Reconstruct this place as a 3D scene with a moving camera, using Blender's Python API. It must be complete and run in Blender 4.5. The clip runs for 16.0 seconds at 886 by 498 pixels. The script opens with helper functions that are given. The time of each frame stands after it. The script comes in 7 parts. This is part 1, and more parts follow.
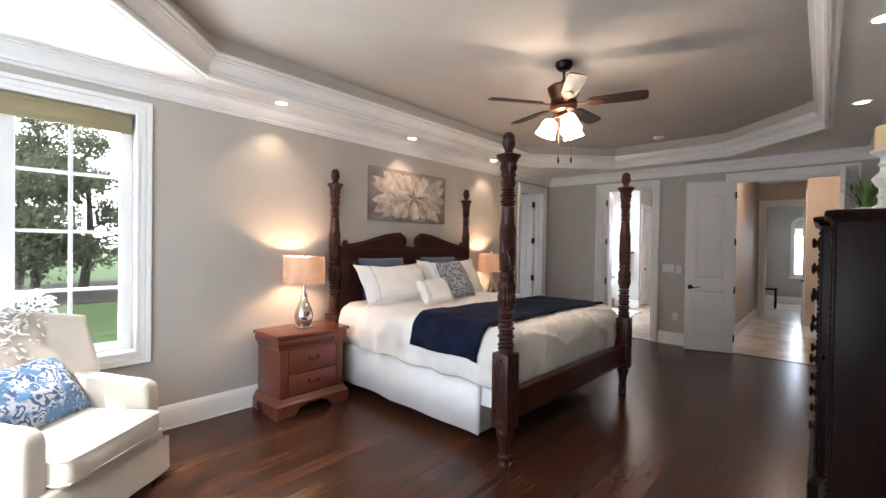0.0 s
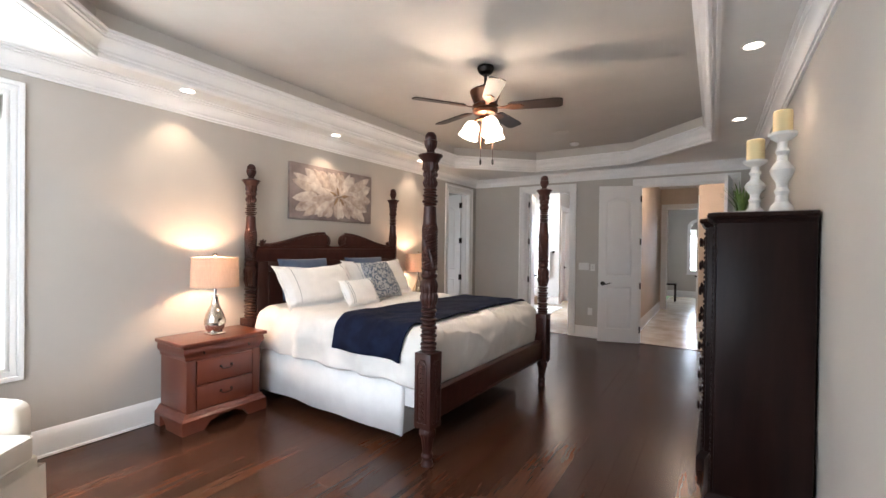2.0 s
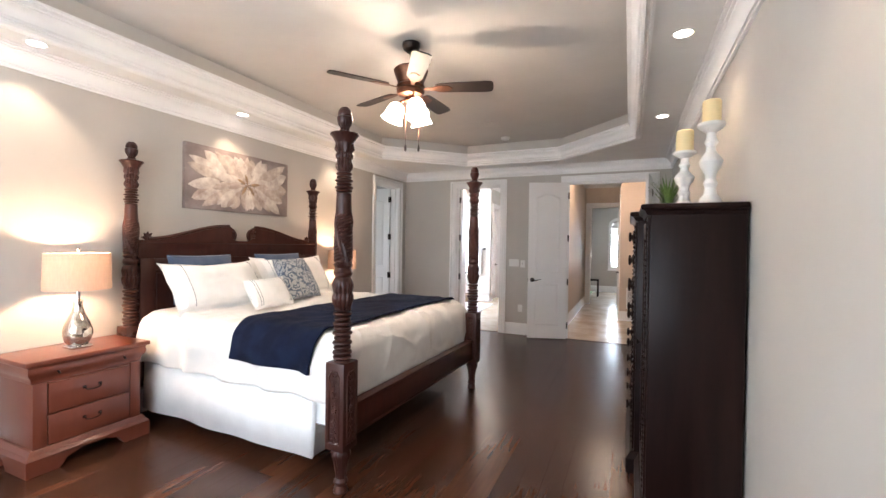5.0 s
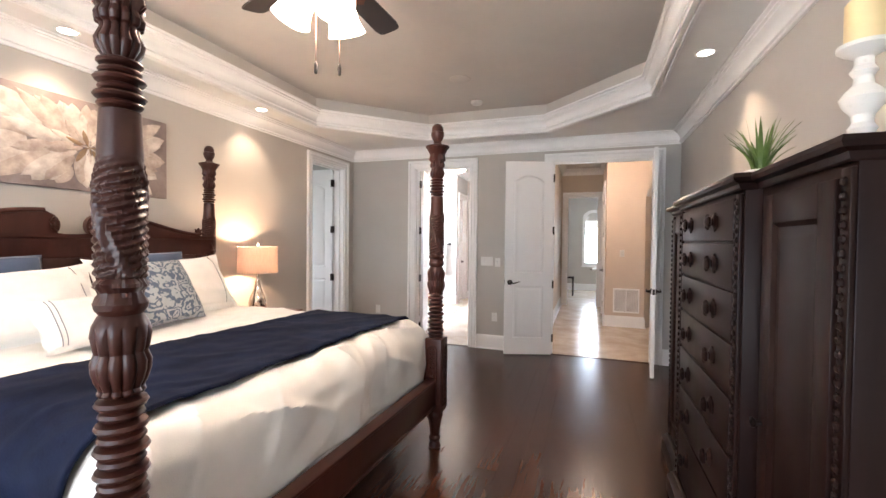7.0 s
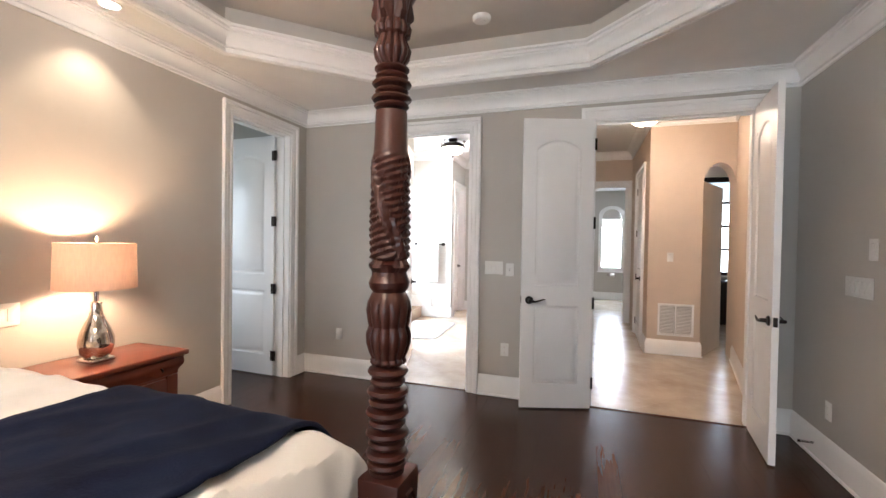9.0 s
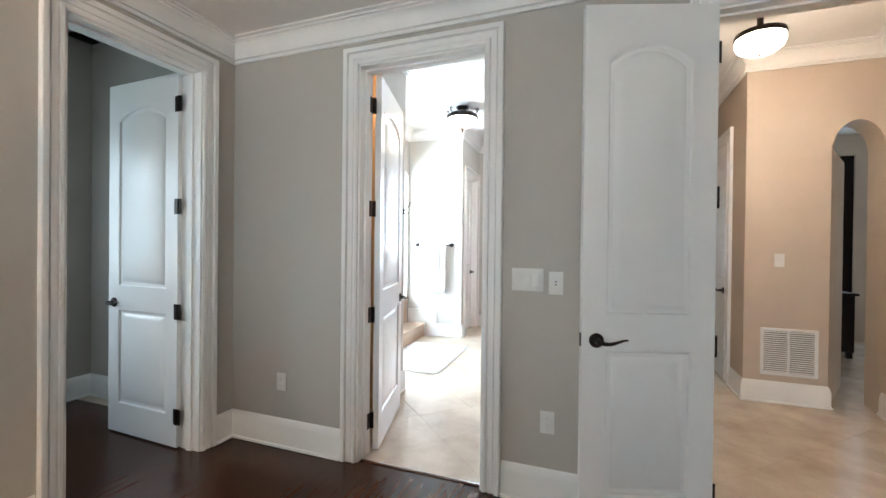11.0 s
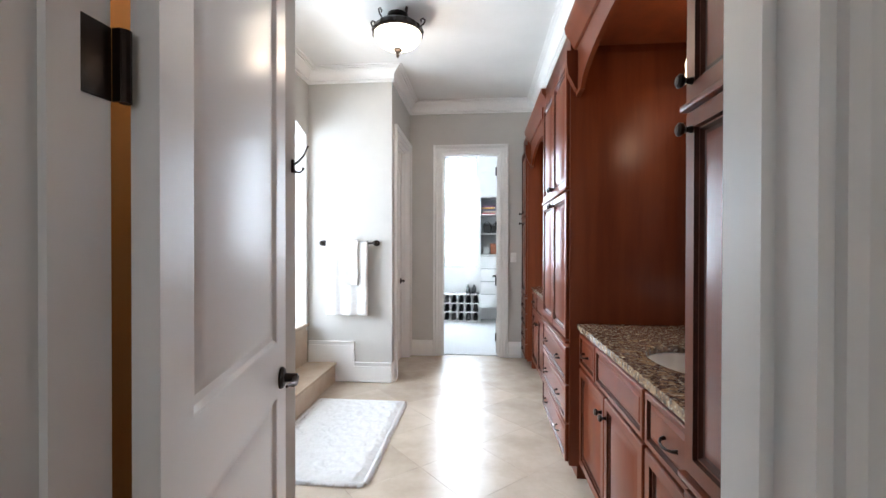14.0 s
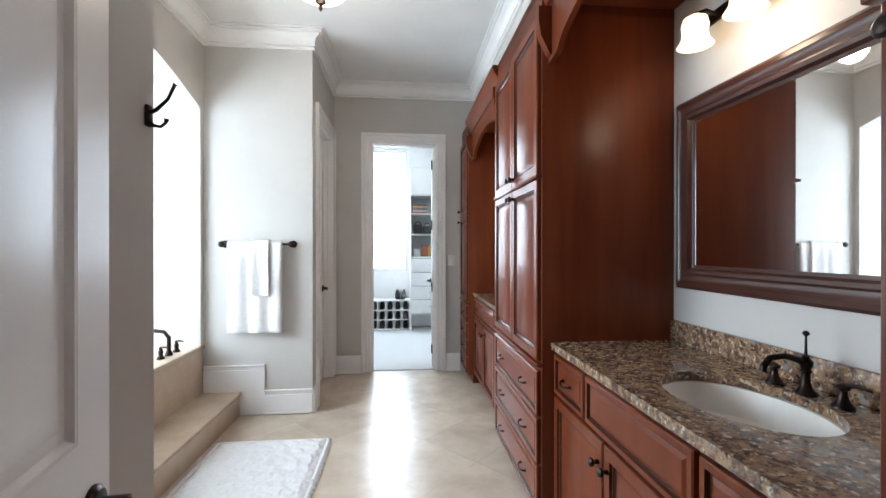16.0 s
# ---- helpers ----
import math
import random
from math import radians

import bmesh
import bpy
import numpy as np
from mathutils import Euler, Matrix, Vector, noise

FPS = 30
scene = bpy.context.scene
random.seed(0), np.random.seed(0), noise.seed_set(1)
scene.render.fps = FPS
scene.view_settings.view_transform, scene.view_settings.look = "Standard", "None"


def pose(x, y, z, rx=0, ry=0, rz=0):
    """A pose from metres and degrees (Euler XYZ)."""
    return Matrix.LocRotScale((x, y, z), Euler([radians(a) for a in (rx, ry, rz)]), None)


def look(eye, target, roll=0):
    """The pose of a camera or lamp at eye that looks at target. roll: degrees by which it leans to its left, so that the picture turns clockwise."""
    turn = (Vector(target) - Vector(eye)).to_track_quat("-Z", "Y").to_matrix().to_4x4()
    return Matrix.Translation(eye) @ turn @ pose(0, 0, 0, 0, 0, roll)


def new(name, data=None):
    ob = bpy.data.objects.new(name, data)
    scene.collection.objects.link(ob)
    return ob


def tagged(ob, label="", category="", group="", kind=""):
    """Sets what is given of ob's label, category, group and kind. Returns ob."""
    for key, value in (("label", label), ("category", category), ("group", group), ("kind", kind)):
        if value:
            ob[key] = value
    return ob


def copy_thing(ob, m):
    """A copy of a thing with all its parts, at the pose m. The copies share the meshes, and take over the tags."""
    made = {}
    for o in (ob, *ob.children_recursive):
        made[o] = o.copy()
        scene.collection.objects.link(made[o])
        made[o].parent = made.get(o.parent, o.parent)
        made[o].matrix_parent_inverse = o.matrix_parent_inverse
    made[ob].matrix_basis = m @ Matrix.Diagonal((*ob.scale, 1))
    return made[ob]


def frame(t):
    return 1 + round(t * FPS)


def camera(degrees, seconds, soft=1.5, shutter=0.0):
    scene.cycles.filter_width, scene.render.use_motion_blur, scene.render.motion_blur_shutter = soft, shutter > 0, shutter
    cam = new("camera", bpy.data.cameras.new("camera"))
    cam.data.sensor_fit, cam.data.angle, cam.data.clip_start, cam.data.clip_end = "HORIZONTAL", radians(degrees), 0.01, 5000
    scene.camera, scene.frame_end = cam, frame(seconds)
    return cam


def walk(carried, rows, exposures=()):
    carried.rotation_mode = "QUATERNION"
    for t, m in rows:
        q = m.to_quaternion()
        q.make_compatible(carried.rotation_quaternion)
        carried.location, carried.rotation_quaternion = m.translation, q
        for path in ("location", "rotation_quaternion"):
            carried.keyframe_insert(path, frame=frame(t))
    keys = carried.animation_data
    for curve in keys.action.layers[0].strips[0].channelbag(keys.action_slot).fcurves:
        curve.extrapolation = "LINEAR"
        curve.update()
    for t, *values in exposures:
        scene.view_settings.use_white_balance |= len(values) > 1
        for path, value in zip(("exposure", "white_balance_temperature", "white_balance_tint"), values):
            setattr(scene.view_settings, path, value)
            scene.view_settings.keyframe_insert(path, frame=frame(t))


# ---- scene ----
cam = camera(92.8, 16.0)
PATH = [
    (0, (-0.018, -0.246, 1.48), (-1.357, 1.239, 1.459), 0.8),
    (0.5, (-0.006, -0.233, 1.476), (-1.278, 1.311, 1.457), 0.7),
    (1, (0.01, -0.221, 1.475), (-1.2, 1.371, 1.459), 0.7),
    (1.5, (0.02, -0.206, 1.479), (-1.126, 1.433, 1.461), 0.7),
    (2, (0.021, -0.193, 1.477), (-1.062, 1.488, 1.461), 0.7),
    (2.5, (0.029, -0.183, 1.47), (-1.003, 1.53, 1.457), 0.6),
    (3, (0.037, -0.169, 1.474), (-0.945, 1.573, 1.459), 0.6),
    (3.5, (0.039, -0.163, 1.476), (-0.891, 1.607, 1.46), 0.7),
    (4, (0.039, -0.139, 1.469), (-0.849, 1.653, 1.454), 0.7),
    (6.5, (-0.413, 1.028, 1.437), (-1.098, 2.906, 1.396), 0.8),
    (7, (-0.524, 1.426, 1.438), (-1.174, 3.317, 1.396), 0.6),
    (7.5, (-0.662, 1.844, 1.402), (-1.303, 3.739, 1.369), 0.6),
    (8, (-0.804, 2.262, 1.383), (-1.43, 4.161, 1.354), 0.6),
    (8.5, (-0.934, 2.695, 1.374), (-1.552, 4.597, 1.351), 0.8),
    (9, (-1.014, 3.13, 1.389), (-1.65, 5.026, 1.357), 0.9),
    (11.5, (-1.582, 5.038, 1.325), (-2.29, 6.908, 1.314), 0.5),
    (12, (-1.753, 5.399, 1.32), (-2.456, 7.271, 1.306), 0.2),
    (12.5, (-1.924, 5.72, 1.31), (-2.559, 7.616, 1.298), 0.2),
    (13, (-2.061, 6.014, 1.299), (-2.576, 7.947, 1.292), -0.0),
    (13.5, (-2.169, 6.311, 1.339), (-2.564, 8.272, 1.32), 0.2),
    (14, (-2.283, 6.537, 1.324), (-2.556, 8.518, 1.31), 0.1),
    (14.5, (-2.342, 6.714, 1.316), (-2.493, 8.709, 1.306), -0.0),
    (15, (-2.381, 6.877, 1.317), (-2.43, 8.876, 1.309), 0.0),
    (15.5, (-2.414, 6.996, 1.321), (-2.386, 8.996, 1.312), -0.0),
    (16, (-2.442, 7.078, 1.319), (-2.348, 9.076, 1.315), 0.0),
]
EXPOSURES = [(0.0, 0.3, 6200, 14), (1.5, 0.5, 6200, 14), (3.5, 0.8, 6200, 14), (6.5, 1.22, 6250, 15), (7.5, 1.35, 6250, 15), (9.0, 1.2, 6200, 13), (11.5, 1.0, 5750, 3),
             (12.5, 0.62, 6100, 8), (13.5, 0.15, 6150, 11), (14.0, 0.0, 6150, 11), (15.0, -0.12, 6100, 9), (16.0, -0.27, 6100, 9)]
walk(cam, [(t, look(eye, target, roll)) for t, eye, target, roll in PATH], EXPOSURES)

# world, sun and daylight at the openings
world = bpy.data.worlds.new("sky")
world.use_nodes = True
scene.world = world
wn = world.node_tree.nodes
sky = wn.new("ShaderNodeTexSky")
sky.sky_type, sky.sun_disc = "NISHITA", False
sky.sun_elevation, sky.sun_rotation = radians(42), radians(140)
wn["Background"].inputs["Strength"].default_value = 0.15
world.node_tree.links.new(sky.outputs["Color"], wn["Background"].inputs["Color"])


def lamp(name, kind, m, power, color, size=None, size_y=None, spot=None, soft=0.03):
    data = bpy.data.lights.new(name, kind)
    data.energy, data.color = power, color
    if kind == "AREA":
        data.shape, data.size, data.size_y = "RECTANGLE", size, size_y
    elif kind == "SUN":
        data.angle = radians(size)
    else:
        data.shadow_soft_size = soft
    if kind == "SPOT":
        data.spot_size, data.spot_blend = radians(spot), 0.6
    ob = new(name, data)
    ob.matrix_world = m
    return ob


DAY, WARM = (0.80, 0.91, 1.0), (1.0, 0.66, 0.40)
ASKEW = Matrix.Translation((-2.42, 7.05, 0)) @ Matrix.Rotation(radians(2.7), 4, "Z") @ Matrix.Translation((2.42, -7.05, 0))  # the bathroom wing stands slightly askew
lamp("sun", "SUN", look((28, -34, 40), (0, 0, 0)), 4.5, (1.0, 0.95, 0.86), 0.5)
lamp("day_west_window", "AREA", look((-4.75, -0.15, 3.25), (-2.0, -0.15, 1.0)), 440, DAY, 2.0, 1.0)
lamp("lawn_bounce_west", "AREA", look((-4.7, -0.15, 0.2), (-2.4, -0.15, 2.6)), 130, (0.95, 1.0, 0.92), 2.0, 0.8)
# fill light added from the south; the window there is assumed, out of view
lamp("day_south_window", "AREA", look((-1.7, -1.02, 1.5), (-1.9, 5, 1.3)), 46, DAY, 2.6, 1.7)
lamp("day_tub_window", "AREA", ASKEW @ look((-5.30, 9.40, 1.62), (0, 9.3, 1.3)), 165, DAY, 1.9, 1.7)
lamp("day_closet_window", "AREA", ASKEW @ look((-2.68, 14.345, 1.95), (-2.68, 11, 1.95)), 185, DAY, 0.72, 2.4)
lamp("day_far_window", "AREA", look((-0.37, 14.73, 1.5), (-0.45, 9, 0.3)), 24, DAY, 0.46, 1.4)
lamp("day_dining_door", "AREA", look((1.55, 12.8, 1.5), (1.0, 9, 0.8)), 30, DAY, 0.9, 2.2)
lamp("niche_bulb", "POINT", ASKEW @ Matrix.Translation((-3.42, 7.38, 2.5)), 5, WARM, soft=0.05)
lamp("day_dressing_window", "AREA", look((-5.66, 5.75, 1.6), (-4, 6.0, 1.2)), 7, DAY, 0.8, 1.2)

# ---- building tools ----
def mesh_object(name, bm, material, smooth=True):
    bmesh.ops.recalc_face_normals(bm, faces=bm.faces)
    me = bpy.data.meshes.new(name)
    bm.to_mesh(me)
    bm.free()
    me.materials.append(material)
    if smooth:
        me.polygons.foreach_set("use_smooth", [True] * len(me.polygons))
        me.set_sharp_from_angle(angle=radians(26))
    return new(name, me)


def part(name, bm, material, parent, label="", m=None):
    ob = mesh_object(name, bm, material)
    ob.parent = parent
    if m is not None:
        ob.matrix_basis = m
    return tagged(ob, label)


def thing(name, label, category, m, group=""):
    ob = new(name)
    ob.empty_display_size = 0.1
    ob.matrix_basis = m
    return tagged(ob, label, category, group)


def single(name, bm, material, label, category, m=None, group=""):
    ob = mesh_object(name, bm, material)
    if m is not None:
        ob.matrix_basis = m
    return tagged(ob, label, category, group)


def setting(name, bm, material, label):
    return tagged(mesh_object(name, bm, material), label, "", "", "structure")


def again(ob, m, parent=None):
    """Another object on the same mesh."""
    o = ob.copy()
    scene.collection.objects.link(o)
    o.matrix_basis = m
    if parent is not None:
        o.parent = parent
    return o


def box(bm, x0, x1, y0, y1, z0, z1, bevel=0.0, seg=2):
    vs = bmesh.ops.create_cube(bm, size=1.0)["verts"]
    for v in vs:
        v.co = Vector(((x0 + x1) / 2 + v.co.x * (x1 - x0), (y0 + y1) / 2 + v.co.y * (y1 - y0), (z0 + z1) / 2 + v.co.z * (z1 - z0)))
    if bevel:
        edges = list({e for v in vs for e in v.link_edges})
        bmesh.ops.bevel(bm, geom=edges, offset=bevel, segments=seg, profile=0.5, affect="EDGES")
    return bm


def cube(x0, x1, y0, y1, z0, z1, bevel=0.0, seg=2):
    return box(bmesh.new(), x0, x1, y0, y1, z0, z1, bevel, seg)


def lathe(bm, prof, seg=24, centre=(0, 0, 0), relief=None, sx=1.0, sy=1.0):
    """Turns (radius, height) pairs round the z axis. relief(height, angle) adds to the radius."""
    rings = []
    for r, z in prof:
        ring = []
        for k in range(seg):
            a = 2 * math.pi * k / seg
            q = r + (relief(z, a) if relief else 0)
            ring.append(bm.verts.new((centre[0] + sx * q * math.cos(a), centre[1] + sy * q * math.sin(a), centre[2] + z)))
        rings.append(ring)
    for lo, hi in zip(rings, rings[1:]):
        for k in range(seg):
            bm.faces.new((lo[k], lo[(k + 1) % seg], hi[(k + 1) % seg], hi[k]))
    for ring in (rings[0], rings[-1]):
        bm.faces.new(ring)
    return bm


def tube(bm, points, radius, seg=10, radii=None):
    """A round bar along points."""
    pts = [Vector(p) for p in points]
    rings = []
    side = None
    for i, p in enumerate(pts):
        d = (pts[min(i + 1, len(pts) - 1)] - pts[max(i - 1, 0)]).normalized()
        if side is None:
            side = d.orthogonal().normalized()
        side = (side - d * side.dot(d)).normalized()
        up = d.cross(side)
        r = radii[i] if radii else radius
        rings.append([bm.verts.new(p + r * (math.cos(a) * side + math.sin(a) * up)) for a in [2 * math.pi * k / seg for k in range(seg)]])
    for lo, hi in zip(rings, rings[1:]):
        for k in range(seg):
            bm.faces.new((lo[k], lo[(k + 1) % seg], hi[(k + 1) % seg], hi[k]))
    for ring in (rings[0], rings[-1]):
        bm.faces.new(ring)
    return bm


def sweep(bm, path, prof, closed=False, cap=True):
    """A moulding along a plan path of (x, y), mitred; prof: (offset to the left, z)."""
    n = len(path)
    pts = [Vector(p) for p in path]
    rows = []
    for i, p in enumerate(pts):
        before = (p - pts[i - 1]).normalized() if (closed or i) else None
        after = (pts[(i + 1) % n] - p).normalized() if (closed or i < n - 1) else None
        before, after = before or after, after or before
        n1, n2 = Vector((-before.y, before.x)), Vector((-after.y, after.x))
        mitre = (n1 + n2) / max(0.2, 1 + n1.dot(n2))
        rows.append([bm.verts.new((p.x + mitre.x * o, p.y + mitre.y * o, z)) for o, z in prof])
    k = len(prof)
    for i in range(n if closed else n - 1):
        a, b = rows[i], rows[(i + 1) % n]
        for j in range(k):
            bm.faces.new((a[j], b[j], b[(j + 1) % k], a[(j + 1) % k]))
    if cap and not closed:
        bm.faces.new(rows[0])
        bm.faces.new(rows[-1])
    return bm


def extrude(bm, outline, axis, lo, hi):
    """A plate: a closed outline of pairs pushed along an axis. Axis 'x' takes (y, z), 'y' takes (x, z), 'z' takes (x, y)."""
    put = {"x": lambda a, b, c: (c, a, b), "y": lambda a, b, c: (a, c, b), "z": lambda a, b, c: (a, b, c)}[axis]
    lower = [bm.verts.new(put(a, b, lo)) for a, b in outline]
    upper = [bm.verts.new(put(a, b, hi)) for a, b in outline]
    n = len(outline)
    bm.faces.new(lower)
    bm.faces.new(upper)
    for i in range(n):
        bm.faces.new((lower[i], lower[(i + 1) % n], upper[(i + 1) % n], upper[i]))
    return bm


def wall(name, axis, c0, c1, a0, a1, z0, z1, holes, material, label):
    """A wall of thickness c0..c1 across its axis, a0..a1 along, with holes (from, to, sill, head)."""
    bm = bmesh.new()

    def slab(p, q, lo, hi):
        if q - p > 1e-4 and hi - lo > 1e-4:
            box(bm, *((c0, c1, p, q) if axis == "x" else (p, q, c0, c1)), lo, hi)

    at = a0
    for p, q, sill, head in sorted(holes):
        slab(at, p, z0, z1)
        slab(p, q, z0, sill)
        slab(p, q, head, z1)
        at = q
    slab(at, a1, z0, z1)
    return setting(name, bm, material, label)


# ---- materials ----
def material(name, color, rough=0.5, metal=0.0, dark=None, scale=8.0, detail=4.0, stretch=(1, 1, 1), bump=0.0, bump_scale=60.0, coat=0.0, sheen=0.0,
             contrast=(0.35, 0.65), vary=0.0, rough_vary=0.06, spec=0.5):
    m = bpy.data.materials.new(name)
    m.use_nodes = True
    t = m.node_tree
    n, l = t.nodes, t.links
    b = n["Principled BSDF"]
    b.inputs["Metallic"].default_value = metal
    b.inputs["Specular IOR Level"].default_value = spec
    b.inputs["Coat Weight"].default_value = coat
    b.inputs["Coat Roughness"].default_value = 0.12
    b.inputs["Sheen Weight"].default_value = sheen
    co = n.new("ShaderNodeTexCoord")
    mp = n.new("ShaderNodeMapping")
    mp.inputs["Scale"].default_value = stretch
    l.new(co.outputs["Object"], mp.inputs["Vector"])
    no = n.new("ShaderNodeTexNoise")
    no.inputs["Scale"].default_value, no.inputs["Detail"].default_value, no.inputs["Roughness"].default_value = scale, detail, 0.6
    l.new(mp.outputs["Vector"], no.inputs["Vector"])
    ramp = n.new("ShaderNodeMapRange")
    ramp.inputs["From Min"].default_value, ramp.inputs["From Max"].default_value = contrast
    l.new(no.outputs["Fac"], ramp.inputs["Value"])
    mix = n.new("ShaderNodeMix")
    mix.data_type = "RGBA"
    dark = dark or tuple(0.92 * c for c in color)
    mix.inputs["A"].default_value, mix.inputs["B"].default_value = (*dark, 1), (*color, 1)
    l.new(ramp.outputs["Result"], mix.inputs["Factor"])
    out = mix.outputs["Result"]
    if vary:
        info = n.new("ShaderNodeObjectInfo")
        r2 = n.new("ShaderNodeMapRange")
        r2.inputs["To Min"].default_value, r2.inputs["To Max"].default_value = 1 - vary, 1 + vary
        l.new(info.outputs["Random"], r2.inputs["Value"])
        hsv = n.new("ShaderNodeHueSaturation")
        l.new(r2.outputs["Result"], hsv.inputs["Value"])
        l.new(out, hsv.inputs["Color"])
        out = hsv.outputs["Color"]
    l.new(out, b.inputs["Base Color"])
    rr = n.new("ShaderNodeMapRange")
    rr.inputs["To Min"].default_value, rr.inputs["To Max"].default_value = max(0.02, rough - rough_vary), min(1, rough + rough_vary)
    l.new(no.outputs["Fac"], rr.inputs["Value"])
    l.new(rr.outputs["Result"], b.inputs["Roughness"])
    if bump:
        fine = n.new("ShaderNodeTexNoise")
        fine.inputs["Scale"].default_value, fine.inputs["Detail"].default_value = bump_scale, 3.0
        l.new(mp.outputs["Vector"], fine.inputs["Vector"])
        bp = n.new("ShaderNodeBump")
        bp.inputs["Strength"].default_value, bp.inputs["Distance"].default_value = bump, 0.004
        l.new(fine.outputs["Fac"], bp.inputs["Height"])
        l.new(bp.outputs["Normal"], b.inputs["Normal"])
    return m


def glow(name, color, power):
    m = bpy.data.materials.new(name)
    m.use_nodes = True
    b = m.node_tree.nodes["Principled BSDF"]
    b.inputs["Base Color"].default_value = (*color, 1)
    b.inputs["Emission Color"].default_value = (*color, 1)
    b.inputs["Emission Strength"].default_value = power
    return m


def clear(name, color, rough, ior=1.45):
    m = bpy.data.materials.new(name)
    m.use_nodes = True
    b = m.node_tree.nodes["Principled BSDF"]
    b.inputs["Base Color"].default_value = (*color, 1)
    b.inputs["Transmission Weight"].default_value = 1.0
    b.inputs["Roughness"].default_value, b.inputs["IOR"].default_value = rough, ior
    return m


PAINT = material("greige_wall_paint", (0.49, 0.463, 0.425), 0.62, dark=(0.47, 0.443, 0.405), scale=2.0, bump=0.06, bump_scale=220)
PAINT_HALL = material("beige_hall_paint", (0.60, 0.50, 0.41), 0.6, scale=2.0, bump=0.06, bump_scale=220)
PAINT_BATH = material("pale_grey_bath_paint", (0.55, 0.53, 0.50), 0.55, scale=2.0, bump=0.05, bump_scale=220)
CEIL = material("ceiling_paint", (0.57, 0.54, 0.50), 0.7, scale=1.5, bump=0.05, bump_scale=200)
SOFFIT = material("soffit_paint", (0.80, 0.79, 0.77), 0.6, scale=1.5, bump=0.04, bump_scale=200)
WHITE = material("white_trim_paint", (0.87, 0.865, 0.855), 0.38, scale=1.5, rough_vary=0.04)
DOOR = material("white_door_paint", (0.86, 0.85, 0.84), 0.30, dark=(0.84, 0.83, 0.82), scale=3.0, bump=0.015, bump_scale=200)
FLOORWOOD = material("dark_hardwood", (0.064, 0.023, 0.011), 0.25, dark=(0.046, 0.0165, 0.0085), scale=5.0, detail=8, stretch=(7, 0.6, 1), rough_vary=0.03, vary=0.3, spec=0.3)
TRAV = material("polished_travertine", (0.62, 0.53, 0.43), 0.24, dark=(0.47, 0.38, 0.29), scale=3.0, detail=9, contrast=(0.3, 0.62), bump=0.02, bump_scale=6, vary=0.05, rough_vary=0.07)
GROUT = material("grout", (0.52, 0.45, 0.36), 0.8, scale=30)
SUBFLOOR = material("plank_gap", (0.012, 0.006, 0.004), 0.6, scale=30)
CARPET = material("pale_carpet", (0.55, 0.55, 0.55), 0.95, scale=90, bump=0.8, bump_scale=300, sheen=0.3)
CHERRY = material("cherry_wood", (0.150, 0.037, 0.019), 0.32, dark=(0.128, 0.030, 0.015), scale=3.0, detail=7, stretch=(4, 4, 0.5), bump=0.04, bump_scale=50, coat=0.25)
VANITY = material("vanity_cherry", (0.158, 0.037, 0.013), 0.32, dark=(0.105, 0.022, 0.008), scale=2.2, detail=7, stretch=(4, 4, 0.4), bump=0.03, bump_scale=50, spec=0.24)
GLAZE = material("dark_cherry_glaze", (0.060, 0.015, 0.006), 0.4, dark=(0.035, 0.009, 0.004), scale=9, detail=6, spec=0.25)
MAHOG = material("dark_mahogany", (0.050, 0.015, 0.010), 0.34, dark=(0.034, 0.010, 0.007), scale=5.0, detail=7, stretch=(3, 3, 0.6), bump=0.05, bump_scale=40, coat=0.05, spec=0.32)
ESPRESSO = material("espresso_wood", (0.016, 0.0065, 0.005), 0.38, dark=(0.009, 0.0038, 0.003), scale=4.0, detail=7, stretch=(4, 4, 0.4), bump=0.05, bump_scale=50, spec=0.16)
FRAMEWOOD = material("dark_frame_wood", (0.062, 0.022, 0.014), 0.3, dark=(0.045, 0.015, 0.010), scale=3.0, detail=6, stretch=(4, 0.5, 4), bump=0.04, bump_scale=50, coat=0.2)
BRONZE = material("oil_rubbed_bronze", (0.028, 0.021, 0.018), 0.36, 0.85, scale=20, bump=0.03, bump_scale=80)
COPPER = material("bronze_copper", (0.16, 0.065, 0.035), 0.34, 0.8, dark=(0.08, 0.035, 0.02), scale=14)
# niche paint, its tan deepened to hold the amber lamplight
TAN = material("tan_paint_amber_lit", (0.55, 0.34, 0.15), 0.6, scale=2.0, bump=0.05, bump_scale=200)
LINEN = material("white_cotton", (0.87, 0.86, 0.84), 0.85, scale=6.0, bump=0.25, bump_scale=260, sheen=0.25)
DUVET = material("cream_cotton", (0.80, 0.765, 0.715), 0.82, scale=4.0, bump=0.22, bump_scale=260, sheen=0.25)
NAVY = material("navy_velvet", (0.009, 0.014, 0.036), 0.85, dark=(0.004, 0.006, 0.018), scale=5.0, detail=6, bump=0.35, bump_scale=160, contrast=(0.4, 0.62), spec=0.12)
BLUE = material("dusk_blue_cotton", (0.045, 0.075, 0.14), 0.8, scale=5.0, bump=0.25, bump_scale=240, sheen=0.3)
CREAM = material("cream_upholstery", (0.62, 0.56, 0.47), 0.8, scale=5.0, bump=0.3, bump_scale=240, sheen=0.3)
SHADE = material("taupe_linen_shade", (0.56, 0.40, 0.29), 0.85, scale=90, detail=2, stretch=(1, 1, 0.2), bump=0.3, bump_scale=260)
tn, tl = SHADE.node_tree.nodes, SHADE.node_tree.links
thin = tn.new("ShaderNodeBsdfTranslucent")
thin.inputs["Color"].default_value = (0.80, 0.50, 0.38, 1)
both = tn.new("ShaderNodeMixShader")
both.inputs["Fac"].default_value = 0.035
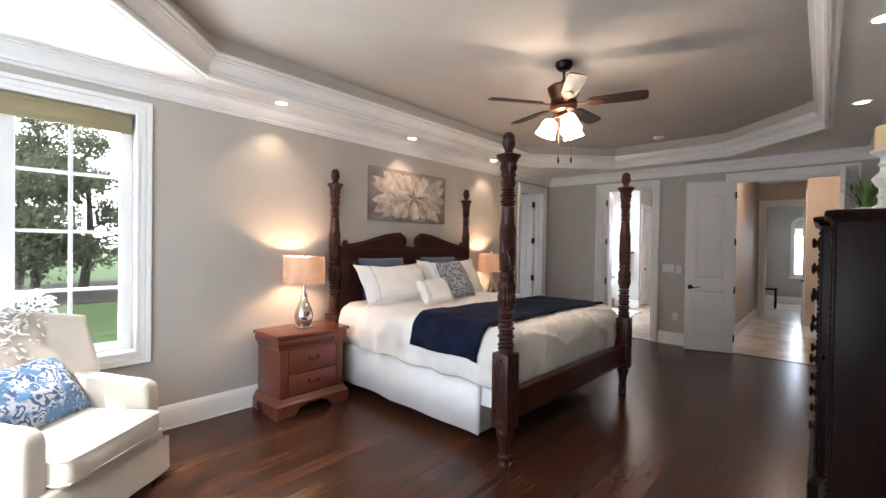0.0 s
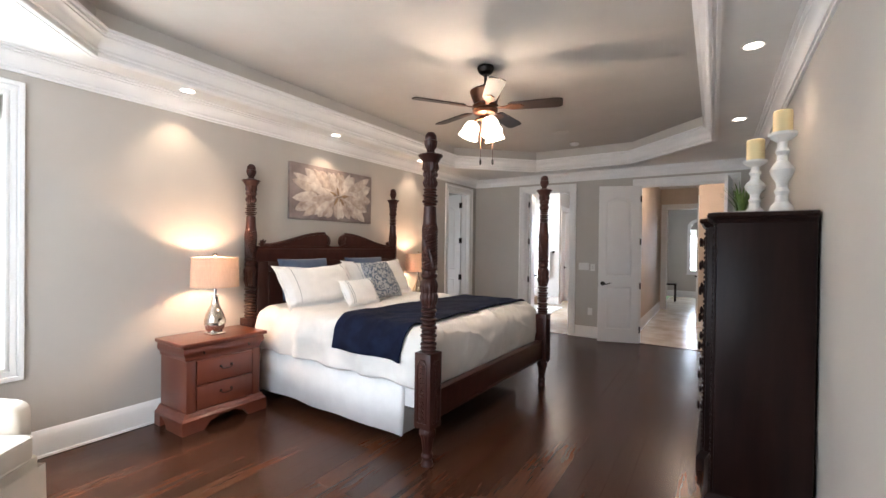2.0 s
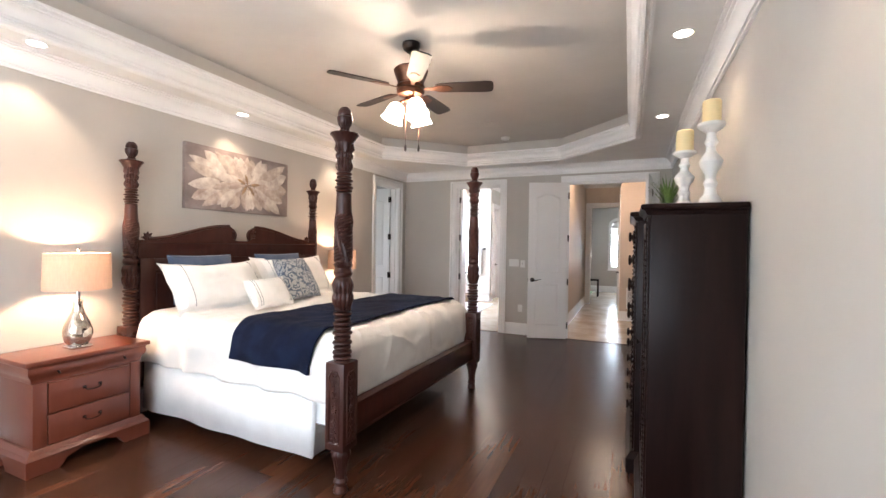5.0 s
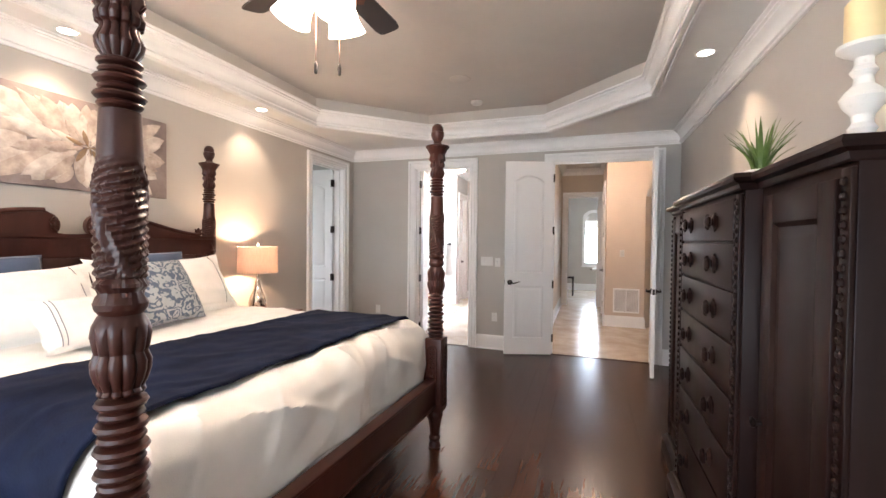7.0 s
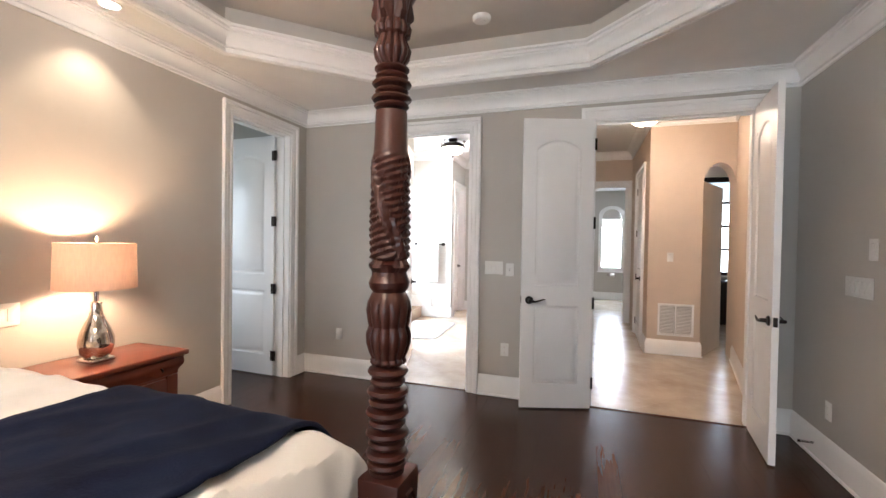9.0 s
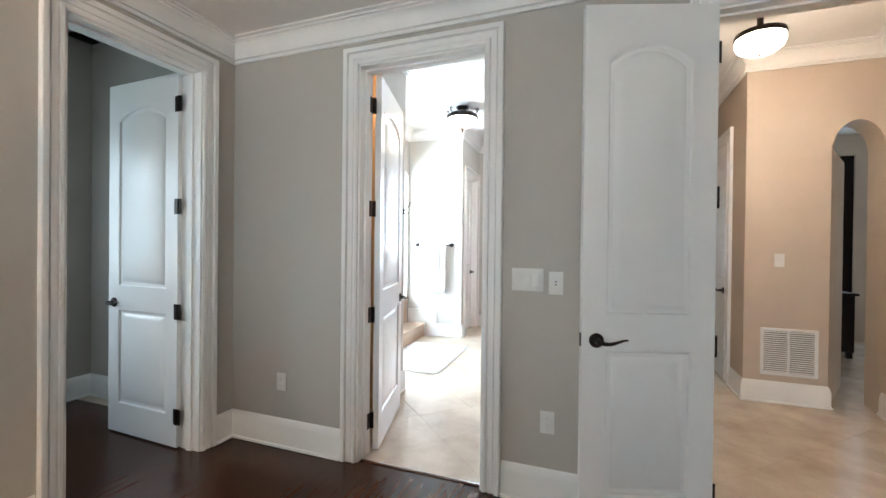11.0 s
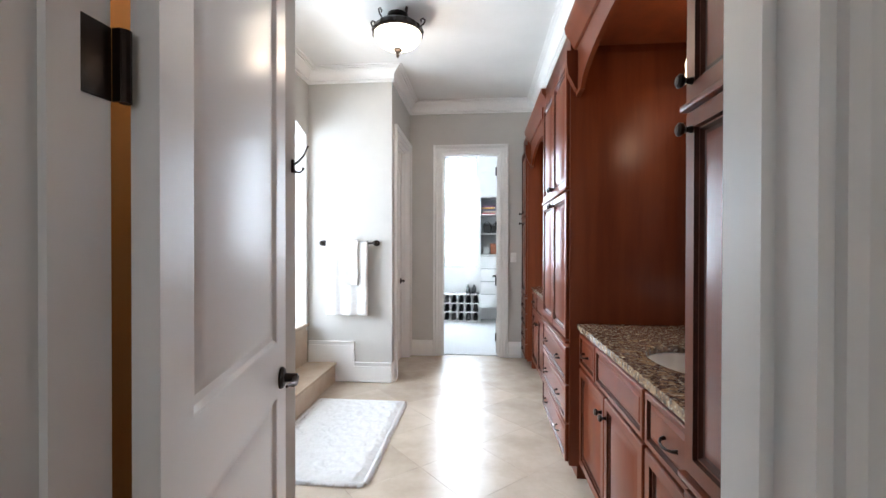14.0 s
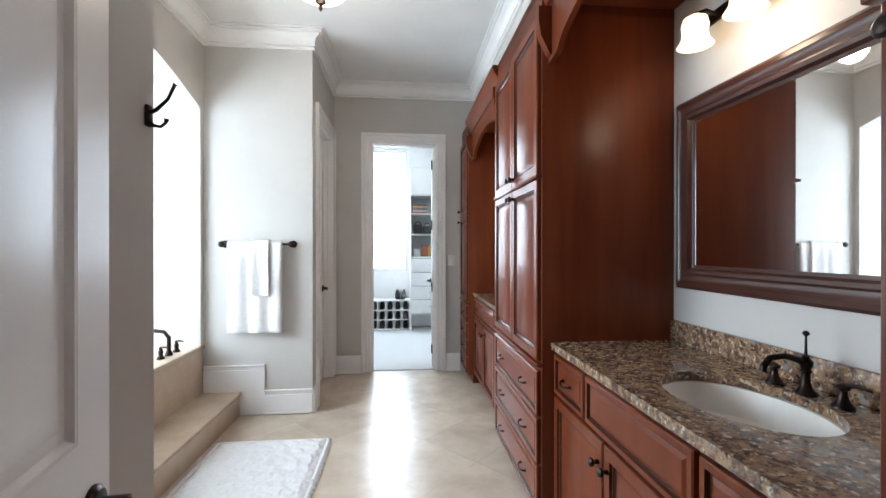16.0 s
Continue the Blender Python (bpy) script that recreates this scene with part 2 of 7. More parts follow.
tl.new(tn["Principled BSDF"].outputs[0], both.inputs[1])
tl.new(thin.outputs[0], both.inputs[2])
tl.new(both.outputs[0], tn["Material Output"].inputs["Surface"])
KHAKI = material("khaki_blind", (0.33, 0.28, 0.16), 0.8, scale=60, stretch=(0.2, 0.2, 3), bump=0.3, bump_scale=150)
CHROME = material("polished_chrome", (0.75, 0.75, 0.75), 0.12, 1.0, scale=8)
MERCURY = material("mercury_glass", (0.72, 0.66, 0.58), 0.09, 0.9, dark=(0.42, 0.34, 0.27), scale=22, detail=6, contrast=(0.3, 0.6))
WAX = material("ivory_wax", (0.78, 0.62, 0.33), 0.5, scale=5.0, bump=0.1, bump_scale=40)
WORN_WHITE = material("distressed_white_wood", (0.72, 0.70, 0.66), 0.6, dark=(0.5, 0.47, 0.42), scale=30, detail=6, contrast=(0.2, 0.42), bump=0.2, bump_scale=60)
LEAF = material("grass_leaf", (0.13, 0.20, 0.05), 0.45, dark=(0.07, 0.13, 0.03), scale=12, vary=0.1)
PLASTIC = material("white_plastic", (0.78, 0.77, 0.74), 0.35, scale=10)
BLACKWOOD = material("walnut_blade", (0.017, 0.009, 0.007), 0.5, dark=(0.009, 0.005, 0.004), scale=6, stretch=(1, 8, 1), detail=6)
ALABASTER = glow("lit_glass_shade", (1.0, 0.86, 0.66), 7.0)
VANITYGLASS = glow("amber_lit_shade", (1.0, 0.78, 0.50), 2.6)
DOWNLIGHT = glow("lit_downlight", (1.0, 0.90, 0.76), 9.0)
BULB = glow("lit_bulb", (1.0, 0.80, 0.55), 30.0)
PANE = clear("window_glass", (1, 1, 1), 0.0)

# ---- the rooms ----
W, E, S, N = -3.82, 0.47, -1.10, 6.905      # bedroom wall faces
NB = 7.045                                   # bath and hall side of the north wall
SOF, TRAY = 2.715, 3.02                      # soffit and raised ceiling
BC = 3.05                                    # bathroom and hall ceiling
DT, DH = 2.44, 0.10                          # door head, casing width

CLOSET_DOOR = (5.91, 6.66, 0.0, DT)
BATH_DOOR = (-2.83, -2.02, 0.0, DT)
HALL_DOOR = (-0.965, 0.215, 0.0, DT)
WINW = (-0.87, 0.55, 0.66, 2.41)
wall("wall_west", "x", W - 0.16, W, S - 0.16, NB, 0, 3.2, [CLOSET_DOOR, WINW], PAINT, "greige painted bedroom wall behind the bed")
wall("wall_north", "y", N, NB, W, E + 0.15, 0, 3.2, [BATH_DOOR, HALL_DOOR], PAINT, "greige painted bedroom wall with two doorways")
wall("wall_east", "x", E, E + 0.15, S - 0.16, N, 0, 3.2, [], PAINT, "greige painted bedroom wall beside the armoire")
# the opening in this wall is assumed, to let the south fill in
wall("wall_south", "y", S - 0.16, S, W, E, 0, 3.2, [(-3.0, -0.4, 0.66, 2.40)], PAINT, "greige painted bedroom wall with an assumed, unseen window")

# soffit ring round the octagonal tray
XW, XE, YS, YN, CH = -3.44, -0.02, -0.07, 6.45, 0.98
OCT = [(XW, YS + CH), (XW + CH, YS), (XE - CH, YS), (XE, YS + CH), (XE, YN - CH), (XE - CH, YN), (XW + CH, YN), (XW, YN - CH)]
OUT = [(W, YS + CH), (W, S), (E, S), (E, YS + CH), (E, YN - CH), (E, N), (W, N), (W, YN - CH)]
bm = bmesh.new()
lo_in = [bm.verts.new((x, y, SOF)) for x, y in OCT]
hi_in = [bm.verts.new((x, y, TRAY)) for x, y in OCT]
corner = {k: bm.verts.new((*p, SOF)) for k, p in dict(sw=(W, S), se=(E, S), ne=(E, N), nw=(W, N)).items()}
bm.faces.new((corner["sw"], corner["nw"], lo_in[7], lo_in[0]))
bm.faces.new((corner["sw"], lo_in[0], lo_in[1]))
bm.faces.new((corner["sw"], lo_in[1], lo_in[2], corner["se"]))
bm.faces.new((corner["se"], lo_in[2], lo_in[3]))
bm.faces.new((corner["se"], lo_in[3], lo_in[4], corner["ne"]))
bm.faces.new((corner["ne"], lo_in[4], lo_in[5]))
bm.faces.new((corner["ne"], lo_in[5], lo_in[6], corner["nw"]))
bm.faces.new((corner["nw"], lo_in[6], lo_in[7]))
setting("ceiling_soffit", bm, SOFFIT, "pale painted ceiling soffit round the tray")
bm = bmesh.new()
low = [bm.verts.new((x, y, SOF)) for x, y in OCT]
top = [bm.verts.new((x, y, TRAY)) for x, y in OCT]
for i in range(8):
    bm.faces.new((low[i], low[(i + 1) % 8], top[(i + 1) % 8], top[i]))
bm.faces.new(top)
setting("ceiling_tray", bm, CEIL, "greige painted octagonal tray ceiling")
setting("ceiling_roof", cube(W - 0.2, E + 0.2, S - 0.2, NB - 0.01, 3.2, 3.3), CEIL, "closed roof deck above the bedroom")
ring = [(-0.055, 2.718), (-0.055, 2.700), (-0.035, 2.700), (-0.030, 2.708), (-0.014, 2.708), (-0.010, 2.696), (0.006, 2.696), (0.012, 2.702), (0.012, 2.722), (0.002, 2.727), (0.002, 2.736), (0.016, 2.739), (0.017, 2.752), (0.010, 2.757), (0.012, 2.772), (0.020, 2.795), (0.036, 2.814), (0.058, 2.826), (0.060, 2.836), (0.074, 2.838), (0.075, 2.850), (0.066, 2.854), (0.066, 2.862), (0.088, 2.864), (0.090, 2.880), (-0.01, 2.884)]
setting("trim_tray", sweep(bmesh.new(), OCT, ring, True), WHITE, "white stepped moulding round the tray edge")


CROWN = [(0.0, -0.145), (0.016, -0.145), (0.018, -0.134), (0.010, -0.130), (0.010, -0.122), (0.026, -0.120), (0.028, -0.108), (0.020, -0.104), (0.022, -0.090), (0.030, -0.068), (0.046, -0.048), (0.066, -0.036), (0.068, -0.026), (0.084, -0.024), (0.085, -0.014), (0.078, -0.011), (0.105, -0.010), (0.107, -0.002), (0.0, -0.002)]
BASE = [(0.0, 0.004), (0.030, 0.004), (0.028, 0.018), (0.019, 0.022), (0.018, 0.145), (0.014, 0.158), (0.010, 0.17), (0.004, 0.186), (0.0, 0.19)]


def crown(name, path, z, closed=False, k=1.0):
    return setting(name, sweep(bmesh.new(), path, [(o * k, z + h * k) for o, h in CROWN], closed), WHITE, "white crown moulding under the ceiling")


def baseboard(name, path, k=1.0):
    return setting(name, sweep(bmesh.new(), path, [(o, 0.004 + (h - 0.004) * k) for o, h in BASE]), WHITE, "white painted tall baseboard")


crown("trim_crown_bedroom", [(W, S), (E, S), (E, N), (W, N)], SOF, True)
baseboard("baseboard_west", [(W, CLOSET_DOOR[0] - DH), (W, S), (E, S), (E, N), (HALL_DOOR[1] + DH, N)])
baseboard("baseboard_north", [(HALL_DOOR[0] - DH, N), (BATH_DOOR[1] + DH, N)])
baseboard("baseboard_corner", [(BATH_DOOR[0] - DH, N), (W, N), (W, CLOSET_DOOR[1] + DH)])

CASE = [(0.0, 0.0), (0.0, 0.014), (0.010, 0.020), (0.022, 0.020), (0.024, 0.011), (0.030, 0.011), (0.034, 0.016), (0.060, 0.018), (0.063, 0.011), (0.068, 0.011), (0.072, 0.028), (0.096, 0.030), (0.100, 0.026), (0.100, 0.0)]


def casing(name, axis, face, out, p, q, head, sill=0.004, frame_all=False):
    """Moulded casing round an opening p..q on a wall face; out is +1 or -1, the way off the wall."""
    bm = bmesh.new()
    loop = [(p, sill), (p, head), (q, head), (q, sill)]
    rows = []
    for i, (a, z) in enumerate(loop):
        sa = -1 if a == p else 1
        sz = 0 if (i in (0, 3) and not frame_all) else (-1 if i in (0, 3) else 1)
        row = []
        for o, d in CASE:
            pa, pz = a + sa * o, z + sz * o
            row.append(bm.verts.new((face + out * d, pa, pz) if axis == "x" else (pa, face + out * d, pz)))
        rows.append(row)
    k = len(CASE)
    pairs = [(0, 1), (1, 2), (2, 3)] + ([(3, 0)] if frame_all else [])
    for i, j in pairs:
        for s in range(k - 1):
            bm.faces.new((rows[i][s], rows[j][s], rows[j][s + 1], rows[i][s + 1]))
    if not frame_all:
        bm.faces.new(rows[0])
        bm.faces.new(rows[3])
    return setting(name, bm, WHITE, "white moulded casing round an opening")


def jamb(name, axis, c0, c1, p, q, head):
    """The white lining of a doorway with a stop."""
    bm = bmesh.new()
    for a0, a1, z0, z1 in ((p, p + 0.018, 0.004, head), (q - 0.018, q, 0.004, head), (p + 0.018, q - 0.018, head - 0.018, head)):
        box(bm, *((c0, c1, a0, a1) if axis == "x" else (a0, a1, c0, c1)), z0, z1)
    mid = (c0 + c1) / 2
    for a0, a1, z0, z1 in ((p + 0.018, p + 0.03, 0.004, head - 0.018), (q - 0.03, q - 0.018, 0.004, head - 0.018), (p + 0.03, q - 0.03, head - 0.03, head - 0.018)):
        box(bm, *((mid - 0.02, mid + 0.02, a0, a1) if axis == "x" else (a0, a1, mid - 0.02, mid + 0.02)), z0, z1)
    return setting(name, bm, WHITE, "white door lining with a stop")


for name, p in (("bath", BATH_DOOR), ("hall", HALL_DOOR)):
    casing(f"trim_{name}_door", "y", N, -1, p[0] + 0.006, p[1] - 0.006, DT - 0.006)
    casing(f"trim_{name}_door_back", "y", NB, 1, p[0] + 0.006, p[1] - 0.006, DT - 0.006)
    jamb(f"trim_{name}_jamb", "y", N - 0.002, NB + 0.002, p[0], p[1], DT)
casing("trim_closet_door", "x", W, 1, CLOSET_DOOR[0] + 0.006, CLOSET_DOOR[1] - 0.006, DT - 0.006)
jamb("trim_closet_jamb", "x", W - 0.162, W + 0.002, CLOSET_DOOR[0], CLOSET_DOOR[1], DT)

# small dressing room behind the west doorway
wall("wall_dressing_north", "y", NB, NB + 0.1, -5.6, W - 0.16, 0, 3.05, [], PAINT, "greige painted dressing room wall")
wall("wall_dressing_south", "y", 4.9, 5.0, -5.6, W - 0.16, 0, 3.05, [], PAINT, "greige painted dressing room wall")
wall("wall_dressing_west", "x", -5.7, -5.6, 4.9, NB + 0.1, 0, 3.05, [(5.35, 6.15, 1.0, 2.2)], PAINT, "greige painted dressing room wall")
setting("ceiling_dressing", cube(-5.7, W - 0.16, 4.9, NB + 0.1, 3.05, 3.1), SOFFIT, "white dressing room ceiling")
baseboard("baseboard_dressing", [(W - 0.16, NB), (-5.6, NB), (-5.6, 5.0)])

# hall shell
HC = 3.05
HL, HV, HX = -1.10, 9.13, -0.235             # left wall face, vent wall face, corner of the passage
wall("wall_hall_left", "x", HL - 0.02, HL, NB, 11.3, 0, HC, [], PAINT_HALL, "warm beige hall wall")
bm = extrude(bmesh.new(), [(0.30, NB), (0.72, HV), (0.72, HV + 0.25), (0.95, HV + 0.25), (0.95, NB)], "z", 0, HC)
setting("wall_hall_right", bm, PAINT_HALL, "warm beige slanting hall wall")
bm = bmesh.new()
box(bm, HX, 0.37, HV, HV + 0.25, 0, HC)
extrude(bm, [(0.36, HV + 0.005), (0.37, HV + 0.004), (0.80, 9.95), (0.60, 10.20), (0.30, HV + 0.2)], "z", 0, 2.2)
head = [(0.37, 2.16)] + [(0.545 - 0.175 * math.cos(math.pi * k / 14), 2.16 + 0.26 * math.sin(math.pi * k / 14)) for k in range(1, 14)] + [(0.72, 2.16)]
extrude(bm, head + [(0.72, HC), (0.37, HC)], "y", HV, HV + 0.25)
setting("wall_hall_vent", bm, PAINT_HALL, "warm beige hall wall with an arched opening")
wall("wall_passage_right", "x", HX, HX + 0.1, HV + 0.25, 11.3, 0, HC, [(9.62, 10.42, 0, DT)], PAINT_HALL, "warm beige passage wall with a doorway")
wall("wall_passage_end", "y", 11.3, 11.42, HL - 0.02, 0.6, 0, HC, [(-0.985, -0.31, 0, DT)], PAINT_HALL, "warm beige passage end wall with a doorway")
casing("trim_passage_door", "y", 11.3, -1, -0.979, -0.316, DT - 0.006)
jamb("trim_passage_jamb", "y", 11.298, 11.422, -0.985, -0.31, DT)
casing("trim_passage_side", "x", HX, -1, 9.626, 10.414, DT - 0.006)
jamb("trim_passage_side_jamb", "x", HX - 0.002, HX + 0.102, 9.62, 10.42, DT)
setting("ceiling_hall", cube(HL - 0.02, 3.0, NB, 13.2, HC, HC + 0.08), SOFFIT, "white hall ceiling")
crown("trim_crown_hall", [(0.30, NB), (0.72, HV), (HX, HV), (HX, 11.3), (HL, 11.3), (HL, NB)], HC)
baseboard("baseboard_hall_right", [(0.30, NB), (0.72, HV)])
baseboard("baseboard_hall_vent", [(0.37, HV + 0.25), (0.37, HV), (HX, HV), (HX, 9.52)])
baseboard("baseboard_hall_left", [(-1.085, 11.3), (HL, 11.3), (HL, NB)])
# room past the passage
wall("wall_far_north", "y", 14.6, 14.75, -1.30, 1.0, 0, HC, [(-0.60, -0.14, 0.80, 2.05)], PAINT, "greige wall with an arched window")
wall("wall_far_west", "x", -1.30, -1.20, 11.42, 14.75, 0, HC, [], PAINT, "greige far room wall")
wall("wall_far_east", "x", 0.6, 0.7, 11.42, 14.75, 0, HC, [], PAINT, "greige far room wall")
setting("ceiling_far", cube(-1.30, 0.7, 11.42, 14.75, 2.75, 2.8), SOFFIT, "white far room ceiling")
baseboard("baseboard_far", [(0.6, 14.6), (-1.20, 14.6)])
# room past the arch
wall("wall_dining_north", "y", 12.6, 12.72, -0.13, 3.0, 0, HC, [(1.05, 2.05, 0.0, 2.75)], PAINT_HALL, "beige wall with a glazed door")
wall("wall_dining_west", "x", -0.13, -0.03, HV + 0.25, 12.6, 0, HC, [], PAINT_HALL, "beige room wall past the arch")
wall("wall_dining_east", "x", 2.9, 3.0, HV + 0.25, 12.6, 0, HC, [], PAINT_HALL, "beige room wall past the arch")
wall("wall_dining_south", "y", HV + 0.15, HV + 0.25, 0.95, 3.0, 0, HC, [], PAINT_HALL, "beige room wall past the arch")

# floors
setting("floor_dressing", cube(-5.7, W - 0.1, 4.9, N + 0.03, -0.06, -0.006), SUBFLOOR, "dark hardwood dressing room floor")
setting("floor_bedroom", cube(W - 0.1, E + 0.1, S - 0.1, N + 0.03, -0.06, -0.006), SUBFLOOR, "dark hardwood bedroom floor")
setting("floor_bath", cube(-5.9, -1.122, N + 0.03, 11.75, -0.06, -0.004), GROUT, "polished travertine bathroom floor")
setting("floor_hall", cube(HL - 0.02, 3.0, N + 0.03, 14.75, -0.06, -0.004), GROUT, "polished travertine hall floor")

# ---- doors ----
def arch_points(x0, x1, z, rise, n=12):
    return [(x0 + (x1 - x0) * i / n, z + rise * math.sin(math.pi * i / n) ** 0.8) for i in range(n + 1)]


def lever(parent, x, z, side, toward, mat=BRONZE):
    """A curved lever on a round rose; side is the face (+1 or -1 in y), toward the way it points in x."""
    bm = bmesh.new()
    rose = bmesh.new()
    lathe(rose, [(0.0, 0), (0.033, 0.0), (0.033, 0.006), (0.026, 0.012), (0.014, 0.014), (0.012, 0.05), (0.0, 0.052)], 20)
    rose.transform(Matrix.Translation((x, side * 0.019, z)) @ Matrix.Rotation(-side * math.pi / 2, 4, "X"))
    pts, rad = [], []
    for i in range(11):
        s = i / 10
        pts.append((x + toward * (0.125 * s), side * (0.019 + 0.045 + 0.006 * math.sin(3 * s)), z - 0.008 * math.sin(s * 5.0) + 0.004 * s))
        rad.append(0.011 - 0.007 * s)
    tube(bm, pts, 0.01, 10, rad)
    handle = part("door_handle", rose, mat, parent, "dark bronze lever handle")
    part("lever", bm, mat, handle)


def door(name, label, width, m, handle_at, hinges=True, height=2.42, swing=1):
    """A two-panel door with an arched upper panel. Local x runs from the hinge to the free edge; the leaf is 38 mm thick."""
    d = tagged(new(name), label, "door", "", "structure")
    d.matrix_basis = m
    t = 0.019
    bm = cube(0.0, width, -t + 0.011, t - 0.011, 0.0, height)
    st, lock, bot, top = 0.105, (0.86, 1.02), 0.20, height - 0.19
    x0, x1 = st, width - st
    for s in (-1, 1):
        lo, hi = sorted((s * (t - 0.011), s * t))
        box(bm, 0.0, x0, lo, hi, 0, height)
        box(bm, x1, width, lo, hi, 0, height)
        box(bm, x0, x1, lo, hi, 0, bot)
        box(bm, x0, x1, lo, hi, *lock)
        extrude(bm, [(x1, height), (x0, height)] + arch_points(x0, x1, top - 0.06, 0.075), "y", lo, hi)
    slab = part("leaf", bm, DOOR, d)
    for s in (-1, 1):
        for lo, hi, arch in ((bot, lock[0], 0.0), (lock[1], top - 0.06, 0.075)):
            bm = bmesh.new()
            rows = []
            for inset, depth in ((-0.001, 0.0108), (0.005, 0.0095), (0.010, 0.003), (0.014, -0.003), (0.026, -0.003), (0.031, 0.001), (0.062, 0.0085)):
                a, b = x0 + inset, x1 - inset
                pts = [(a, lo + inset), (b, lo + inset)] + list(reversed([(x, z - inset) for x, z in arch_points(a, b, hi, arch)]))
                rows.append([bm.verts.new((x, s * (t - 0.011 + depth), z)) for x, z in pts])
            for r0, r1 in zip(rows, rows[1:]):
                for i in range(len(r0)):
                    bm.faces.new((r0[i], r0[(i + 1) % len(r0)], r1[(i + 1) % len(r0)], r1[i]))
            bm.faces.new(rows[-1])
            part("panel", bm, DOOR, d)
    for s in handle_at:
        lever(d, width - 0.065, 0.905, s, -1)
    bm = cube(width - 0.002, width + 0.002, -0.012, 0.012, 0.875, 0.935)
    part("latch_plate", bm, BRONZE, d)
    if hinges:
        for z in (0.20, 0.88, 1.56, height - 0.2):
            bm = bmesh.new()
            lathe(bm, [(0.0, -0.05), (0.008, -0.05), (0.008, 0.05), (0.0, 0.05)], 10, (-0.006, swing * 0.022, z))
            box(bm, -0.034, -0.004, swing * 0.020 - 0.002, swing * 0.020 + 0.002, z - 0.05, z + 0.05, 0.001)
            box(bm, -0.003, 0.028, swing * 0.0205 - 0.0015, swing * 0.0205 + 0.0015, z - 0.05, z + 0.05)
            part("hinge", bm, BRONZE, d)
    return d


def angle(p, q):
    return math.degrees(math.atan2(q[1] - p[1], q[0] - p[0]))


door("door_1", "white two-panel double door leaf, open against the wall", 0.588, pose(-0.955, 6.885, 0.012, 0, 0, angle((-0.955, 6.885), (-1.52, 6.70))), (1, -1), True, 2.42, -1)
door("door_2", "white two-panel double door leaf, open into the room", 0.588, pose(0.20, 6.885, 0.012, 0, 0, angle((0.20, 6.885), (0.135, 6.33))), (1, -1), True, 2.42, 1)
bath_leaf = door("door_3", "white two-panel bathroom door, open inward", 0.765, pose(-2.786, 7.076, 0.012, 0, 0, angle((-2.788, 7.06), (-3.00, 7.82))), (1, -1), False, 2.42, -1)
for z in (0.21, 0.89, 1.57, 2.23):
    bm = cube(-2.8118, -2.8085, 6.975, 7.046, z - 0.05, z + 0.05, 0.001)
    lathe(bm, [(0.0, -0.05), (0.008, -0.05), (0.008, 0.05), (0.0, 0.05)], 10, (-2.798, 7.056, z))
    box(bm, -2.8085, -2.796, 7.046, 7.050, z - 0.05, z + 0.05)
    part("hinge", bm, BRONZE, bath_leaf, "black bronze butt hinge", bath_leaf.matrix_basis.inverted())
door("door_4", "white two-panel dressing room door, open inward", 0.71, pose(-3.985, 6.635, 0.012, 0, 0, 178), (1, -1), True, 2.42, 1)

# ---- west window ----
def window(name, label, axis_m, units, z0, z1, cols, rows):
    """A window in local x (across) and z; local y points into the room. units: (from, to) of each sash opening."""
    w = tagged(new(name), label, "window", "", "structure")
    w.matrix_basis = axis_m
    lo, hi = units[0][0] - 0.075, units[-1][1] + 0.075
    bm = bmesh.new()
    for a, b in ((lo, units[0][0]), (units[-1][1], hi)):
        box(bm, a, b, -0.06, 0.0, z0 - 0.06, z1 + 0.06, 0.004)
    for (a, b), (c, d) in zip(units, units[1:]):
        box(bm, b, c, -0.06, 0.012, z0 - 0.06, z1 + 0.06, 0.004)
    for a, b in units:
        box(bm, a, b, -0.06, 0.0, z0 - 0.06, z0, 0.004)
        box(bm, a, b, -0.06, 0.0, z1, z1 + 0.06, 0.004)
    part("window_frame", bm, WHITE, w)
    for a, b in units:
        for i in range(1, cols):
            x = a + (b - a) * i / cols
            part("muntin", cube(x - 0.011, x + 0.011, -0.045, -0.012, z0, z1, 0.003), WHITE, w)
        for j in range(1, rows):
            z = z0 + (z1 - z0) * j / rows
            part("muntin", cube(a, b, -0.043, -0.014, z - 0.011, z + 0.011, 0.003), WHITE, w)
        g = part("pane", cube(a, b, -0.031, -0.027, z0, z1), PANE, w)
        g.visible_shadow = False
    return w


window("window_1", "white double-hung window with divided panes onto a garden", pose(-3.90, 0, 0, 0, 0, -90), [(-0.475, 0.075), (0.255, 0.80)], 0.72, 2.35, 2, 4)
casing("trim_window_west", "x", W, 1, WINW[0], WINW[1], WINW[3], WINW[2], True)
setting("window_sill", cube(W - 0.09, W + 0.0, WINW[0], WINW[1], 0.64, 0.662), WHITE, "white painted inner window sill")
bl = thing("roman_blind", "khaki fabric blind drawn up at the window head", "blind", pose(-3.862, -0.16, 2.405))
for k in range(4):
    part("fold", cube(-0.006 - 0.006 * k, 0.004 + 0.004 * k, -0.69, 0.69, -0.14 + 0.012 * k, -0.004 - 0.004 * k, 0.002), KHAKI, bl)
part("headrail", cube(-0.02, 0.022, -0.70, 0.70, -0.03, 0.0, 0.003), KHAKI, bl)
# assumed window and casing round the added south fill, never in view
window("window_2", "assumed white triple window with divided panes, unseen behind the walker", pose(-1.7, S - 0.09, 0, 0, 0, 0), [(-1.22, -0.48), (-0.37, 0.37), (0.48, 1.22)], 0.72, 2.34, 2, 4)
casing("trim_window_south", "y", S, 1, -3.0, -0.4, 2.40, 0.66, True)

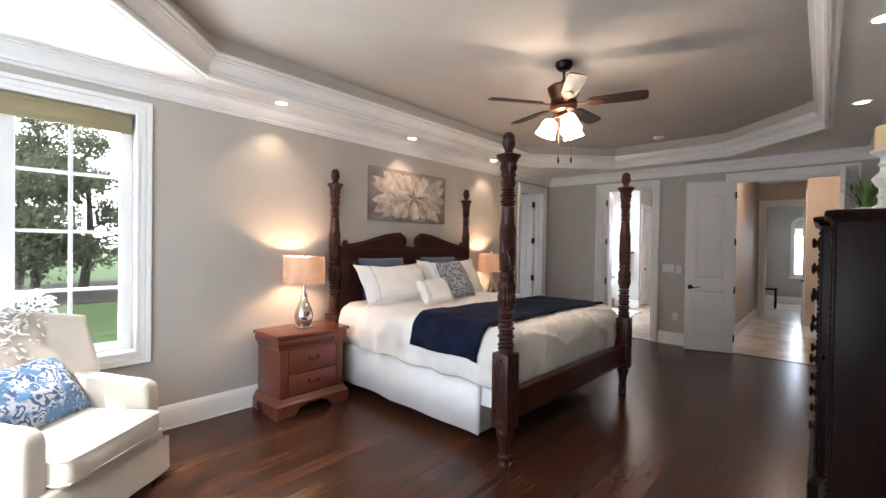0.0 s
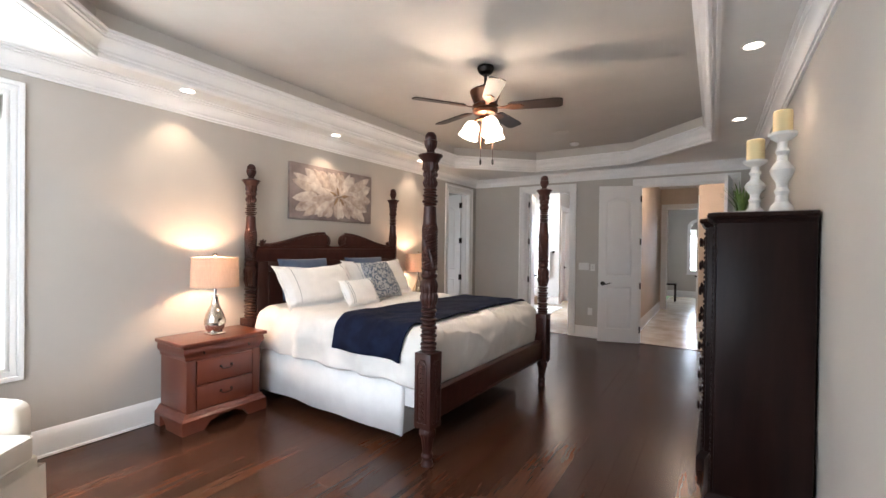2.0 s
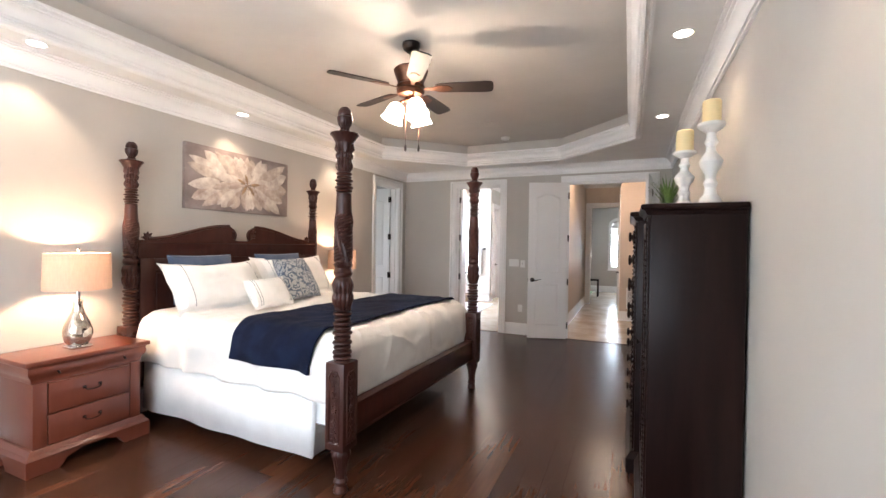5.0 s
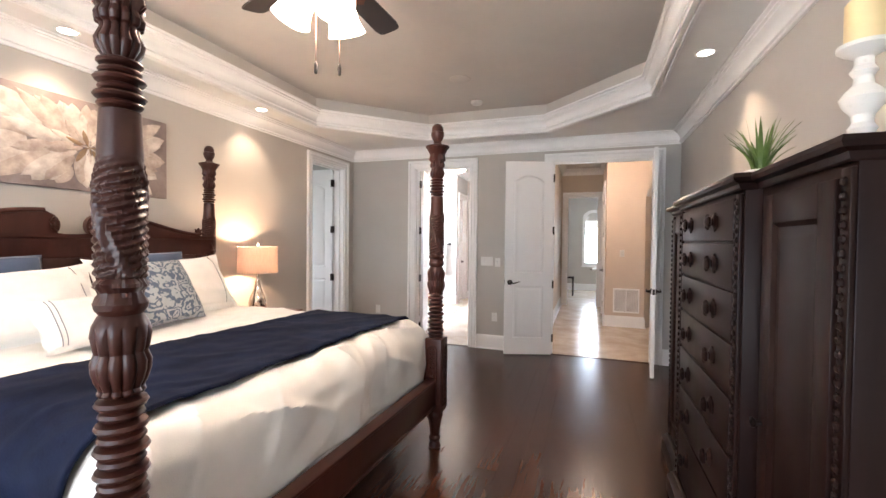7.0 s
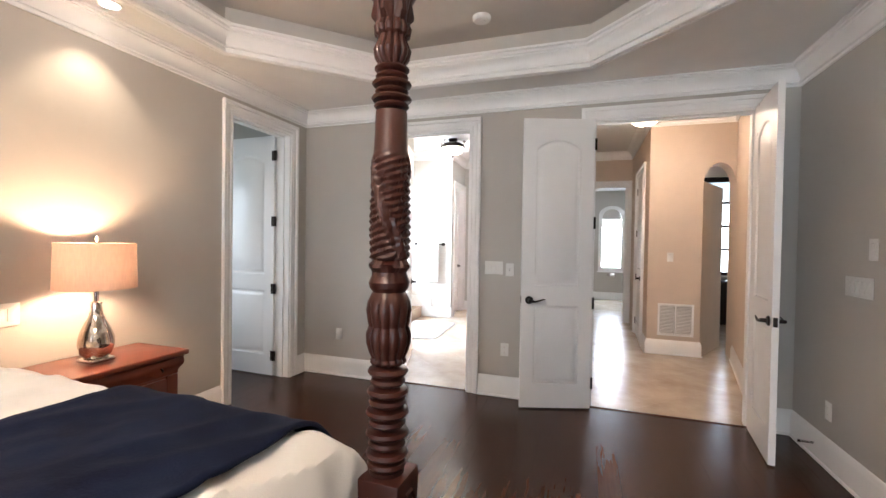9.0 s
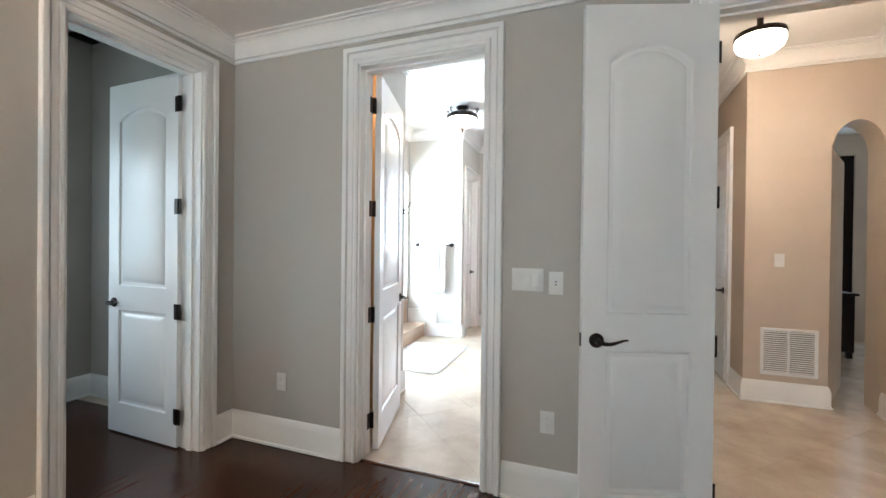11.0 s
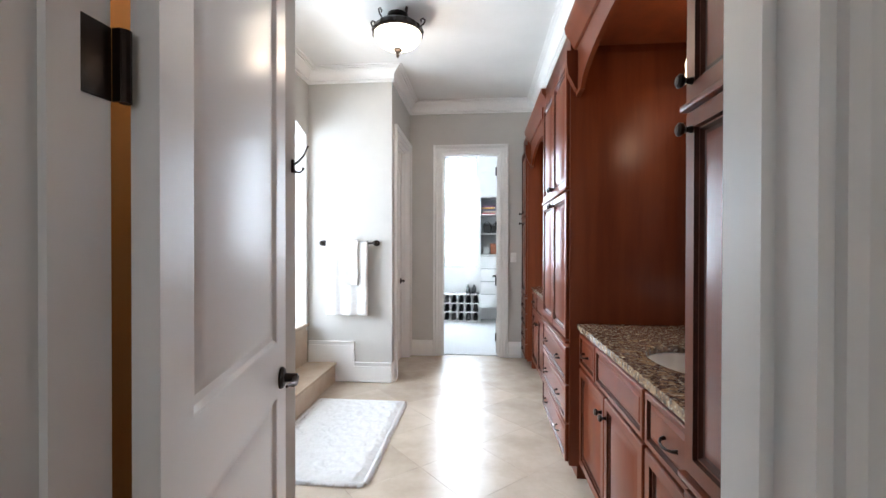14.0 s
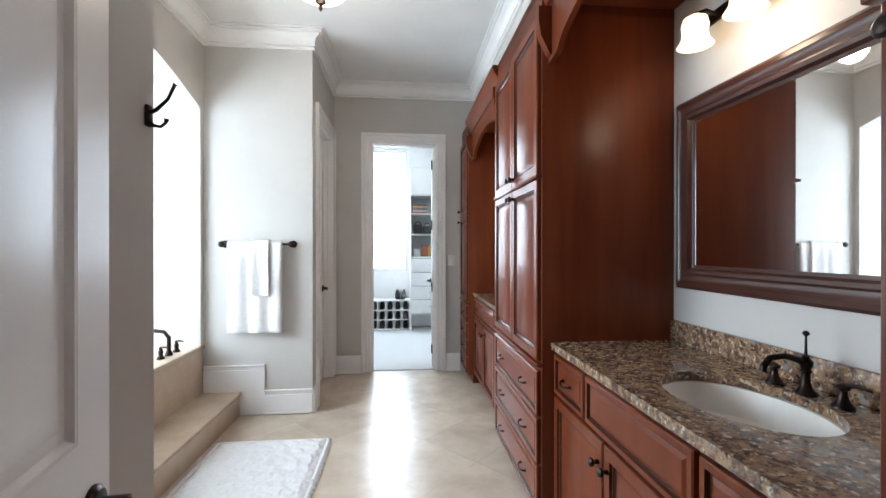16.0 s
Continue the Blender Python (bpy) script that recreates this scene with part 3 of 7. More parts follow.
# ---- the four-poster bed ----
BED = thing("four_poster_bed", "dark carved mahogany four-poster bed against the wall", "bed", pose(-2.615, 3.186, 0, 0, 0, -2.0))
HLn, HWd = 1.067, 1.017


def post_profile():
    p = [(0.0, 0.0), (0.040, 0.0), (0.043, 0.012), (0.036, 0.03), (0.033, 0.045), (0.041, 0.06), (0.041, 0.07), (0.030, 0.085), (0.030, 0.11), (0.043, 0.19), (0.054, 0.215), (0.054, 0.235), (0.046, 0.255), (0.046, 0.262)]
    return p


def upper_profile():
    p = [(0.046, 0.765), (0.046, 0.775)]
    z = 0.775
    for r in (0.053, 0.056, 0.050, 0.057, 0.049, 0.057, 0.050, 0.055, 0.047, 0.054, 0.046):
        p += [(r - 0.023, z), (r - 0.005, z + 0.005), (r, z + 0.012), (r - 0.004, z + 0.020)]
        z += 0.026
    p += [(0.044, z), (0.050, z + 0.012), (0.057, z + 0.035), (0.058, z + 0.055), (0.050, z + 0.075), (0.053, z + 0.085), (0.058, z + 0.115), (0.057, z + 0.135), (0.047, z + 0.155)]
    z += 0.16
    p += [(0.043, z), (0.052, z + 0.012), (0.054, z + 0.025), (0.046, z + 0.04), (0.043, z + 0.05), (0.053, z + 0.062), (0.053, z + 0.07), (0.044, z + 0.08)]
    z += 0.085
    n = 130
    for i in range(n + 1):
        s = i / n
        p.append((0.050 + 0.007 * math.sin(math.pi * min(1, s * 2.2) * 0.5) - 0.016 * s, z + 0.365 * s))
    z += 0.37
    for r in (0.046, 0.053, 0.044, 0.052, 0.043, 0.049):
        p += [(r - 0.022, z), (r - 0.004, z + 0.004), (r, z + 0.009), (r - 0.003, z + 0.014)]
        z += 0.0183
    p += [(0.034, z), (0.045, z + 0.02), (0.047, z + 0.035), (0.036, z + 0.06), (0.036, z + 0.07)]
    z += 0.075
    p += [(0.044, z), (0.047, z + 0.015), (0.040, z + 0.03), (0.042, z + 0.045), (0.050, z + 0.08), (0.068, z + 0.112), (0.078, z + 0.124), (0.077, z + 0.132), (0.056, z + 0.136), (0.030, z + 0.145)]
    z += 0.15
    p += [(0.024, z), (0.022, z + 0.012), (0.034, z + 0.03), (0.043, z + 0.05), (0.044, z + 0.07), (0.036, z + 0.074), (0.040, z + 0.085), (0.036, z + 0.105), (0.022, z + 0.122), (0.0, z + 0.127)]
    k = (2.235 - 0.765) / (p[-1][1] - 0.765)
    return [(r * 1.02, 0.765 + (h - 0.765) * k) for r, h in p]


UP = upper_profile()


def carve(z, a):
    if 1.275 < z < 1.63:
        f = min(1, (z - 1.275) / 0.03, (1.63 - z) / 0.03)
        twist = a + z * 9.0
        band = max(0.0, min(1.0, 4 * math.sin(2 * twist) + 3.7))
        return f * (0.0030 * band * math.sin(5 * a - 330 * z) + 0.0075 * (1 - band) * abs(math.sin(4 * a + 16 * z)) + 0.0035 * noise.noise(Vector((9 * math.cos(a), 9 * math.sin(a), 60 * z))))
    if 1.055 < z < 1.21:
        return 0.0075 * abs(math.sin(6 * a)) ** 0.7 - 0.004
    if 1.84 < z < 2.02:
        return (0.008 * abs(math.sin(6 * a)) ** 0.7 + (0.016 * max(0.0, math.cos(6 * a + 3.14159)) if z > 1.985 else 0.0)) * min(1, (z - 1.84) / 0.05) - 0.004
    if 2.06 < z < 2.14:
        return 0.006 * abs(math.sin(7 * a)) ** 0.7 - 0.003
    if 0.10 < z < 0.25:
        return 0.006 * abs(math.sin(6 * a)) ** 0.7 - 0.003
    return 0.0


def bed_post(x, y):
    b = part("block", cube(-0.066, 0.066, -0.066, 0.066, 0.262, 0.765, 0.006), MAHOG, BED, "carved square post block", Matrix.Translation((x, y, 0)))
    post = part("turned_post", lathe(bmesh.new(), UP, 72, (0, 0, 0), carve), MAHOG, BED, "spiral-carved turned post", Matrix.Translation((x, y, 0)))
    part("foot", lathe(bmesh.new(), post_profile(), 40, (0, 0, 0), carve), MAHOG, BED, "", Matrix.Translation((x, y, 0)))
    for q in range(4):
        bm = bmesh.new()
        rim = [(-0.040, 0.30), (0.040, 0.30), (0.040, 0.69), (0.02, 0.725), (-0.02, 0.725), (-0.040, 0.69)]
        inner = [(0.8 * u, 0.515 + 0.93 * (v - 0.515)) for u, v in rim]
        outer = [bm.verts.new((u, -0.0655, v)) for u, v in rim]
        mid = [bm.verts.new((0.9 * u, -0.0715, 0.515 + 0.965 * (v - 0.515))) for u, v in rim]
        inn = [bm.verts.new((u, -0.0655, v)) for u, v in inner]
        for r0, r1 in ((outer, mid), (mid, inn)):
            for i in range(6):
                bm.faces.new((r0[i], r0[(i + 1) % 6], r1[(i + 1) % 6], r1[i]))
        for k in range(8):
            a = k * math.pi / 4
            tip = (0.022 * math.cos(a), 0.50 + 0.030 * math.sin(a))
            tube(bm, [(0, -0.066, 0.50), (0.6 * tip[0], -0.071, 0.50 + 0.6 * (tip[1] - 0.5)), (tip[0], -0.066, tip[1])], 0.004, 6, [0.004, 0.006, 0.002])
        for s in (-1, 1):
            for k in range(5):
                z = 0.50 + s * (0.05 + 0.032 * k)
                for d in (-1, 1):
                    tube(bm, [(0, -0.066, z), (d * 0.010, -0.070, z + s * 0.016), (d * 0.020, -0.066, z + s * 0.022)], 0.004, 6, [0.003, 0.005, 0.002])
            tube(bm, [(0, -0.066, 0.50 + s * 0.03), (0, -0.069, 0.50 + s * 0.12), (0, -0.066, 0.50 + s * 0.19)], 0.003, 6)
        bm.transform(Matrix.Rotation(q * math.pi / 2, 4, "Z"))
        part("carving", bm, MAHOG, b)


for x in (-HLn, HLn):
    for y in (-HWd, HWd):
        bed_post(x, y)

rail = cube(HLn - 0.028, HLn + 0.028, -HWd + 0.06, HWd - 0.06, 0.315, 0.475, 0.008)
foot = part("foot_rail", rail, MAHOG, BED)
part("rail_cap", cube(HLn - 0.036, HLn + 0.036, -HWd + 0.06, HWd - 0.06, 0.475, 0.495, 0.007), MAHOG, foot)
part("rail_bead", cube(HLn - 0.034, HLn + 0.034, -HWd + 0.06, HWd - 0.06, 0.300, 0.316, 0.006), MAHOG, foot)
for s in (-1, 1):
    part("side_rail", cube(-HLn + 0.06, HLn - 0.06, s * 0.90 - 0.02, s * 0.90 + 0.02, 0.30, 0.47, 0.006), MAHOG, BED)

# headboard: panelled, with a cornice and a broken swan-neck pediment
bm = cube(-HLn - 0.02, -HLn + 0.02, -HWd + 0.05, HWd - 0.05, 0.30, 1.36, 0.004)
for a, b, lo, hi in ((-HWd + 0.05, -HWd + 0.16, 0.30, 1.30), (HWd - 0.16, HWd - 0.05, 0.30, 1.30), (-0.055, 0.055, 0.30, 1.30), (-HWd + 0.16, HWd - 0.16, 1.20, 1.30)):
    box(bm, -HLn + 0.02, -HLn + 0.042, a, b, lo, hi, 0.004)
part("headboard_panel", bm, MAHOG, BED)
for s in (-1, 1):
    bm = bmesh.new()
    rows = []
    for inset, d in ((0.0, 0.021), (0.02, 0.030), (0.03, 0.024), (0.07, 0.034)):
        a, b = sorted((s * (0.055 + inset), s * (HWd - 0.16 - inset)))
        rows.append([bm.verts.new((-HLn + d, y, z)) for y, z in ((a, 0.40 + inset), (b, 0.40 + inset), (b, 1.20 - inset), (a, 1.20 - inset))])
    for r0, r1 in zip(rows, rows[1:]):
        for i in range(4):
            bm.faces.new((r0[i], r0[(i + 1) % 4], r1[(i + 1) % 4], r1[i]))
    bm.faces.new(rows[-1])
    part("raised_panel", bm, MAHOG, BED)
corn = bmesh.new()
prof = [(-0.03, 1.30), (0.045, 1.30), (0.048, 1.32), (0.048, 1.37), (0.055, 1.385), (0.07, 1.42), (0.082, 1.43), (0.082, 1.452), (-0.03, 1.452)]
extrude(corn, [(-HLn + o, z) for o, z in prof], "y", -HWd + 0.03, HWd - 0.03)
part("cornice", corn, MAHOG, BED)
for s in (-1, 1):
    n = 22
    top = []
    for i in range(n + 1):
        u = i / n
        top.append((s * (0.90 - 0.75 * u), 1.462 + 0.135 * (0.5 - 0.5 * math.cos(math.pi * u)) ** 0.9))
    scroll = [(s * (0.145 - 0.075 * math.sin(k * 0.32)), 1.585 - 0.125 * (1 - math.cos(k * 0.32)) * 0.62) for k in range(1, 8)]
    outline = [(s * 0.90, 1.452)] + top + scroll + [(s * 0.05, 1.452)]
    bm = extrude(bmesh.new(), outline, "x", -HLn - 0.012, -HLn + 0.025)
    ped = part("pediment", bm, MAHOG, BED, "swan-neck pediment half")
    bm = bmesh.new()
    tube(bm, [(-HLn + 0.02, y, z) for y, z in top], 0.016, 8)
    for k in range(5):
        a = k * 1.1
        tube(bm, [(-HLn + 0.03, s * (0.13 - 0.03 * k * 0.3) + 0.02 * math.cos(a), 1.55 - 0.015 * k + 0.02 * math.sin(a)), (-HLn + 0.045, s * 0.12, 1.555 - 0.018 * k), (-HLn + 0.03, s * 0.09, 1.53 - 0.016 * k)], 0.01, 8, [0.006, 0.013, 0.005])
    part("scroll_moulding", bm, MAHOG, ped)
    bm = bmesh.new()
    for k in range(5):
        a = radians(20 + 35 * k)
        tube(bm, [(-HLn + 0.01, s * 0.90, 1.455), (-HLn + 0.012, s * 0.90 + 0.028 * math.cos(a), 1.455 + 0.045 * math.sin(a)), (-HLn + 0.02, s * 0.90 + 0.055 * math.cos(a), 1.452 + 0.068 * math.sin(a))], 0.01, 8, [0.010, 0.013, 0.004])
    part("carved_bud", bm, MAHOG, BED)


# ---- bedding ----
def wave(x, y, z, f, seed):
    return noise.noise(Vector((x * f + seed, y * f - seed * 0.7, z * f + 2.3 * seed)))


def drape(sx0, sx1, sy0, sy1, a0, a1, b0, b1, top, r, nx, ny, amp, seed, thick=0.0, fold=0.012):
    """A cloth over a block with top corners a0..a1, b0..b1: x and y run along the cloth, past the edges it turns down with radius r."""
    bm = bmesh.new()

    def turn(s, lo, hi):
        if s > hi - r:
            d = s - (hi - r)
            q = d / r
            return (hi - r + r * math.sin(q), r * (1 - math.cos(q))) if q < math.pi / 2 else (hi, r + d - r * math.pi / 2)
        if s < lo + r:
            d = lo + r - s
            q = d / r
            return (lo + r - r * math.sin(q), r * (1 - math.cos(q))) if q < math.pi / 2 else (lo, r + d - r * math.pi / 2)
        return s, 0.0

    grid = []
    for i in range(nx + 1):
        row = []
        for j in range(ny + 1):
            u, v = sx0 + (sx1 - sx0) * i / nx, sy0 + (sy1 - sy0) * j / ny
            x, dx = turn(u, a0, a1)
            y, dy = turn(v, b0, b1)
            drop = max(dx, dy) + 0.25 * min(dx, dy)
            n = amp * (wave(u, v, 0, 2.2, seed) + 0.6 * wave(u + 0.35 * v, 0.4 * v, 0, 6.5, seed + 3) + 0.3 * wave(u, v, 0, 15, seed + 5))
            n += 1.15 * amp * (max(0.0, 1 - 2.6 * abs(wave(0.9 * u - 0.5 * v, 0.35 * (u + v), 0, 4.2, seed + 11))) ** 2 + 0.7 * max(0.0, 1 - 3 * abs(wave(0.4 * u + v, 0.3 * u, 0, 5.5, seed + 13))) ** 2 - 0.5) * min(1.0, 0.35 + max(0.0, u - 0.5))
            hang = min(1, drop / 0.2)
            swing = hang * fold * (1.4 * math.sin((u if dy > dx else v) * 17 + 4 * wave(u, v, 0, 2, seed)) + 2.2 * wave(u * 1.5, v * 1.5, 0, 4, seed + 8))
            cx = (1 if u > a1 - r else -1 if u < a0 + r else 0) * min(1, dx / max(drop, 1e-4))
            cy = (1 if v > b1 - r else -1 if v < b0 + r else 0) * min(1, dy / max(drop, 1e-4))
            bulge = hang * 0.02 * math.sin(min(1, drop / 0.4) * math.pi)
            row.append(bm.verts.new((x + cx * (0.35 * swing + 0.6 * bulge + n * 0.4), y + cy * (swing + bulge + n * 0.5), top - drop + n * (1 - 0.6 * hang) + thick)))
        grid.append(row)
    for i in range(nx):
        for j in range(ny):
            bm.faces.new((grid[i][j], grid[i + 1][j], grid[i + 1][j + 1], grid[i][j + 1]))
    return bm


mat_ = thing("mattress", "white mattress and base under the bedding", "mattress", BED.matrix_basis @ Matrix.Translation((0, 0, 0)))
part("box_spring", cube(-1.0, 1.0, -0.93, 0.93, 0.30, 0.55, 0.03, 3), LINEN, mat_)
part("mattress_pad", cube(-1.0, 1.0, -0.94, 0.94, 0.552, 0.84, 0.07, 4), LINEN, mat_)

skirt = bmesh.new()
path = []
for k in range(161):
    s = k / 160 * 5.86
    if s < 1.98:
        p, nrm = (-0.98 + 1.78 * s / 1.98, -0.955), (0, -1)
    elif s < 3.88:
        p, nrm = (0.80, -0.955 + 1.91 * (s - 1.98) / 1.9), (1, 0)
    else:
        p, nrm = (0.80 - 1.78 * (s - 3.88) / 1.98, 0.955), (0, 1)
    path.append((p, nrm, s))
lo, hi = [], []
for p, nrm, s in path:
    w = 0.006 * math.sin(s * 9) + 0.012 * noise.noise(Vector((s * 2.5, 0, 0)))
    flare = 0.014 + w
    if nrm[0]:
        flare = w * 0.4 - 0.02
    lo.append(skirt.verts.new((p[0] + nrm[0] * flare, p[1] + nrm[1] * flare, 0.10 + 0.012 * noise.noise(Vector((s * 1.5, 4, 0))))))
    hi.append(skirt.verts.new((p[0] + nrm[0] * w * 0.2, p[1] + nrm[1] * w * 0.2, 0.56)))
for i in range(160):
    skirt.faces.new((lo[i], lo[i + 1], hi[i + 1], hi[i]))
sk = single("bed_skirt", skirt, LINEN, "white cotton bed skirt hanging to the floor", "bed skirt", BED.matrix_basis)
sol = sk.modifiers.new("cloth", "SOLIDIFY")
sol.thickness = 0.004

duvet = drape(-0.96, 1.36, -1.34, 1.34, -2.0, 1.012, -1.0, 1.0, 0.885, 0.13, 180, 200, 0.021, 3.0)
dv = single("duvet", duvet, DUVET, "cream cotton duvet spread over the bed, softly creased", "duvet", BED.matrix_basis)
sol = dv.modifiers.new("cloth", "SOLIDIFY")
sol.thickness = 0.012
throw = drape(0.15, 0.87, -1.20, 1.18, -2.0, 3.0, -1.006, 1.006, 0.893, 0.135, 40, 110, 0.013, 3.0, 0.013, 0.010)
for v in throw.verts:
    v.co.x += 0.05 * v.co.y * 0.6 + 0.02 * noise.noise(Vector((v.co.y * 3, v.co.z * 3, 1)))
th = single("throw_blanket", throw, NAVY, "navy velvet throw laid across the bed", "blanket", BED.matrix_basis)
sol = th.modifiers.new("cloth", "SOLIDIFY")
sol.thickness, sol.offset = 0.012, 1.0


def cushion(w, h, t, n=22, flange=0.0, sag=0.0, seed=0.0):
    """A stuffed cushion standing in local x (across) and z (up), with a flat flange round it."""
    bm = bmesh.new()
    sides = []
    for s in (-1, 1):
        g = []
        for i in range(n + 1):
            row = []
            for j in range(n + 1):
                u, v = 2 * i / n - 1, 2 * j / n - 1
                e = max(0.0, (1 - abs(u) ** 3.2) * (1 - abs(v) ** 3.2))
                pinch = 1 - 0.05 * (1 - abs(v) ** 2) * abs(u) ** 4 * 1.0
                pinch_v = 1 - 0.05 * (1 - abs(u) ** 2) * abs(v) ** 4
                x, z = u * w / 2 * pinch, (v * pinch_v + 1) * h / 2
                y = s * (t / 2 * e ** 0.5 + 0.002) + 0.10 * t * wave(u, v, s, 1.8, seed + 1) * e + 0.05 * t * wave(u, v, s, 5, seed + 4) * e
                z -= sag * (1 - u * u) * max(0, v) * h
                row.append(bm.verts.new((x, y, z)))
            g.append(row)
        for i in range(n):
            for j in range(n):
                bm.faces.new((g[i][j], g[i + 1][j], g[i + 1][j + 1], g[i][j + 1]))
        sides.append(g)
    rim = lambda g: [g[i][0] for i in range(n)] + [g[n][j] for j in range(n)] + [g[i][n] for i in range(n, 0, -1)] + [g[0][j] for j in range(n, 0, -1)]
    a, b = rim(sides[0]), rim(sides[1])
    for i in range(len(a)):
        bm.faces.new((a[i], a[(i + 1) % len(a)], b[(i + 1) % len(a)], b[i]))
    if flange:
        c = Vector((0, 0, h / 2))
        out = [bm.verts.new(((p.co - c).x * (1 + 2 * flange / w), 0.006 * math.sin(k * 0.7), h / 2 + (p.co - c).z * (1 + 2 * flange / h))) for k, p in enumerate(a)]
        for i in range(len(a)):
            bm.faces.new((a[i], a[(i + 1) % len(a)], out[(i + 1) % len(a)], out[i]))
            bm.faces.new((b[i], b[(i + 1) % len(a)], out[(i + 1) % len(a)], out[i]))
    return bm


def pattern(name, ground, figure, scale, rough=0.85, third=None):
    """A printed paisley-like cloth: warped rings and blotches of two colours."""
    m = material(name, ground, rough, scale=6, bump=0.2, bump_scale=260, sheen=0.2)
    t = m.node_tree
    n, l = t.nodes, t.links
    co = n.new("ShaderNodeTexCoord")
    wob = n.new("ShaderNodeTexNoise")
    wob.inputs["Scale"].default_value, wob.inputs["Detail"].default_value = scale * 0.9, 3
    l.new(co.outputs["Object"], wob.inputs["Vector"])
    add = n.new("ShaderNodeVectorMath")
    add.operation = "MULTIPLY_ADD"
    add.inputs[1].default_value = (0.16, 0.16, 0.16)
    l.new(wob.outputs["Color"], add.inputs[0])
    l.new(co.outputs["Object"], add.inputs[2])
    vo = n.new("ShaderNodeTexVoronoi")
    vo.inputs["Scale"].default_value = scale
    l.new(add.outputs["Vector"], vo.inputs["Vector"])
    sine = n.new("ShaderNodeMath")
    sine.operation = "MULTIPLY"
    sine.inputs[1].default_value = 21.0
    l.new(vo.outputs["Distance"], sine.inputs[0])
    s2 = n.new("ShaderNodeMath")
    s2.operation = "SINE"
    l.new(sine.outputs[0], s2.inputs[0])
    ramp = n.new("ShaderNodeMapRange")
    ramp.inputs["From Min"].default_value, ramp.inputs["From Max"].default_value = 0.0, 0.35
    l.new(s2.outputs[0], ramp.inputs["Value"])
    base = n["Mix"]
    mix = n.new("ShaderNodeMix")
    mix.data_type = "RGBA"
    l.new(ramp.outputs["Result"], mix.inputs["Factor"])
    l.new(base.outputs["Result"], mix.inputs["A"])
    mix.inputs["B"].default_value = (*figure, 1)
    out = mix.outputs["Result"]
    if third:
        m3 = n.new("ShaderNodeMix")
        m3.data_type = "RGBA"
        r3 = n.new("ShaderNodeMapRange")
        r3.inputs["From Min"].default_value, r3.inputs["From Max"].default_value = 0.50, 0.60
        l.new(wob.outputs["Fac"], r3.inputs["Value"])
        l.new(r3.outputs["Result"], m3.inputs["Factor"])
        l.new(out, m3.inputs["A"])
        m3.inputs["B"].default_value = (*third, 1)
        out = m3.outputs["Result"]
    l.new(out, n["Principled BSDF"].inputs["Base Color"])
    return m


PAISLEY = pattern("blue_grey_paisley", (0.34, 0.36, 0.38), (0.07, 0.10, 0.15), 11)
BLUEPRINT = pattern("blue_white_print", (0.46, 0.48, 0.52), (0.035, 0.075, 0.17), 12, third=(0.07, 0.17, 0.30))
PIPING = material("grey_piping", (0.25, 0.26, 0.28), 0.8, scale=20)


def pillow(label, w, h, t, at, lean, turn, cloth, flange=0.0, lines=False, seed=0.0, sag=0.0):
    """at: the middle of its lower edge; it leans back by lean degrees and faces the foot of the bed, turned by turn."""
    p = thing("pillow", label, "pillow", pose(*at, 0, 0, 90 + turn) @ pose(0, 0, 0, -lean, 0, 0), "pillows on the bed")
    body = part("cover", cushion(w, h, t, 22, flange, sag, seed), cloth, p)
    if lines:
        for k in lines:
            for s in (-1, 1):
                bm = bmesh.new()
                x = s * (w / 2 - k)
                e = [(x, -(t / 2 * max(0, (1 - abs(2 * x / w) ** 3.2) * (1 - abs(v) ** 3.2)) ** 0.5 + 0.004) - 0.10 * t * 0, (v + 1) * h / 2) for v in [q / 12 * 0.92 for q in range(-12, 13)]]
                tube(bm, e, 0.0022, 6)
                part("piping", bm, PIPING, body)
    return p


pillow("dusk blue cotton pillow leaning on the headboard", 0.60, 0.42, 0.15, (-3.47, 2.70, 0.92), 14, -2, BLUE, seed=1)
pillow("dusk blue cotton pillow leaning on the headboard", 0.62, 0.42, 0.15, (-3.47, 3.60, 0.92), 14, -1, BLUE, seed=2)
pillow("white cotton pillow with grey piped edge", 0.86, 0.42, 0.22, (-3.22, 2.72, 0.895), 34, 0, LINEN, 0.035, (0.10,), 3, 0.06)
pillow("white cotton pillow with grey piped edge", 0.90, 0.44, 0.24, (-3.26, 3.66, 0.895), 32, -3, LINEN, 0.035, (0.10,), 4, 0.06)
pillow("blue-grey paisley square cushion", 0.45, 0.45, 0.15, (-2.98, 3.40, 0.90), 32, 3, PAISLEY, 0.0, False, 5)
pillow("small white cushion with grey piping", 0.46, 0.26, 0.13, (-2.86, 2.88, 0.90), 32, 4, LINEN, 0.012, (0.05, 0.07), 6)


# ---- nightstands and lamps ----
def bail_pull(parent, x, y, z, w=0.09):
    bm = bmesh.new()
    for s in (-1, 1):
        box(bm, x, x + 0.004, y + s * w / 2 - 0.010, y + s * w / 2 + 0.010, z - 0.008, z + 0.012, 0.002)
        box(bm, x + 0.004, x + 0.018, y + s * w / 2 - 0.004, y + s * w / 2 + 0.004, z - 0.002, z + 0.006, 0.002)
    tube(bm, [(x + 0.016, y + w / 2 * math.cos(a), z - 0.020 * math.sin(a) ** 0.7 if 0 < a < math.pi else z) for a in [math.pi * k / 12 for k in range(13)]], 0.0035, 8)
    part("drawer_pull", bm, BRONZE, parent, "antique brass bail pull")


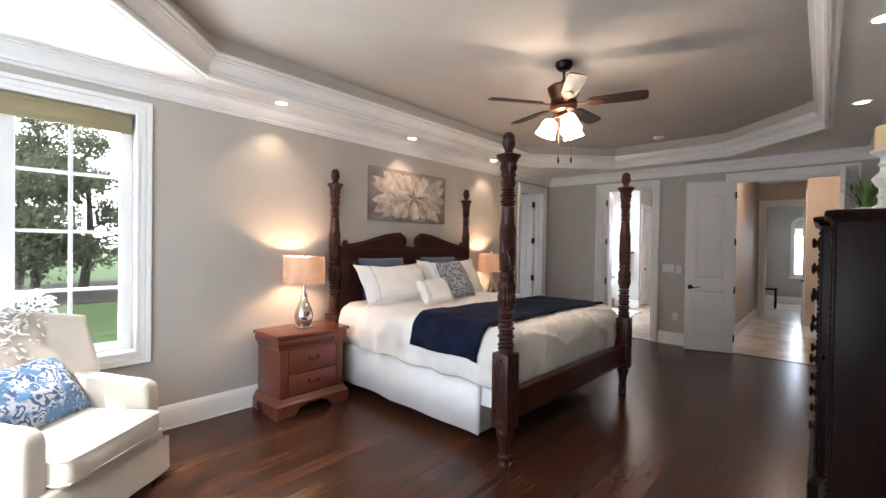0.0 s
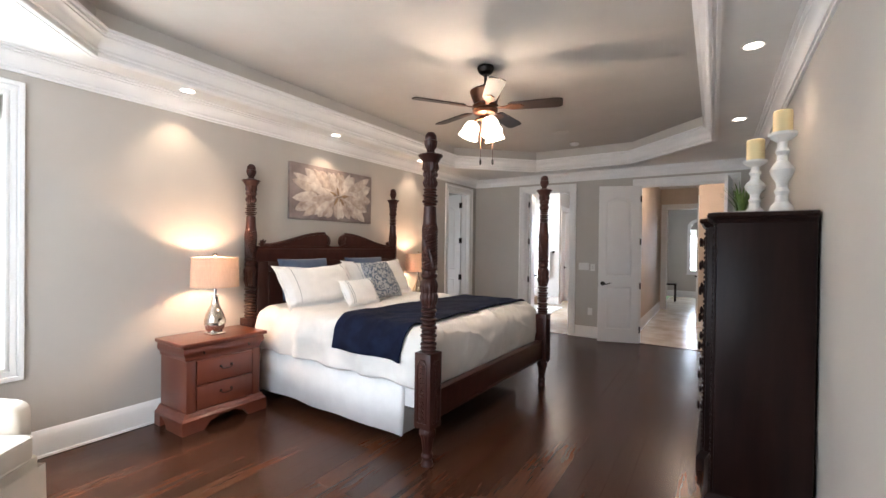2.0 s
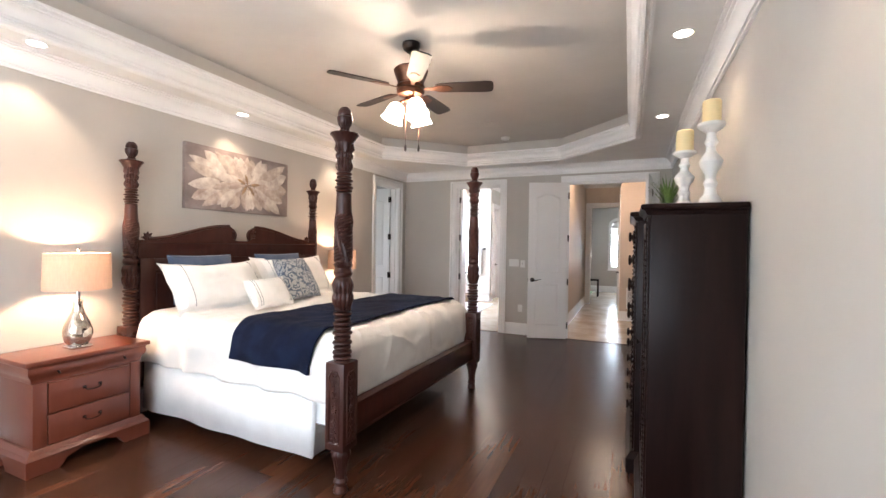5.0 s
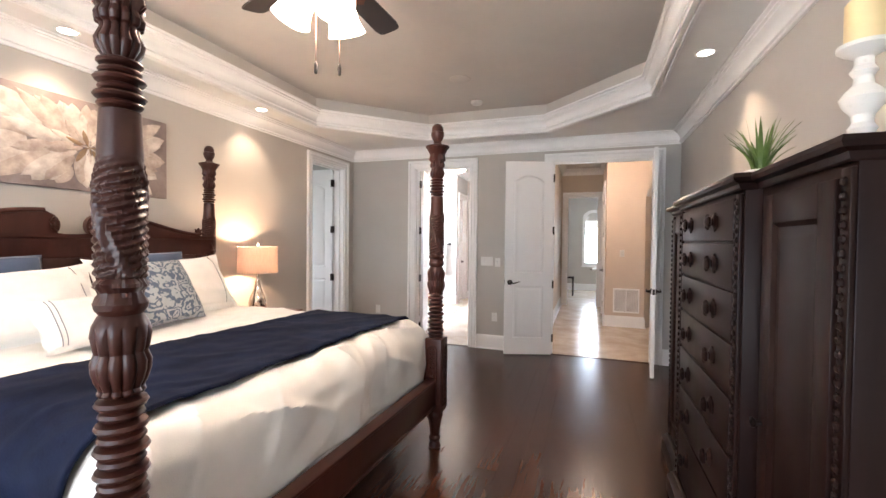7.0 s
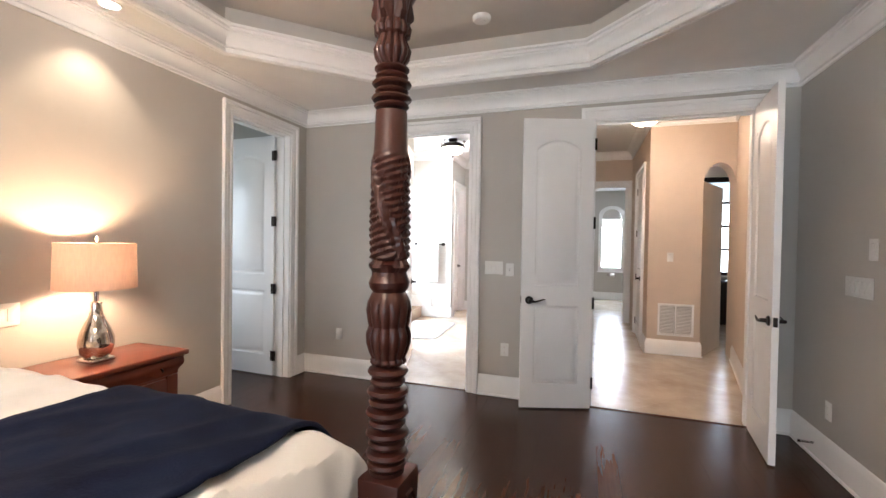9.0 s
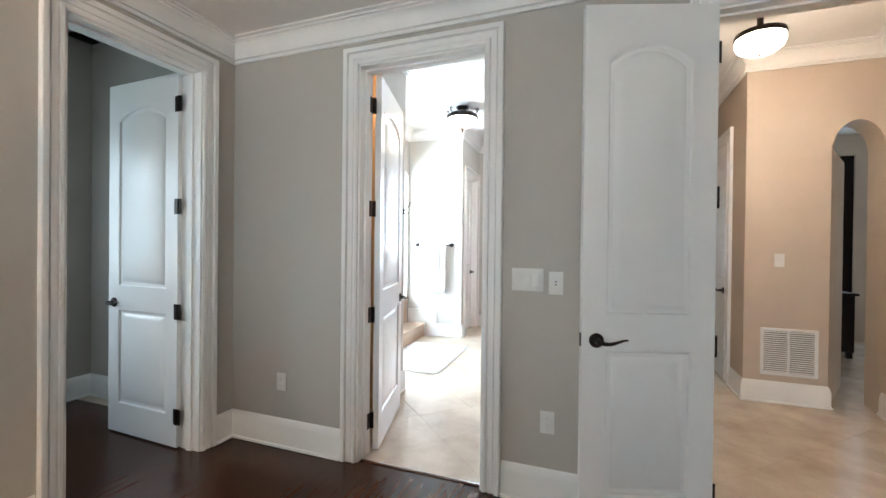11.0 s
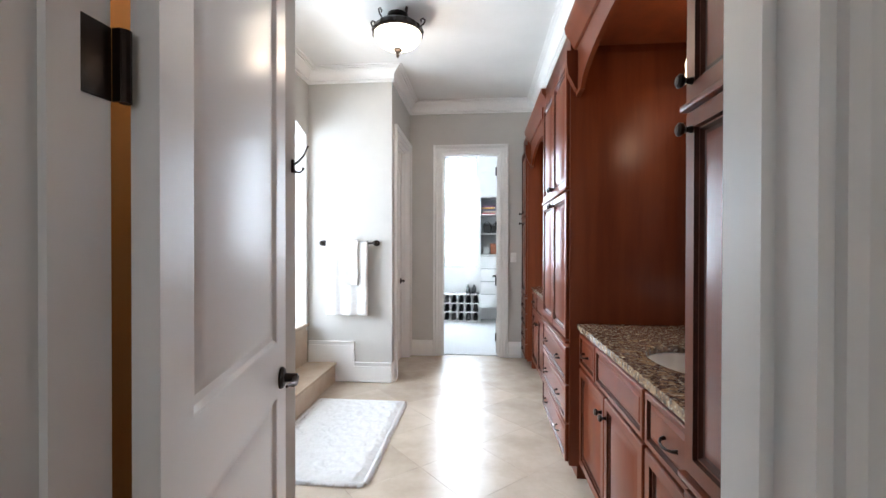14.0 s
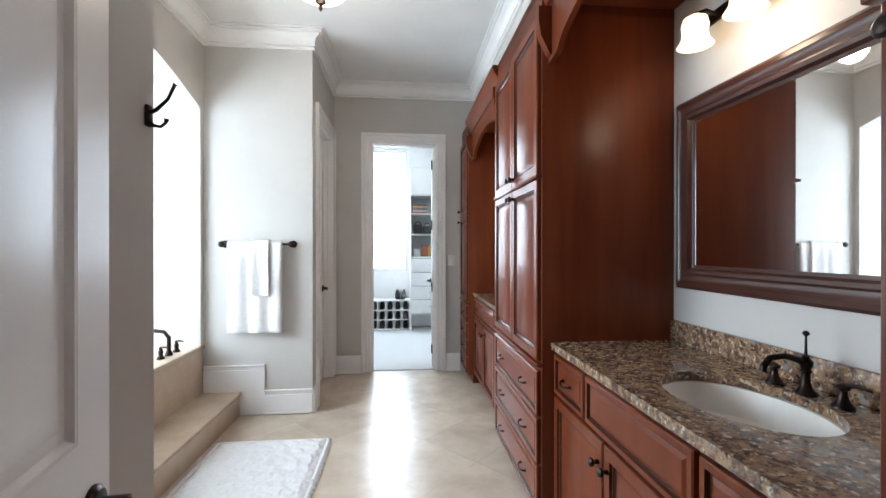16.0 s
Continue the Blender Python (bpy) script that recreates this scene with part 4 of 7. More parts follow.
def nightstand(at):
    """Local x points out from the wall, y along it; 0.66 wide and 0.44 deep."""
    n = thing("nightstand", "cherry wood nightstand with three drawers", "nightstand", at, "nightstands beside the bed")
    w, d, h = 0.31, 0.40, 0.70
    part("case", cube(0.0, d, -w, w, 0.14, 0.56, 0.004), CHERRY, n)
    bm = bmesh.new()
    prof = [(0, 0.555), (0.006, 0.56), (0.006, 0.575), (0.012, 0.59), (0.026, 0.61), (0.03, 0.63), (0.026, 0.655), (0.03, 0.668), (0.0, 0.668)]
    sweep(bm, [(0.0, w), (d, w), (d, -w), (0.0, -w)], prof)
    box(bm, 0.0, d, -w, w, 0.56, 0.667)
    part("top_drawer", bm, CHERRY, n)
    part("tabletop", cube(0.0, d + 0.05, -w - 0.05, w + 0.05, 0.668, 0.70, 0.010, 3), CHERRY, n)
    for s in (-1, 1):
        bm = cube(d, d + 0.012, s * w - (0.07 if s > 0 else 0), s * w + (0.07 if s < 0 else 0), 0.14, 0.555, 0.003)
        part("stile", bm, CHERRY, n)
        bm = bmesh.new()
        tube(bm, [(d + 0.02, s * 0.19, 0.615), (d + 0.036, s * 0.19, 0.612), (d + 0.045, s * 0.19, 0.60)], 0.006, 8)
        part("knob", bm, BRONZE, n)
    for z0, z1 in ((0.155, 0.345), (0.355, 0.545)):
        dr = part("drawer", cube(d, d + 0.018, -w + 0.075, w - 0.075, z0, z1, 0.006), CHERRY, n)
        bail_pull(dr, d + 0.018, 0.0, (z0 + z1) / 2 + 0.015)
    prof = [(0.0, 0.0), (0.045, 0.0), (0.045, 0.10), (0.038, 0.112), (0.028, 0.12), (0.022, 0.135), (0.012, 0.15), (0.0, 0.155)]
    bm = bmesh.new()
    sweep(bm, [(0.0, w), (d, w), (d, -w), (0.0, -w)], [(o, max(z, 0.085)) for o, z in prof])
    for s in (-1, 1):
        extrude(bm, [(s * (w + 0.045), 0.0), (s * (w + 0.045), 0.09), (s * 0.06, 0.09), (s * 0.10, 0.07), (s * 0.15, 0.055), (s * 0.17, 0.02), (s * 0.19, 0.0)], "x", d + 0.005, d + 0.045)
        lo, hi = sorted((s * (w + 0.005), s * (w + 0.045)))
        extrude(bm, [(d + 0.004, 0.0), (d + 0.004, 0.09), (0.10, 0.09), (0.16, 0.06), (0.20, 0.0)], "y", lo, hi)
        box(bm, 0.0, 0.09, lo, hi, 0.0, 0.09)
    part("bracket_base", bm, CHERRY, n)
    return n


nightstand(pose(W + 0.03, 1.775, 0))
nightstand(pose(W + 0.03, 4.76, 0))


def table_lamp(at):
    l = thing("table_lamp", "mercury glass table lamp with a taupe drum shade, lit", "lamp", at, "lamps on the nightstands")
    part("foot", cube(-0.062, 0.062, -0.062, 0.062, 0.0, 0.022, 0.006), CHROME, l, "square chrome foot")
    prof = [(0.0, 0.022), (0.055, 0.024), (0.072, 0.05), (0.083, 0.09), (0.082, 0.125), (0.070, 0.17), (0.050, 0.215), (0.034, 0.25), (0.026, 0.285), (0.023, 0.32), (0.0, 0.322)]
    part("glass_body", lathe(bmesh.new(), prof, 32, (0, 0, 0), lambda z, a: 0.0015 * math.sin(9 * a + 40 * z)), MERCURY, l, "mottled mercury glass body")
    bm = lathe(bmesh.new(), [(0.0, 0.318), (0.030, 0.32), (0.030, 0.328), (0.014, 0.335), (0.012, 0.40), (0.0, 0.402)], 20)
    part("neck", bm, CHROME, l)
    bm = bmesh.new()
    n = 48
    for r0, r1, z0, z1 in ((0.187, 0.180, 0.405, 0.655),):
        a = [bm.verts.new((r0 * math.cos(k * 2 * math.pi / n), r0 * math.sin(k * 2 * math.pi / n), z0)) for k in range(n)]
        b = [bm.verts.new((r1 * math.cos(k * 2 * math.pi / n), r1 * math.sin(k * 2 * math.pi / n), z1)) for k in range(n)]
        for k in range(n):
            bm.faces.new((a[k], a[(k + 1) % n], b[(k + 1) % n], b[k]))
    part("shade", bm, SHADE, l, "taupe linen drum shade")
    bm = bmesh.new()
    for k in range(3):
        a = k * 2 * math.pi / 3
        tube(bm, [(0.0, 0.0, 0.645), (0.178 * math.cos(a), 0.178 * math.sin(a), 0.645)], 0.0025, 6)
    lathe(bm, [(0.0, 0.40), (0.003, 0.40), (0.003, 0.665), (0.010, 0.672), (0.013, 0.685), (0.0, 0.697)], 12)
    part("finial", bm, CHROME, l)
    part("bulb", lathe(bmesh.new(), [(0.0, 0.44), (0.014, 0.45), (0.028, 0.49), (0.028, 0.51), (0.0, 0.54)], 16, (0.03, 0, 0)), BULB, l)
    x, y, z = at.translation
    lamp("table_lamp_light", "POINT", Matrix.Translation((x, y, z + 0.53)), LAMP_W, WARM, soft=0.045)


LAMP_W = 22.0
table_lamp(pose(-3.55, 1.775, 0.70))
table_lamp(pose(-3.57, 4.73, 0.70))


# ---- flower canvas ----
def petal(bm, c, ang, length, width, lift, curl):
    ca, sa = math.cos(ang), math.sin(ang)
    rows = []
    for i in range(8):
        s = i / 7
        wv = width * math.sin(math.pi * min(1, 0.12 + 0.88 * s) ** 0.9) ** 0.7 * (1 if s < 0.97 else 0.4)
        row = []
        for j in (-1, -0.5, 0, 0.5, 1):
            u, v = s * length, j * wv / 2
            x = lift + 0.0035 * (1 - j * j) + curl * s * s * 0.004
            row.append(bm.verts.new((x, c[0] + ca * u - sa * v, c[1] + sa * u + ca * v)))
        rows.append(row)
    for r0, r1 in zip(rows, rows[1:]):
        for j in range(4):
            bm.faces.new((r0[j], r0[j + 1], r1[j + 1], r1[j]))


ART = thing("flower_painting", "canvas print of a large pale cream flower on the wall", "painting", pose(W, 3.325, 2.055))
part("canvas", cube(0.0, 0.038, -0.63, 0.63, -0.305, 0.305, 0.003), material("mauve_canvas", (0.36, 0.30, 0.28), 0.8, dark=(0.17, 0.13, 0.12), scale=3.5, detail=5, contrast=(0.3, 0.7), bump=0.2, bump_scale=300), ART, "mottled mauve canvas")
PETALS = [material(n, c, 0.8, dark=d, scale=9, detail=5, contrast=(0.3, 0.7), bump=0.15, bump_scale=300) for n, c, d in (
    ("petal_cream", (0.66, 0.57, 0.49), (0.30, 0.22, 0.185)), ("petal_white", (0.76, 0.70, 0.63), (0.38, 0.30, 0.26)), ("petal_tan", (0.42, 0.28, 0.15), (0.20, 0.13, 0.09)))]
rnd = random.Random(11)
lift = 0.0385
for ringn, (rad, count, ln, wd) in enumerate(((0.34, 17, 0.34, 0.13), (0.22, 16, 0.27, 0.115), (0.14, 14, 0.21, 0.095), (0.08, 13, 0.16, 0.075), (0.035, 11, 0.10, 0.05), (0.0, 9, 0.06, 0.03))):
    for k in range(count):
        a = 2 * math.pi * k / count + rnd.uniform(-0.15, 0.15) + 0.3 * ringn
        ln2 = ln * rnd.uniform(0.85, 1.15) * (1.45 if abs(math.cos(a)) > 0.6 and ringn < 3 else 1.0)
        c = (0.06 + rad * 1.2 * math.cos(a), -0.01 + rad * 0.62 * math.sin(a))
        tip = (c[0] + ln2 * math.cos(a), c[1] + ln2 * math.sin(a))
        while abs(tip[0]) > 0.615 or abs(tip[1]) > 0.29:
            ln2 *= 0.85
            c = (c[0] * 0.93, c[1] * 0.93)
            tip = (c[0] + ln2 * math.cos(a), c[1] + ln2 * math.sin(a))
        bm = bmesh.new()
        petal(bm, c, a, ln2, wd * rnd.uniform(0.8, 1.1) * min(1, ln2 / 0.16), lift + 0.0022 * ringn + 0.0016 * (k % 2) + rnd.uniform(0, 0.0006), rnd.uniform(0, 1))
        part("painted_petal", bm, PETALS[2 if ringn > 3 and k % 2 else (k + ringn) % 2], ART)


# ---- armoire ----
def armoire():
    """Local x points to the room (out from the east wall), y along the wall."""
    a = thing("armoire", "dark espresso armoire with centre drawers and panelled side doors", "armoire", pose(0.455, 3.62, 0, 0, 0, 180))
    h, dw, dc = 1.64, 0.425, 0.475
    wing, mid = 1.03, 0.50
    for s in (-1, 1):
        lo, hi = sorted((s * mid, s * wing))
        part("side_case", cube(0.0, dw, lo, hi, 0.12, h, 0.004), ESPRESSO, a)
        d = bmesh.new()
        lo2, hi2 = lo + 0.055, hi - 0.055
        for p, q, z0, z1 in ((lo2, lo2 + 0.075, 0.17, h - 0.05), (hi2 - 0.075, hi2, 0.17, h - 0.05), (lo2 + 0.075, hi2 - 0.075, 0.17, 0.26), (lo2 + 0.075, hi2 - 0.075, h - 0.14, h - 0.05)):
            box(d, dw, dw + 0.018, p, q, z0, z1, 0.003)
        dr = part("door", d, ESPRESSO, a)
        bm = bmesh.new()
        rows = []
        for inset, x in ((0.0, 0.016), (0.012, 0.006), (0.03, 0.006), (0.05, 0.012)):
            rows.append([bm.verts.new((dw + x, y, z)) for y, z in ((lo2 + 0.075 + inset, 0.26 + inset), (hi2 - 0.075 - inset, 0.26 + inset), (hi2 - 0.075 - inset, h - 0.14 - inset), (lo2 + 0.075 + inset, h - 0.14 - inset))])
        for r0, r1 in zip(rows, rows[1:]):
            for i in range(4):
                bm.faces.new((r0[i], r0[(i + 1) % 4], r1[(i + 1) % 4], r1[i]))
        bm.faces.new(rows[-1])
        part("door_panel", bm, ESPRESSO, dr)
        bm = lathe(bmesh.new(), [(0.0, 0), (0.008, 0), (0.007, 0.012), (0.016, 0.02), (0.017, 0.028), (0.0, 0.034)], 16)
        bm.transform(Matrix.Translation((dw + 0.018, s * (mid + 0.09), 0.86)) @ Matrix.Rotation(math.pi / 2, 4, "Y"))
        part("knob", bm, BRONZE, dr)
        # beaded strips on the corners
        for y, x in ((s * wing - s * 0.022, dw), (s * mid - s * 0.035, dc)):
            bm = cube(x, x + 0.012, y - 0.02, y + 0.02, 0.14, h - 0.03, 0.002)
            for k in range(44):
                z = 0.17 + k * 0.0325
                box(bm, x + 0.012, x + 0.021, y - 0.012, y + 0.012, z, z + 0.022, 0.006, 1)
            part("beaded_pilaster", bm, ESPRESSO, a)
    part("centre_case", cube(0.0, dc, -mid, mid, 0.12, h, 0.004), ESPRESSO, a)
    z = h - 0.04
    for k, hh in enumerate((0.165, 0.175, 0.19, 0.20, 0.21, 0.22, 0.23)):
        bm = cube(dc, dc + 0.014, -mid + 0.075, mid - 0.075, z - hh + 0.012, z, 0.004)
        dr = part("drawer", bm, ESPRESSO, a)
        for s in (-1, 1):
            kb = lathe(bmesh.new(), [(0.0, 0.0), (0.034, 0.0), (0.036, 0.006), (0.026, 0.012), (0.016, 0.014), (0.014, 0.018), (0.028, 0.025), (0.030, 0.033), (0.02, 0.039), (0.0, 0.041)], 14, (0, 0, 0), lambda q, an: 0.004 * math.cos(8 * an) if q < 0.01 else 0.003 * math.cos(8 * an) if q > 0.02 else 0)
            kb.transform(Matrix.Translation((dc + 0.014, s * 0.21, z - hh / 2 + 0.006)) @ Matrix.Rotation(math.pi / 2, 4, "Y"))
            part("drawer_knob", kb, ESPRESSO, dr, "carved rosette knob")
        z -= hh
    plan = [(0.0, wing), (dw + 0.012, wing), (dw + 0.012, mid + 0.0), (dc + 0.012, mid), (dc + 0.012, -mid), (dw + 0.012, -mid), (dw + 0.012, -wing), (0.0, -wing)]
    top = bmesh.new()
    sweep(top, plan, [(0.0, h - 0.02), (0.006, h - 0.015), (0.012, h), (0.030, h + 0.008), (0.036, h + 0.02), (0.030, h + 0.034), (0.0, h + 0.04)])
    extrude(top, plan, "z", h, h + 0.039)
    part("top", top, ESPRESSO, a)
    bm = bmesh.new()
    sweep(bm, plan, [(0.0, 0.0), (0.035, 0.0), (0.035, 0.09), (0.025, 0.105), (0.012, 0.125), (0.0, 0.13)])
    extrude(bm, plan, "z", 0.002, 0.12)
    part("plinth", bm, ESPRESSO, a)


armoire()


def candle_holder(label, at, h, k):
    c = thing("candle_holder", label, "candle holder", at, "candle holders on the armoire")
    p = [(0.0, 0), (0.052, 0.0), (0.055, 0.012), (0.048, 0.03), (0.030, 0.045), (0.026, 0.07), (0.034, 0.085), (0.024, 0.10), (0.026, 0.12), (0.046, 0.145), (0.054, 0.165), (0.040, 0.185), (0.024, 0.20), (0.022, 0.22), (0.032, 0.235), (0.022, 0.25), (0.022, 0.27), (0.050, 0.285), (0.062, 0.295), (0.062, 0.305), (0.0, 0.305)]
    part("stem", lathe(bmesh.new(), [(r * k, z * h / 0.305) for r, z in p], 28), WORN_WHITE, c, "turned distressed white stem")
    part("candle", lathe(bmesh.new(), [(0.0, h), (0.044, h), (0.046, h + 0.004), (0.046, h + 0.118), (0.042, h + 0.125), (0.030, h + 0.117), (0.0, h + 0.115)], 28), WAX, c, "ivory pillar candle")
    part("wick", tube(bmesh.new(), [(0, 0, h + 0.112), (0.002, 0, h + 0.13)], 0.0015, 6), BRONZE, c)


candle_holder("short white turned candle holder with an ivory candle", pose(0.22, 2.98, 1.679), 0.335, 1.0)
candle_holder("tall white turned candle holder with an ivory candle", pose(0.335, 2.86, 1.679), 0.46, 1.08)

PL = thing("potted_grass", "green grass-like plant in a small white pot", "plant", pose(0.18, 3.62, 1.679))
part("pot", lathe(bmesh.new(), [(0.0, 0), (0.045, 0), (0.055, 0.05), (0.06, 0.075), (0.053, 0.078), (0.048, 0.06), (0.0, 0.058)], 24), PLASTIC, PL, "small white ceramic pot")
rnd = random.Random(4)
for k in range(46):
    a, reach, hgt = rnd.uniform(0, 6.28), rnd.uniform(0.02, 0.13), rnd.uniform(0.13, 0.27)
    bm = bmesh.new()
    rows = []
    r0 = rnd.uniform(0, 0.03)
    wdt = rnd.uniform(0.010, 0.017)
    for i in range(7):
        s = i / 6
        rr = r0 + reach * s ** 1.7
        zz = 0.06 + hgt * (s - 0.28 * (reach / 0.2) * s * s)
        w = wdt * (1 - s ** 2.2) * (0.6 + 0.8 * min(1, s * 2)) + 0.0006
        c = Vector((rr * math.cos(a), rr * math.sin(a), zz))
        t = Vector((-math.sin(a), math.cos(a), 0))
        rows.append([bm.verts.new(c - t * w / 2), bm.verts.new(c + Vector((0, 0, -0.002))), bm.verts.new(c + t * w / 2)])
    for p, q in zip(rows, rows[1:]):
        for j in range(2):
            bm.faces.new((p[j], p[j + 1], q[j + 1], q[j]))
    part("leaf", bm, LEAF, PL)


# ---- ceiling fan ----
FAN = thing("ceiling_fan", "bronze ceiling fan with five dark blades and lit glass shades", "ceiling fan", pose(-1.66, 3.06, TRAY))
part("canopy", lathe(bmesh.new(), [(0.0, -0.002), (0.070, -0.002), (0.072, -0.02), (0.060, -0.05), (0.035, -0.07), (0.0, -0.072)], 28), BRONZE, FAN)
part("downrod", lathe(bmesh.new(), [(0.0, -0.07), (0.012, -0.07), (0.012, -0.15), (0.024, -0.155), (0.024, -0.185), (0.0, -0.187)], 14), BRONZE, FAN)
part("motor", lathe(bmesh.new(), [(0.0, -0.175), (0.06, -0.18), (0.12, -0.20), (0.135, -0.215), (0.125, -0.25), (0.105, -0.30), (0.10, -0.325), (0.112, -0.335), (0.112, -0.36), (0.0, -0.362)], 36), COPPER, FAN, "copper-bronze motor housing")
part("lower_bowl", lathe(bmesh.new(), [(0.0, -0.362), (0.105, -0.365), (0.110, -0.38), (0.095, -0.405), (0.06, -0.42), (0.045, -0.425), (0.05, -0.455), (0.03, -0.47), (0.0, -0.472)], 36), COPPER, FAN)
for k in range(5):
    turn = Matrix.Rotation(radians(17 + 72 * k), 4, "Z") @ Matrix.Translation((0, 0, -0.352)) @ Matrix.Rotation(radians(-12), 4, "X")
    outline = [(0.20, -0.045), (0.24, -0.058), (0.58, -0.070), (0.63, -0.062), (0.645, -0.04), (0.645, 0.04), (0.63, 0.062), (0.58, 0.070), (0.24, 0.058), (0.20, 0.045)]
    bl = part("blade", extrude(bmesh.new(), outline, "z", -0.004, 0.004), BLACKWOOD, FAN, "dark walnut fan blade", turn)
    bm = extrude(bmesh.new(), [(0.09, -0.012), (0.17, -0.018), (0.22, -0.04), (0.30, -0.034), (0.33, 0.0), (0.30, 0.034), (0.22, 0.04), (0.17, 0.018), (0.09, 0.012)], "z", -0.010, -0.005)
    part("blade_arm", bm, COPPER, bl, "bronze blade bracket")
for k in range(3):
    a = radians(-40 + 120 * k)
    d = Vector((math.cos(a), math.sin(a), 0))
    arm = tube(bmesh.new(), [Vector((0, 0, -0.44)) + d * 0.03, Vector((0, 0, -0.45)) + d * 0.07, Vector((0, 0, -0.475)) + d * 0.095], 0.012, 10)
    ar = part("light_arm", arm, COPPER, FAN)
    sh = lathe(bmesh.new(), [(0.030, 0.0), (0.052, -0.015), (0.068, -0.055), (0.070, -0.09), (0.080, -0.125), (0.088, -0.145), (0.084, -0.145), (0.0, -0.12)], 28, (0, 0, 0), lambda z, an: 0.004 * math.cos(3 * an) if z < -0.1 else 0)
    sh.transform(Matrix.Translation(Vector((0, 0, -0.47)) + d * 0.095) @ Matrix.Rotation(radians(22), 4, Vector((-d.y, d.x, 0)) * -1))
    part("glass_shade", sh, ALABASTER, ar, "lit frosted glass shade")
for k, (dx, dy) in enumerate(((-0.03, -0.02), (0.06, 0.03))):
    bm = tube(bmesh.new(), [(dx, dy, -0.46), (dx, dy, -0.79)], 0.0015, 6)
    ch = part("pull_chain", bm, COPPER, FAN)
    part("chain_pull", lathe(bmesh.new(), [(0.0, -0.845), (0.007, -0.84), (0.009, -0.815), (0.005, -0.79), (0.0, -0.788)], 12, (dx, dy, 0)), BLACKWOOD, ch)
lamp("fan_light", "POINT", Matrix.Translation((-1.66, 3.06, TRAY - 0.62)), 42, (1.0, 0.78, 0.58), soft=0.10)


# ---- recessed downlights, detector, speaker ----
def downlight(x, y, power=14):
    d = thing("recessed_light", "white recessed downlight, lit, in the soffit", "ceiling light", pose(x, y, SOF), "recessed lights in the soffit")
    bm = bmesh.new()
    lathe(bm, [(0.048, -0.0005), (0.066, -0.0005), (0.066, -0.005), (0.060, -0.007), (0.048, -0.003)], 28)
    part("trim_ring", bm, PLASTIC, d)
    part("lens", lathe(bmesh.new(), [(0.0, -0.0015), (0.049, -0.0015), (0.049, -0.0032), (0.0, -0.0032)], 28), DOWNLIGHT, d)
    lamp("downlight_beam", "SPOT", look((x, y, SOF - 0.02), (x, y, 0)), power, (1.0, 0.76, 0.52), spot=95, soft=0.03)


for y in (1.57, 3.17, 4.82, 0.0, 6.2):
    if 1 < y < 5:
        downlight(-3.61, y)
for y in (1.35, 2.98, 4.70):
    downlight(0.20, y)
sd = thing("smoke_detector", "round white smoke detector on the tray ceiling", "smoke detector", pose(-1.75, 6.12, TRAY))
part("body", lathe(bmesh.new(), [(0.0, -0.001), (0.066, -0.001), (0.066, -0.02), (0.055, -0.034), (0.0, -0.036)], 28), PLASTIC, sd)
part("vent_ring", lathe(bmesh.new(), [(0.0, -0.036), (0.03, -0.036), (0.028, -0.042), (0.0, -0.042)], 20), PLASTIC, sd)
sp = thing("ceiling_speaker", "round flush ceiling speaker grille, painted", "speaker", pose(-1.74, 5.42, TRAY))
part("grille", lathe(bmesh.new(), [(0.0, -0.001), (0.105, -0.001), (0.105, -0.005), (0.098, -0.008), (0.0, -0.008)], 36), CEIL, sp)


# ---- switches, outlets, door stop ----
def plate(name, label, category, m, w, h, kind):
    """A wall plate in local x and z; local -y points off the wall."""
    p = thing(name, label, category, m)
    part("cover_plate", cube(-w / 2, w / 2, -0.006, -0.0005, -h / 2, h / 2, 0.002), PLASTIC, p)
    if kind == "outlet":
        for z in (-0.02, 0.02):
            bm = cube(-0.016, 0.016, -0.009, -0.006, z - 0.014, z + 0.014, 0.002)
            o = part("socket", bm, PLASTIC, p)
            part("slot", cube(-0.006, 0.006, -0.0095, -0.0088, z - 0.001, z + 0.001), GROUT, o)
    elif kind == "phone":
        for z in (-0.008, 0.008):
            part("port", cube(-0.004, 0.004, -0.0075, -0.0058, z - 0.003, z + 0.003), BRONZE, p)
    else:
        for k in range(kind):
            x = (k - (kind - 1) / 2) * 0.046
            part("rocker", cube(x - 0.0165, x + 0.0165, -0.010, -0.005, -0.034, 0.034, 0.002), PLASTIC, p)
        for k in range(kind):
            x = (k - (kind - 1) / 2) * 0.046
            for z in (-0.049, 0.049):
                part("screw", cube(x - 0.002, x + 0.002, -0.0068, -0.0055, z - 0.002, z + 0.002), PLASTIC, p)
    return p


plate("light_switch", "white triple rocker switch on the greige wall", "light switch", pose(-1.79, N, 1.165), 0.165, 0.118, 3)
plate("wall_plate", "ivory wall plate with a small jack", "wall plate", pose(-1.645, N, 1.152), 0.072, 0.116, "phone")
plate("outlet", "white wall outlet above the baseboard", "outlet", pose(-3.395, N, 0.43), 0.072, 0.116, "outlet")
plate("outlet", "white wall outlet above the baseboard", "outlet", pose(-1.68, N, 0.43), 0.072, 0.116, "outlet")
plate("light_switch", "white wide rocker switch beside the double doors", "light switch", pose(E, 6.15, 1.17, 0, 0, -90), 0.255, 0.118, 5)
plate("thermostat_plate", "white single control plate beside the double doors", "control plate", pose(E, 6.03, 1.385, 0, 0, -90), 0.075, 0.12, 1)
plate("outlet", "white wall outlet above the baseboard", "outlet", pose(E, 6.42, 0.36, 0, 0, -90), 0.072, 0.116, "outlet")
plate("light_switch", "white double rocker switch behind the nightstand", "light switch", pose(W, 4.46, 0.98, 0, 0, 90), 0.118, 0.118, 2)
